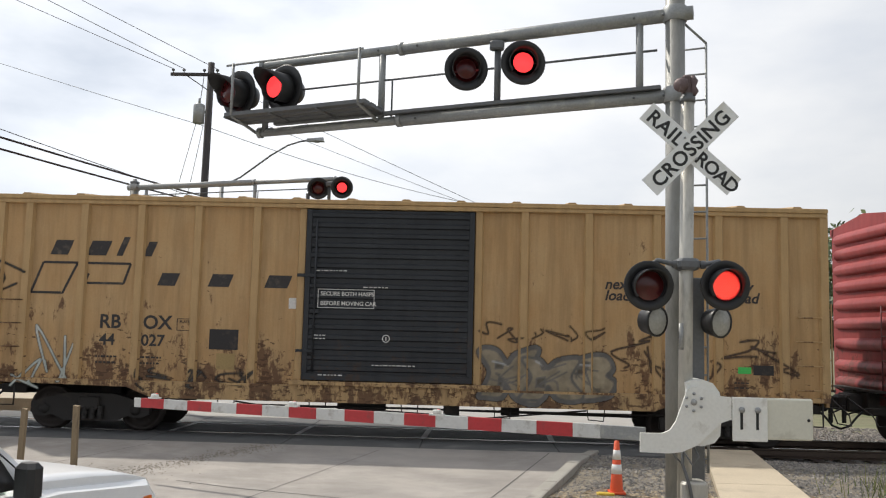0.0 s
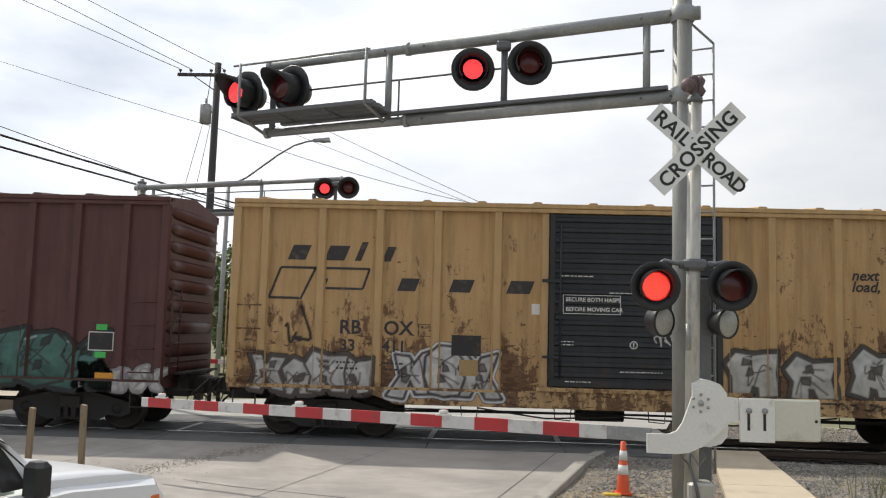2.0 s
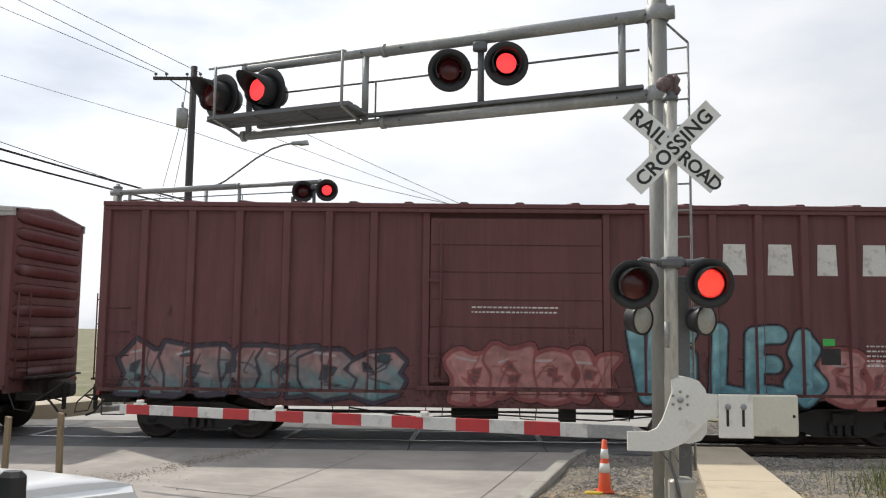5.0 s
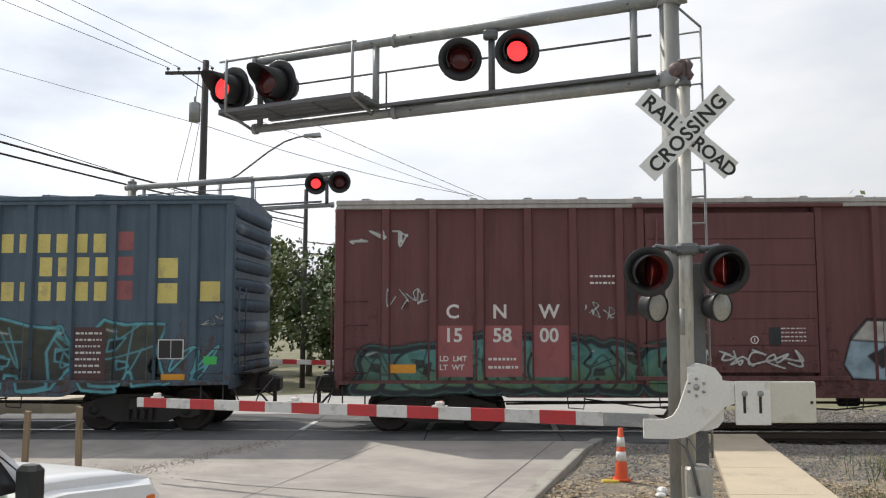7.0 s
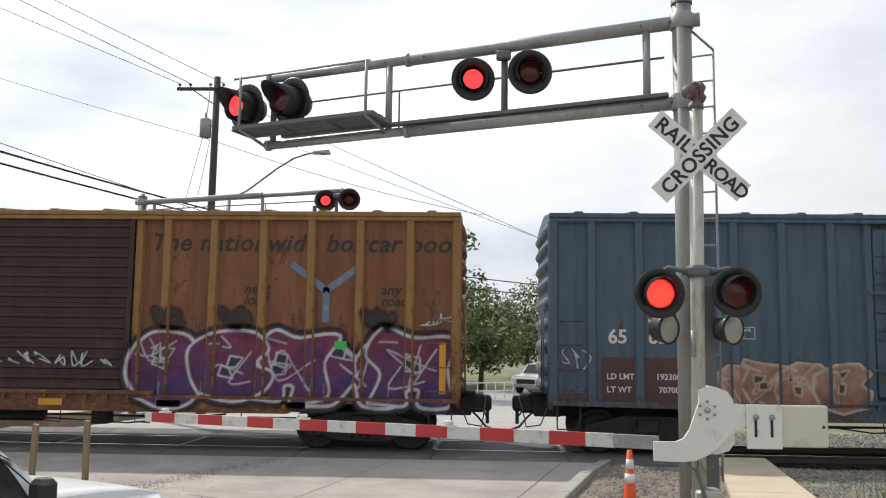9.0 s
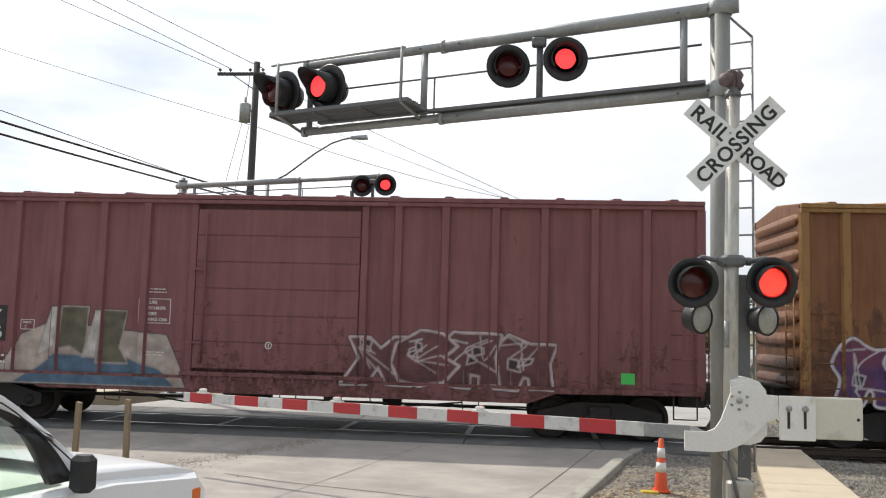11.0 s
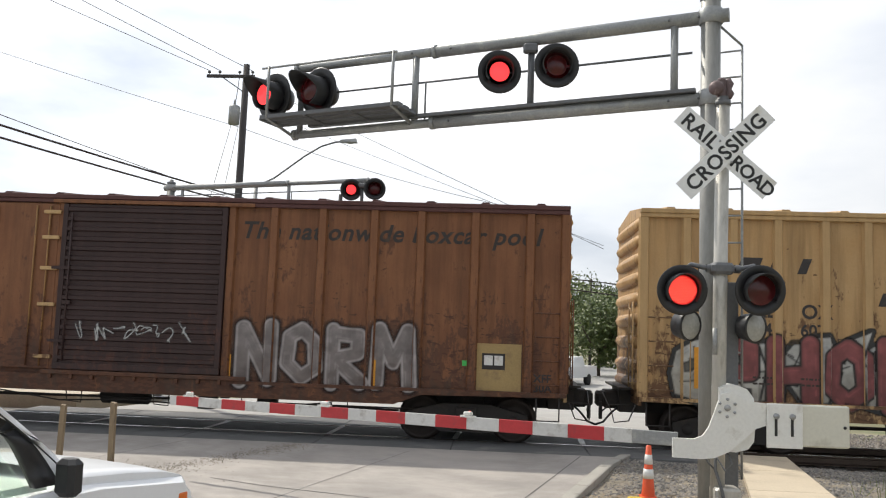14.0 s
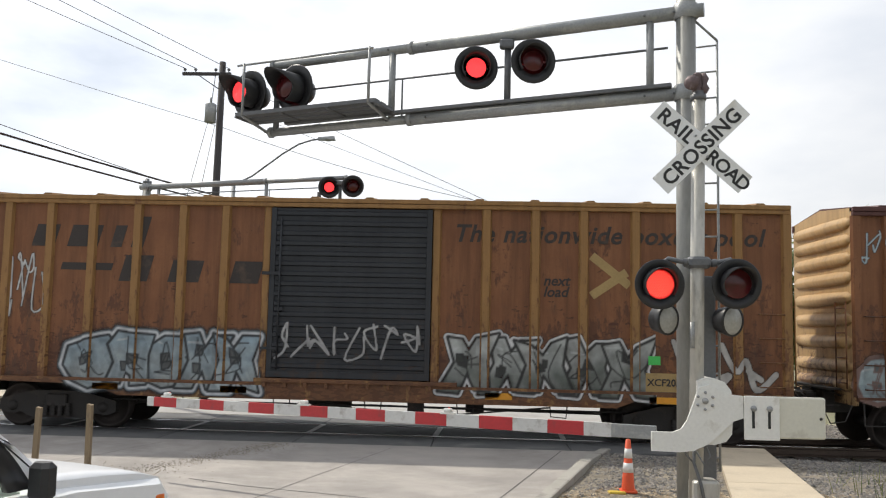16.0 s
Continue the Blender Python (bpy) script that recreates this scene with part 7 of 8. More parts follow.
# ---------------------------------------------------------------- poles and wires
pole = thing("utility_pole", "dark timber utility pole with crossarm and transformer", "utility pole")
q = Mesh()
q.tube((-9.75, 18, -1.3), (-9.65, 18, 12.9), 0.19, 0.13, n=12)
q.make("shaft", POLE_WOOD, pole)
q = Mesh()
q.box(-11.3, -9.25, 17.85, 17.95, 12.3, 12.43, bevel=0.01)
q.tube((-10.6, 17.9, 12.3), (-9.7, 17.9, 11.7), 0.02)
ca = q.make("crossarm", POLE_WOOD, pole)
for x in (-11.2, -10.75, -9.9, -9.35):
    q = Mesh()
    q.lathe((x, 17.9, 12.43), (0, 0, 1), [(0, 0.02), (0.08, 0.02), (0.08, 0.06), (0.14, 0.07), (0.17, 0.04), (0.19, 0)], 10)
    q.make("insulator", GREY_DARK, ca)
q = Mesh()
q.lathe((-10.02, 17.85, 10.3), (0, 0, 1), [(0, 0), (0, 0.23), (0.75, 0.23), (0.8, 0.16), (0.82, 0)], 16)
q.tube((-10.02, 17.85, 11.1), (-10.02, 17.85, 11.35), 0.05)
q.tube((-10.1, 17.85, 10.8), (-9.7, 18, 10.8), 0.04)
q.make("transformer", STEEL, pole)
q = Mesh()
q.path([(-10.0, 17.9, 11.3), (-9.9, 17.8, 11.9), (-9.9, 17.9, 12.4)], 0.015, 5)
q.path([(-10.1, 17.8, 10.3), (-10.4, 17.8, 9.0), (-10.9, 17.9, 7.0)], 0.012, 5)
q.path([(-9.8, 17.8, 10.2), (-10.0, 17.8, 9.0), (-10.3, 17.9, 7.5)], 0.012, 5)
q.make("drop_wires", WIRE, pole)

sl = thing("street_lamp", "cobra-head street lamp on a long curved arm", "street lamp")
q = Mesh()
q.tube((-11.2, 25, -1.4), (-11.1, 25, 9.0), 0.13, 0.1, n=12)
q.make("shaft", STEEL, sl)
q = Mesh()
q.path([(-11.1, 25, 8.9), (-10.2, 25, 9.35), (-8.7, 25, 10.5), (-7.9, 25, 11.0), (-7.3, 25, 11.2), (-6.9, 25, 11.27)], 0.045, 8)
q.make("arm", GREY_DARK, sl)
q = Mesh()
q.hull([(-6.95, 24.9, 11.2), (-6.95, 25.1, 11.2), (-6.95, 25.1, 11.34), (-6.95, 24.9, 11.34)], [(-6.1, 24.8, 11.22), (-6.1, 25.2, 11.22), (-6.15, 25.1, 11.42), (-6.15, 24.9, 11.42)])
q.lathe((-6.45, 25, 11.24), (0, 0, -1), [(0, 0.2), (0.06, 0.15), (0.08, 0)], 12)
q.make("lamp_head", STEEL, sl)


def wire(a, b, sag, r, m, beyond=0.0):
    a, b = Vector(a), Vector(b)
    a = a + (a - b) * beyond
    q = Mesh()
    n = 14
    pts = [a.lerp(b, i / n) - Vector((0, 0, sag * 4 * (i / n) * (1 - i / n))) for i in range(n + 1)]
    q.path(pts, r, 5)
    tagged(q.make("overhead_wire", m), "thin overhead wire against the sky", "wire", "overhead wires")


wire((-18.07, 18, 15.54), (-11.2, 17.9, 12.6), 0.05, 0.013, WIRE, 1.5)
wire((-16.73, 18, 15.56), (-10.75, 17.9, 12.6), 0.05, 0.016, WIRE_GREY, 1.5)
wire((-15.27, 18, 15.57), (-9.35, 17.9, 12.6), 0.05, 0.013, WIRE, 1.5)
wire((-19.91, 20, 13.53), (-9.7, 18.1, 10.2), 0.1, 0.012, WIRE_GREY, 1.0)
wire((-13.76, 10, 8.3), (-7.85, 30, 7.8), 0.45, 0.038, WIRE, 1.0)
wire((-13.73, 10, 7.87), (-7.85, 30, 7.5), 0.40, 0.036, WIRE, 1.0)
wire((-16.13, 14, 9.4), (-7.85, 30, 7.2), 0.35, 0.016, WIRE, 1.0)
wire((-9.7, 18.1, 10.2), (1.5, 24, 8.05), 0.25, 0.014, WIRE_GREY)
wire((-6.6, 24, 11.8), (6, 24, 6.15), 0.05, 0.014, WIRE_GREY, 0.3)
wire((-7.9, 24, 11.45), (6, 24, 6.3), 0.05, 0.012, WIRE_GREY, 0.2)
wire((-7.85, 30, 5.9), (23, 33, 3.2), 0.2, 0.03, WIRE)
wire((-7.85, 30, 6.5), (23, 33, 3.8), 0.2, 0.03, WIRE)


# ---------------------------------------------------------------- trees and distance
def tree(x, y, h, spread, seed, leaf=LEAF, label="broad green tree beyond the track"):
    rng = random.Random(seed)
    z0 = ground_z(y) - 0.1
    c = thing("tree", label, "tree", pose(x, y, z0), "trees beyond the track")
    t = Mesh()
    t.tube((0, 0, 0), (0.1, 0, h * 0.35), h * 0.028, h * 0.02, n=8)
    tips = []
    for i in range(8):
        a = rng.uniform(0, 6.3)
        r_ = spread * rng.uniform(0.3, 0.75)
        p = Vector((math.cos(a) * r_, math.sin(a) * r_, h * rng.uniform(0.5, 0.92)))
        mid = Vector((p.x * 0.4, p.y * 0.4, h * 0.45))
        t.tube((0.1, 0, h * 0.33), mid, h * 0.014, h * 0.01, n=6)
        t.tube(mid, p, h * 0.01, h * 0.004, n=5)
        tips += [p, mid]
    t.make("trunk", BARK, c)
    f = Mesh()
    for i in range(105):
        p = rng.choice(tips)
        cc = Vector((p.x + rng.gauss(0, spread * 0.25), p.y + rng.gauss(0, spread * 0.25), p.z + rng.gauss(0, h * 0.1)))
        cr = spread * rng.uniform(0.14, 0.30)
        for k in range(64):
            d = Vector((rng.gauss(0, 1), rng.gauss(0, 1), rng.gauss(0, 0.8)))
            q = cc + d.normalized() * cr * rng.uniform(0.5, 1.1)
            if q.z < h * 0.16:
                continue
            s = h * rng.uniform(0.013, 0.028)
            u = Vector((rng.gauss(0, 1), rng.gauss(0, 1), rng.gauss(0, 1))).normalized()
            w = u.orthogonal().normalized()
            f.face([q - u * s, q + w * s * 0.6, q + u * s, q - w * s * 0.6])
    cr_ = f.make("crown", leaf, c)
    return c


TREES = [(23.5, 30, 9.3, 4.2, 1), (19.5, 33, 9.8, 3.6, 2), (28, 34, 10.6, 5, 3), (-9.5, 40, 8.2, 3.6, 4), (-3.5, 34, 9.4, 3.4, 5), (-15, 46, 9, 4, 6),
         (-1.5, 52, 8.5, 4.2, 7), (6.0, 66, 8.5, 5, 8), (12, 74, 8.5, 5, 9), (18, 70, 9, 5, 10), (-7, 60, 9.5, 5, 11), (33, 46, 11, 5, 12), (14, 90, 10, 6, 13), (25, 88, 10, 6, 14), (-20, 60, 10, 5, 15), (40, 60, 12, 6, 16), (-12, 33, 7.5, 3.4, 17), (1.5, 44, 7.5, 3.6, 18), (-5, 27, 6.5, 2.6, 19), (9, 52, 7, 4, 20), (15, 50, 7, 4, 21)]
for i, (x, y, h, s, sd) in enumerate(TREES):
    tree(x, y, h, s, sd, LEAF if i % 3 else LEAF_DARK)

# ---------------------------------------------------------------- vehicles
CAR_WHITE = material("white car paint", (0.78, 0.79, 0.80), 0.25, bump=0.01, vary=0.03)
CAR_RED = material("dark red car paint", (0.25, 0.03, 0.035), 0.3, bump=0.01, vary=0.05)
TRIM = material("black plastic trim", (0.02, 0.02, 0.021), 0.5, bump=0.05)
TYRE = material("tyre rubber", (0.02, 0.02, 0.02), 0.8, bump=0.1)
DASH = material("pale grey green interior", (0.40, 0.46, 0.40), 0.7, bump=0.05)
GLASS = bpy.data.materials.new("tinted car glass")
GLASS.use_nodes = True
gb = GLASS.node_tree.nodes["Principled BSDF"]
gb.inputs["Base Color"].default_value = (0.90, 0.97, 0.93, 1)
gb.inputs["Roughness"].default_value = 0.02
gb.inputs["Transmission Weight"].default_value = 1.0
gb.inputs["IOR"].default_value = 1.05
LAMP_CLEAR = material("headlamp lens", (0.7, 0.7, 0.7), 0.1, bump=0)
AMBER = material("amber marker lens", (0.7, 0.16, 0.02), 0.3, bump=0)


def white_suv(nose_x, near_y):
    """A white off-road estate seen from its side, nose towards the track."""
    c = thing("suv", "white off-road car with black trim waiting at the crossing", "car", pose(nose_x, near_y, 0, 0, 0, 73))
    Wd = 1.72
    X = lambda d: -d            # d metres behind the nose
    lower = Mesh()
    prof = [(0.02, 0.46), (0.0, 0.86), (0.10, 0.98), (1.0, 1.06), (4.0, 1.08), (4.15, 1.0), (4.18, 0.5)]
    for a, b_, inset in ((0.0, Wd, 0.0),):
        rings = []
        for y, s in ((0.0, 0.05), (0.06, 0.0), (Wd - 0.06, 0.0), (Wd, 0.05)):
            rings.append([(X(d + (s if d < 1 else -s)), y, z - (s * 0.6 if z > 0.8 else 0)) for d, z in prof])
        for r0, r1 in zip(rings, rings[1:]):
            lower.hull(r0, r1, caps=False)
        lower.face(rings[0])
        lower.face(rings[-1][::-1])
    lower.make("body", CAR_WHITE, c)
    h = Mesh()
    n = 8
    hp = [(0.04, 0.93), (0.10, 0.99), (0.3, 1.04), (0.65, 1.08), (1.06, 1.11)]
    for (d0, z0), (d1, z1) in zip(hp, hp[1:]):
        for j in range(n):
            y0, y1 = 0.07 + (Wd - 0.14) * j / n, 0.07 + (Wd - 0.14) * (j + 1) / n
            cr = lambda y: 0.035 * math.sin(math.pi * (y - 0.07) / (Wd - 0.14)) ** 0.5
            h.face([(X(d0), y0, z0 + cr(y0)), (X(d0), y1, z0 + cr(y1)), (X(d1), y1, z1 + cr(y1)), (X(d1), y0, z1 + cr(y0))], smooth=True)
    for (d0, z0), (d1, z1) in zip(hp, hp[1:]):
        h.face([(X(d0), 0.07, z0 - 0.06), (X(d1), 0.07, z1 - 0.06), (X(d1), 0.07, z1), (X(d0), 0.07, z0)])
        h.face([(X(d0), Wd - 0.07, z0 - 0.06), (X(d1), Wd - 0.07, z1 - 0.06), (X(d1), Wd - 0.07, z1), (X(d0), Wd - 0.07, z0)])
    h.make("bonnet", CAR_WHITE, c)
    outer = bowed([(1.08, 1.10), (1.3, 1.30), (1.5, 1.47), (1.72, 1.635), (1.9, 1.70), (2.1, 1.73), (2.8, 1.755), (4.0, 1.76)], 3)
    inner = bowed([(1.24, 1.10), (1.40, 1.33), (1.60, 1.50), (1.80, 1.585), (2.0, 1.62), (2.2, 1.635), (2.8, 1.645), (4.0, 1.65)], 3)
    glass = bowed([(1.42, 1.10), (1.55, 1.36), (1.65, 1.46), (1.78, 1.54), (2.0, 1.585), (2.2, 1.60), (2.8, 1.61), (4.0, 1.62)], 3)
    tuck = lambda z: 0.03 + 0.12 * max(0.0, z - 1.1) / 0.65          # the sides lean in towards the roof
    roof = Mesh()
    crown = [(d, z) for d, z in outer if d > 1.6]
    for (d0, z0), (d1, z1) in zip(crown, crown[1:]):
        for j in range(8):
            f0, f1 = j / 8, (j + 1) / 8
            at = lambda d, z, f: (X(d), tuck(z) + 0.06 + (Wd - 2 * tuck(z) - 0.12) * f, z + 0.05 * math.sin(math.pi * f) ** 0.6)
            roof.face([at(d0, z0, f0), at(d0, z0, f1), at(d1, z1, f1), at(d1, z1, f0)], smooth=True)
    roof.make("roof", CAR_WHITE, c)
    top = Mesh()
    cover = bowed([(1.78, 1.67), (1.95, 1.765), (2.2, 1.815), (2.8, 1.845), (3.95, 1.85)], 3)
    for (d0, z0), (d1, z1) in zip(cover, cover[1:]):
        sec = lambda d, z: [(X(d), 0.2, z - 0.1), (X(d), 0.23, z - 0.02), (X(d), 0.4, z + 0.01), (X(d), Wd - 0.4, z + 0.01), (X(d), Wd - 0.23, z - 0.02), (X(d), Wd - 0.2, z - 0.1)]
        top.hull(sec(d0, z0), sec(d1, z1), smooth=True)
    top.make("roof_cover", TRIM, c, "black roof cover")
    for y in (0.07, Wd - 0.07):
        s = 1 if y < 1 else -1
        def strip(name, m_, ca, cb, push):
            q_ = Mesh()
            for (a0, a1), (b0, b1) in zip(zip(ca, ca[1:]), zip(cb, cb[1:])):
                w = lambda p, e: (X(p[0]), (0.0 if s > 0 else Wd) + s * (tuck(p[1]) + push + e), p[1])
                q_.hull([w(a0, 0), w(b0, 0), w(b0, 0.05), w(a0, 0.05)], [w(a1, 0), w(b1, 0), w(b1, 0.05), w(a1, 0.05)], smooth=True)
            q_.make(name, m_, c)
        strip("windscreen_pillar", CAR_WHITE, outer, inner, 0.03)
        strip("window_seal", TRIM, inner, glass, 0.036)
        gut = Mesh()
        gut.path([(X(d), (0.0 if s > 0 else Wd) + s * (tuck(z) + 0.026), z - 0.045) for d, z in outer], 0.008, 5)
        gut.make("rain_gutter", TRIM, c)
        for d0, d1 in ((2.55, 2.67), (3.6, 4.0)):
            bp = Mesh()
            bp.hull([(X(d0), y, 1.03), (X(d1), y, 1.03), (X(d1), y + s * 0.05, 1.03), (X(d0), y + s * 0.05, 1.03)], [(X(d0), y + s * 0.07, 1.64), (X(d1), y + s * 0.07, 1.64), (X(d1), y + s * 0.12, 1.64), (X(d0), y + s * 0.12, 1.64)])
            bp.make("door_pillar", CAR_WHITE, c)
        gl = Mesh()
        gl.hull([(X(1.40), y + s * 0.02, 1.03), (X(2.56), y + s * 0.02, 1.03), (X(2.56), y + s * 0.026, 1.03), (X(1.40), y + s * 0.026, 1.03)], [(X(1.85), y + s * 0.07, 1.56), (X(2.56), y + s * 0.07, 1.61), (X(2.56), y + s * 0.076, 1.61), (X(1.85), y + s * 0.076, 1.56)])
        g_ = gl.make("door_window", GLASS, c)
        g_.visible_shadow = False
        gl = Mesh()
        gl.hull([(X(2.67), y + s * 0.02, 1.03), (X(3.6), y + s * 0.02, 1.03), (X(3.6), y + s * 0.026, 1.03), (X(2.67), y + s * 0.026, 1.03)], [(X(2.67), y + s * 0.07, 1.61), (X(3.6), y + s * 0.07, 1.61), (X(3.6), y + s * 0.076, 1.61), (X(2.67), y + s * 0.076, 1.61)])
        g_ = gl.make("rear_window", GLASS, c)
        g_.visible_shadow = False
        mi = Mesh()
        yo = y - s * 0.2
        mi.box(X(1.36), X(1.24), min(yo, yo + s * 0.15), max(yo, yo + s * 0.15), 1.05, 1.27, bevel=0.03)
        mi.tube((X(1.2), yo + s * 0.14, 1.08), (X(1.22), y + s * 0.02, 1.05), 0.025)
        mi.make("door_mirror", TRIM, c)
        he = Mesh()
        he.box(X(0.14), X(-0.01), min(y - s * 0.03, y + s * 0.2), max(y - s * 0.03, y + s * 0.2), 0.72, 0.88, bevel=0.02)
        he.make("headlight", LAMP_CLEAR, c)
        am = Mesh()
        am.box(X(0.2), X(0.1), min(y - s * 0.075, y - s * 0.03), max(y - s * 0.075, y - s * 0.03), 0.72, 0.88, bevel=0.008)
        am.make("marker_light", AMBER, c)
        for wd in (0.8, 3.3):
            t = Mesh()
            t.lathe((X(wd), y + s * 0.1, 0.36), (0, -s, 0), [(0, 0), (0, 0.36), (0.2, 0.36), (0.21, 0.24), (0.18, 0.22), (0.18, 0)], 20)
            t.make("wheel", TYRE, c)
    ws = Mesh()
    ws.hull([(X(1.1), 0.12, 1.05), (X(1.1), Wd - 0.12, 1.05), (X(1.106), Wd - 0.12, 1.045), (X(1.106), 0.12, 1.045)], [(X(1.70), 0.2, 1.61), (X(1.70), Wd - 0.2, 1.61), (X(1.706), Wd - 0.2, 1.605), (X(1.706), 0.2, 1.605)])
    w_ = ws.make("windscreen", GLASS, c)
    w_.visible_shadow = False
    d_ = Mesh()
    d_.box(X(1.86), X(1.2), 0.14, Wd - 0.14, 0.92, 1.10, bevel=0.05)
    d_.make("dashboard", DASH, c)
    for y in (0.25, 1.0):
        st = Mesh()
        st.box(X(2.75), X(2.2), y, y + 0.5, 0.5, 0.72, bevel=0.05)
        st.hull([(X(2.62), y, 0.7), (X(2.62), y + 0.5, 0.7), (X(2.78), y + 0.5, 0.7), (X(2.78), y, 0.7)], [(X(2.8), y + 0.05, 1.3), (X(2.8), y + 0.45, 1.3), (X(2.9), y + 0.45, 1.3), (X(2.9), y + 0.05, 1.3)])
        st.make("seat", material("grey seat cloth", (0.16, 0.17, 0.16), 0.9), c)
    sw_ = Mesh()
    cen = Vector((X(1.92), 1.25, 1.13))
    axn = Vector((-0.75, 0, 0.5)).normalized()
    ring = sw_.ring(cen, axn, 0.19, 18)
    sw_.path(ring + [ring[0]], 0.017, 6)
    sw_.tube(ring[0], ring[9], 0.02, n=6)
    sw_.tube(cen, cen - axn * 0.2, 0.03, n=6)
    sw_.make("steering_wheel", TRIM, c)
    bu = Mesh()
    bu.box(X(0.1), X(-0.12), 0.02, Wd - 0.02, 0.42, 0.62, bevel=0.04)
    bu.make("bumper", TRIM, c)
    gr = Mesh()
    gr.box(X(0.05), X(-0.02), 0.3, Wd - 0.3, 0.68, 0.88, bevel=0.015)
    gr.make("grille", TRIM, c)
    pan = Mesh()
    pan.box(X(4.1), X(1.05), 0.08, Wd - 0.08, 0.42, 0.5)
    pan.make("floor_pan", TRIM, c)
    return c


white_suv(-0.88, -9.55)

def far_vehicle(name, label, x, y, yaw, paint, pickup):
    z0 = ground_z(y) + 0.36
    c = thing(name, label, name.replace("_", " "), pose(x, y, z0, 0, 0, yaw))
    b = Mesh()
    if pickup:
        prof = [(0.05, 0.5), (0.0, 0.85), (0.1, 1.08), (1.35, 1.18), (2.0, 1.78), (3.4, 1.82), (3.5, 1.2), (5.5, 1.2), (5.55, 0.55)]
    else:
        prof = [(0.05, 0.45), (0.0, 0.8), (0.12, 1.02), (1.2, 1.12), (1.85, 1.72), (4.4, 1.74), (4.7, 1.1), (4.7, 0.5)]
    for y0, y1, k in ((-0.95, 0.95, 1.0),):
        b.hull([(px, y0 + (0.12 if pz > 1.3 else 0), pz) for px, pz in prof], [(px, y1 - (0.12 if pz > 1.3 else 0), pz) for px, pz in prof])
    b.make("body", paint, c)
    w = Mesh()
    w.face([(1.38, -0.78, 1.2), (1.38, 0.78, 1.2), (1.93, 0.7, 1.72), (1.93, -0.7, 1.72)])
    ob = w.make("windscreen", material("dark glass", (0.03, 0.035, 0.04), 0.08, bump=0), c)
    ob.location = (-0.03, 0, 0.03)
    gr = Mesh()
    gr.box(-0.03, 0.02, -0.6, 0.6, 0.62, 0.9, bevel=0.01)
    gr.make("grille", TRIM, c)
    for s_ in (-1, 1):
        l_ = Mesh()
        l_.box(-0.02, 0.06, s_ * 0.76 - 0.13, s_ * 0.76 + 0.13, 0.72, 0.92, bevel=0.01)
        l_.make("headlight", LAMP_CLEAR, c)
        for wx in (0.95, 4.2 if pickup else 3.7):
            t = Mesh()
            t.lathe((wx, s_ * 0.72, 0.36), (0, s_, 0), [(0, 0), (0, 0.36), (0.24, 0.36), (0.25, 0.22), (0.25, 0)], 16)
            t.make("wheel", TYRE, c)
    bu = Mesh()
    bu.box(-0.12, 0.05, -0.9, 0.9, 0.42, 0.62, bevel=0.03)
    bu.make("bumper", STEEL, c)
    return c


far_vehicle("pickup_truck", "white pickup truck waiting beyond the track", 4.2, 36, 62, CAR_WHITE, True)
far_vehicle("suv", "dark red car waiting beyond the track", 10.5, 42, 62, CAR_RED, False)

def scatter(name, label, m, count, place, size, seed, flat=0.6):
    """Loose bits on the ground, as one heap of small pieces."""
    rng = random.Random(seed)
    q = Mesh()
    for i in range(count):
        x, y, z = place(rng)
        s = size * rng.uniform(0.45, 1.3)
        a = rng.uniform(0, 6.3)
        u = Vector((math.cos(a), math.sin(a), rng.uniform(-0.3, 0.3))) * s
        w = Vector((-math.sin(a), math.cos(a), rng.uniform(-0.3, 0.3))) * s * rng.uniform(0.5, 1)
        n = Vector((rng.uniform(-0.3, 0.3), rng.uniform(-0.3, 0.3), 1)) * s * flat
        o = Vector((x, y, z))
        top = o + n
        a_, b_, c_, d_ = o - u, o + w, o + u * rng.uniform(0.7, 1), o - w
        q.face([a_, b_, top + u * 0.2])
        q.face([b_, c_, top + u * 0.2])
        q.face([c_, d_, top + u * 0.2])
        q.face([d_, a_, top + u * 0.2])
    me = bpy.data.meshes.new(name)
    me.from_pydata([tuple(v) for v in q.v], [], q.f)
    me.materials.append(m)
    bm = bmesh.new()
    bm.from_mesh(me)
    bmesh.ops.remove_doubles(bm, verts=bm.verts, dist=0.0004)
    bm.to_mesh(me)
    bm.free()
    return tagged(new(name, me), label, name.replace("_", " "), kind="stuff")


GRIT = random_tint("tan grit", (0.20, 0.17, 0.14), (0.46, 0.40, 0.32))


def verge_z(x, y):
    o = x - kerb_x(y)
    return 0.06 + 0.05 * noise.noise(Vector((o * 1.1, y * 1.1, 3))) - (0.12 * min(1, (o - 6) / 2) if o > 6 else 0) - max(0, y + 2.2) * 0.06


def on_verge(o0, o1, y0, y1):
    def f(rng):
        while True:
            y = rng.uniform(y0, y1)
            x = kerb_x(y) + rng.uniform(o0, o1)
            l_, r_ = 4.26 + (y + 5.81) * 0.23, 5.45 + (y + 5.84) * 0.16
            if not l_ - 0.04 < x < r_ + 0.04:
                return x, y, verge_z(x, y)
    return f


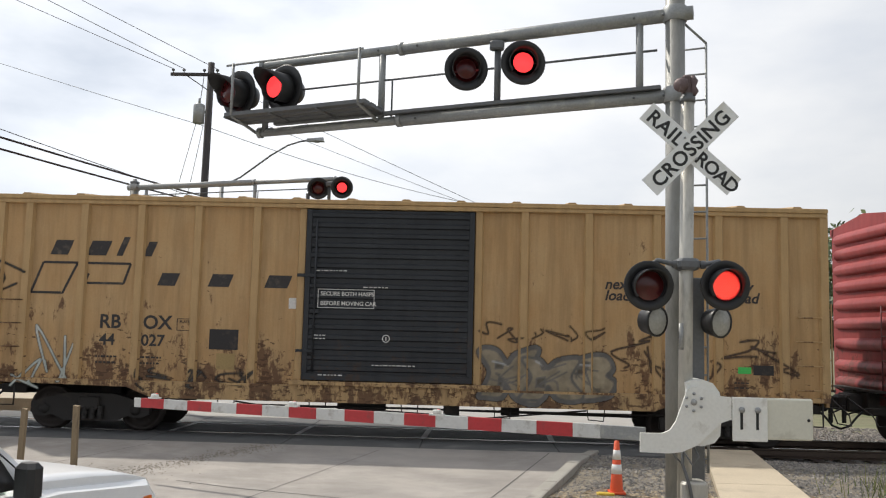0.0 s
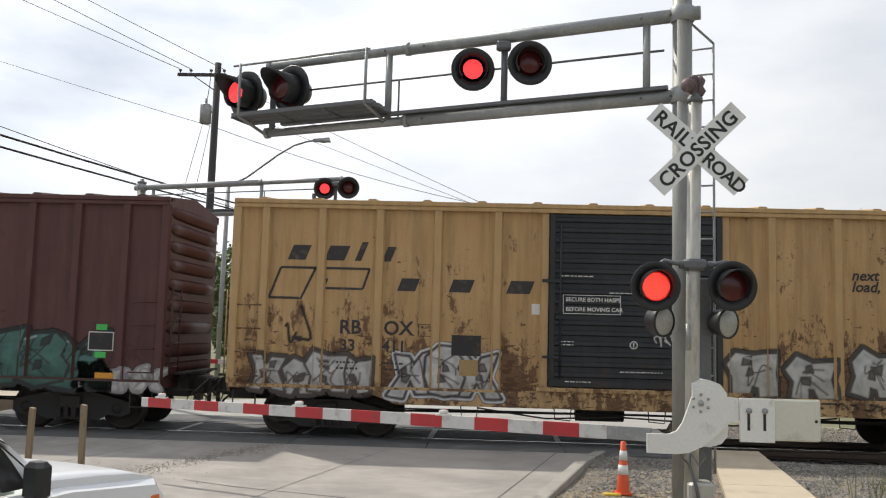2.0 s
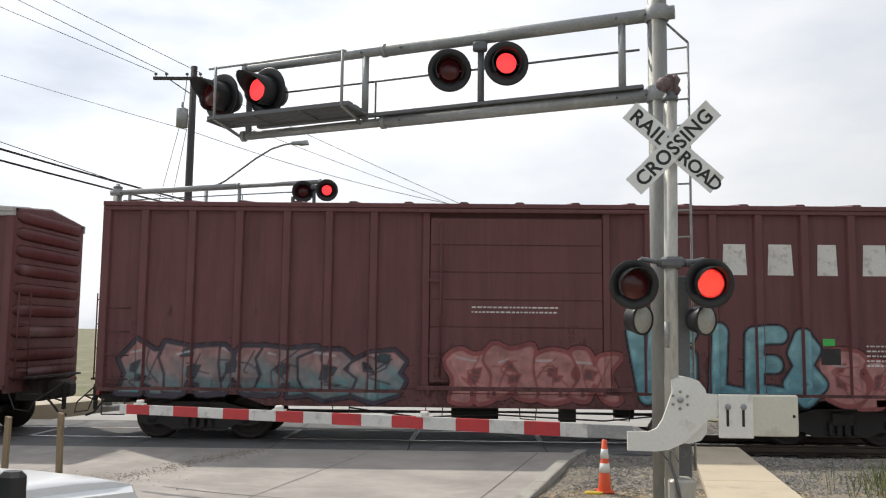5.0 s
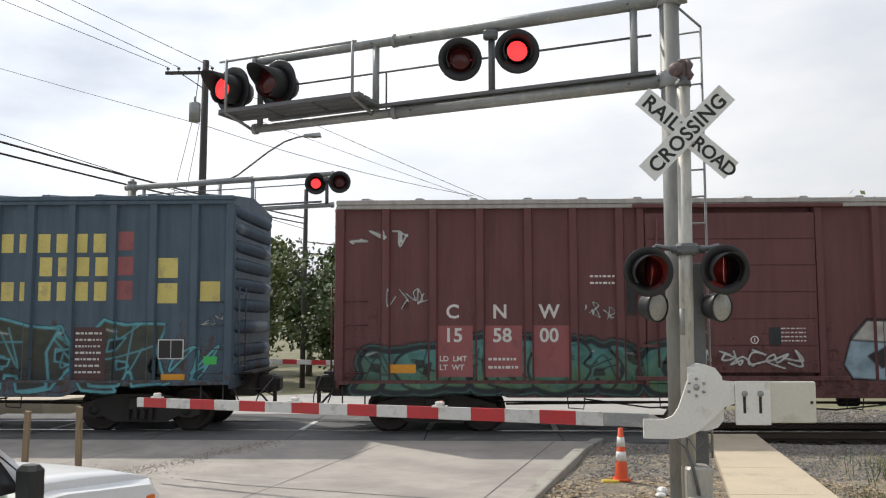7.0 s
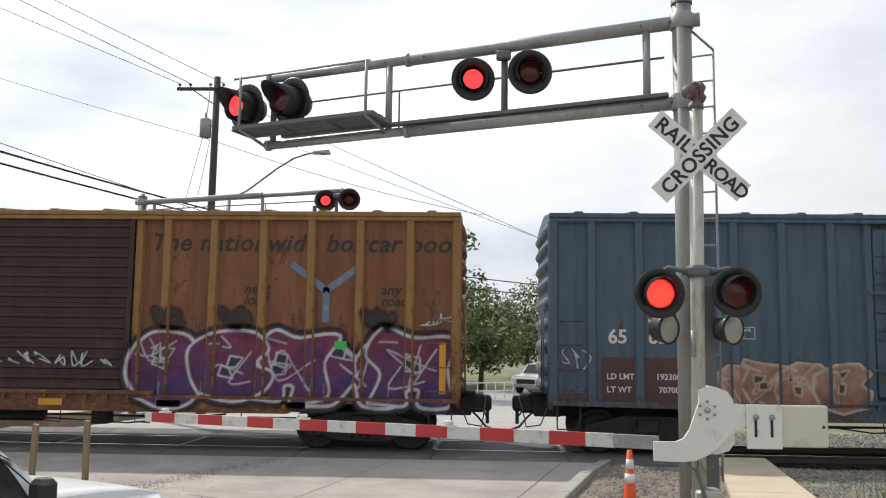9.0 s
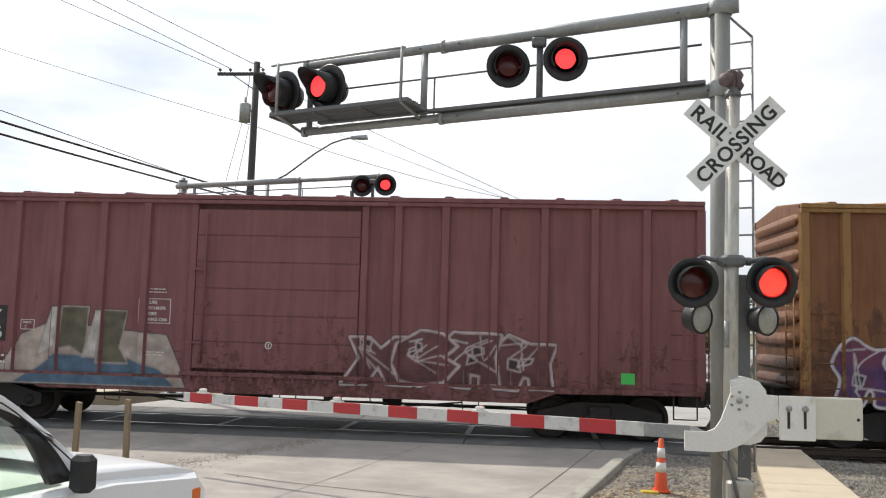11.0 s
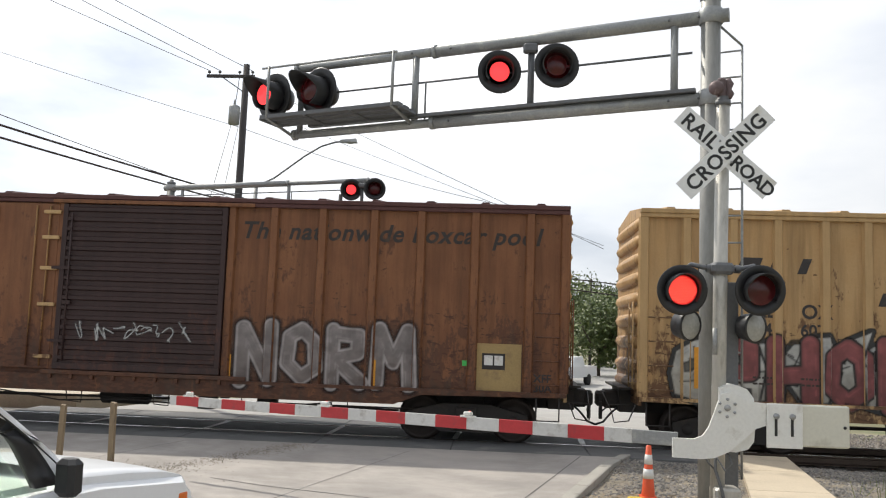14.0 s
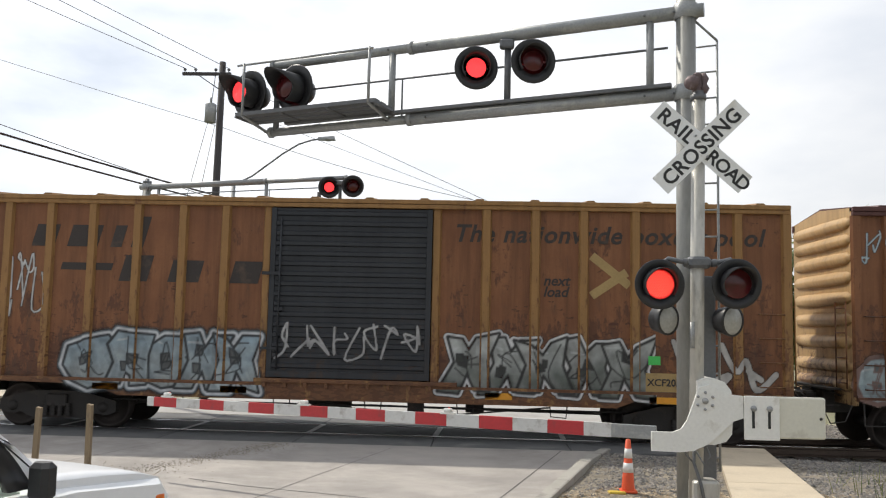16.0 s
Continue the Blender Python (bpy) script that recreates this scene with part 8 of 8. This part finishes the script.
scatter("gravel", "grey gravel on the verge near the rails", STONE, 7000, on_verge(0.22, 6.0, -4.6, -0.9), 0.035, 5)
scatter("gravel", "sparse grey gravel on the lower verge", STONE, 1500, on_verge(0.22, 5.0, -8.5, -4.6), 0.028, 6)
scatter("leaf_litter", "dry straw and leaf litter on the verge", LEAFLITTER, 9500, on_verge(0.22, 5.5, -8.5, -4.3), 0.036, 7, 0.12)
scatter("ballast", "pale ballast stones along the track", STONE, 9000, lambda r: (lambda x, y: (x, y, -0.31 + 0.1 * min(1, (y + 2.6) / 1.6) if y < -1 else -0.222))(r.uniform(4.2, 15), r.uniform(-1.9, 5.6)), 0.05, 8)
scatter("ballast", "sunlit ballast stones beyond the rails", STONE, 7000, lambda r: (lambda x, y: (x, y, -0.235 - 0.03 * (y - 3.6)))(r.uniform(4.5, 20), r.uniform(3.6, 8.5)), 0.06, 18)
scatter("gravel", "line of loose grit on the street edge", GRIT, 900, lambda r: (lambda k: (-3.5 + 1.35 * k + r.gauss(0, 0.16), -4.1 + 3.4 * k + r.gauss(0, 0.12), 0.001))(r.random() ** 0.8), 0.016, 9)
scatter("grit", "grit and dust by the roadside posts", GRIT, 500, lambda r: (r.gauss(-4.2, 0.7), r.gauss(-4.0, 0.3), 0.001), 0.016, 10)


def tuft(name, label, m, count, place, h, seed):
    rng = random.Random(seed)
    q = Mesh()
    for i in range(count):
        x, y, z = place(rng)
        k = h * rng.uniform(0.5, 1.2)
        a = rng.uniform(0, 6.3)
        d = Vector((math.cos(a), math.sin(a), 0)) * 0.008
        lean = Vector((rng.gauss(0, 0.25), rng.gauss(0, 0.25), 1)) * k
        o = Vector((x, y, z - 0.02))
        q.face([o - d, o + d, o + lean])
    return tagged(q.make(name, m), label, "grass", kind="stuff")


tuft("grass", "tall grass tufts at the foot of the ballast", GRASS, 900, lambda r: (r.gauss(7.6, 0.5), r.gauss(-4.4, 0.5), 0.0), 0.45, 11)
tuft("grass", "weeds on the verge beside the sidewalk", GRASS, 500, lambda r: (r.gauss(6.1, 0.35), r.gauss(-6.0, 0.4), 0.03), 0.16, 12)
tuft("grass", "grassy bank beyond the track", GRASS, 9000, lambda r: (lambda y: (r.uniform(-26, -11.5), y, ground_z(y)))(r.uniform(9.5, 17)), 0.5, 13)

q = Mesh()
q.box(3.5, 3.62, -5.62, -5.5, 0.06, 0.16, bevel=0.03)
q.box(3.46, 3.58, -5.7, -5.62, 0.06, 0.11, bevel=0.02)
tagged(q.make("litter", CONE_WHITE), "crumpled white plastic litter on the verge", "litter")
q = Mesh()
q.box(2.98, 3.2, -4.78, -4.66, 0.05, 0.085, bevel=0.01)
tagged(q.make("plastic_scrap", material("yellow plastic", (0.6, 0.42, 0.05), 0.5)), "flat yellow plastic scrap beside the cone", "litter")

# beyond the track
q = Mesh()
SAND = material("pale sandy sidewalk", (0.46, 0.40, 0.31), 0.9, spots=(0.38, 0.33, 0.25), spot_scale=0.8, grain=30, bump=0.3)
q.hull([(-24, 4.4, -0.4), (-9.6, 5.6, -0.4), (-7.9, 9.0, -0.4), (-24, 9.0, -0.4)], [(-24, 4.4, 0.10), (-9.6, 5.6, 0.10), (-7.9, 9.0, 0.10), (-24, 9.0, 0.10)])
tagged(q.make("pavement_beyond", SAND), "pale sandy pavement corner beyond the track", "pavement", kind="structure")
fg = thing("crossing_gate", "lowered red and white gate arm beyond the track", "crossing gate")
q = Mesh()
q.box(-8.35, -7.95, 7.5, 7.9, -0.2, 1.5, bevel=0.04)
q.make("mechanism", GATE_WHITE, fg)
A0, A1 = Vector((-8.0, 7.6, 1.1)), Vector((-1.2, 5.5, 1.05))
n = 17
for i in range(n):
    a, b_ = A0.lerp(A1, i / n), A0.lerp(A1, (i + 1) / n)
    q = Mesh()
    o = Vector((0, 0.02, 0))
    u = Vector((0, 0, 0.06))
    q.hull([a - o - u, a + o - u, a + o + u, a - o + u], [b_ - o - u, b_ + o - u, b_ + o + u, b_ - o + u])
    q.make("stripe", GATE_RED if i % 2 else GATE_GREY, fg)
far_pole = thing("utility_pole", "slender timber pole beyond the street", "utility pole")
q = Mesh()
q.tube((-7.9, 30, -1.5), (-7.8, 30, 9.4), 0.15, 0.11, n=10)
q.make("shaft", POLE_WOOD, far_pole)
for x, y, h in ((9.2, 60, 8.5), (14.5, 64, 8.0), (-2.0, 70, 8)):
    pl_ = thing("utility_pole", "distant timber pole with a short crossarm", "utility pole")
    q = Mesh()
    q.tube((x, y, -1.5), (x, y, h - 1.4), 0.14, 0.1, n=8)
    q.make("shaft", POLE_WOOD, pl_)
    q = Mesh()
    q.box(x - 1.0, x + 1.0, y - 0.06, y + 0.06, h - 2.1, h - 1.95)
    q.make("crossarm", POLE_WOOD, pl_)
rl = thing("guard_railing", "low white metal railing along the street beyond", "railing")
for i in range(14):
    q = Mesh()
    q.tube((-3.2 + 0.5 * i, 30 + 0.2 * i, -1.4), (-3.2 + 0.5 * i, 30 + 0.2 * i, -0.2), 0.03, n=6)
    q.make("post", SIGN_WHITE, rl)
for z in (-0.25, -0.7):
    q = Mesh()
    q.tube((-3.2, 30, z), (3.3, 32.6, z), 0.035, n=6)
    q.make("rail", SIGN_WHITE, rl)


# ---------------------------------------------------------------- what moves
FLASH = {"middle": (10.4, 17.94, (0, 89, 178, 180)), "end": (14, 17.84, (0, 89, 178, 180)), "mast": (13, 17.85, (0, 88, 92, 180))}   # first change and step in thirtieths of a second, turn of the lens


def motions():
    for car, left in cars:
        walk(car, [(t, pose(left + SPEED * t, 0, 0)) for t in (0.0, 4.0, 8.0, 12.0, 16.0)])
    turn = math.degrees(SPEED / 0.42)
    for w, dx in wheels:
        walk(w, [(i / 30, pose(dx, TRACK_Y, 0.42, 0, (turn * i / 30) % 360 - 180, 0)) for i in range(481)])
    for lens, first, group, fore in flashers:
        start, step, turns = FLASH[group]
        a = 0.0 if first else 180.0
        rows = [(0.0, pose(0, -fore, 0, 0, 0, a))]
        for k in range(27):
            n = round(start + k * step)
            way = (0, 65, 91, 180) if group == "mast" and a % 360 else turns      # the lit face stays hidden until late
            rows += [((n + i) / 30, pose(0, -fore, 0, 0, 0, a + da)) for i, da in enumerate(way)]
            a += 180
        rows.append((16.2, rows[-1][1]))
        walk(lens, rows)


motions()
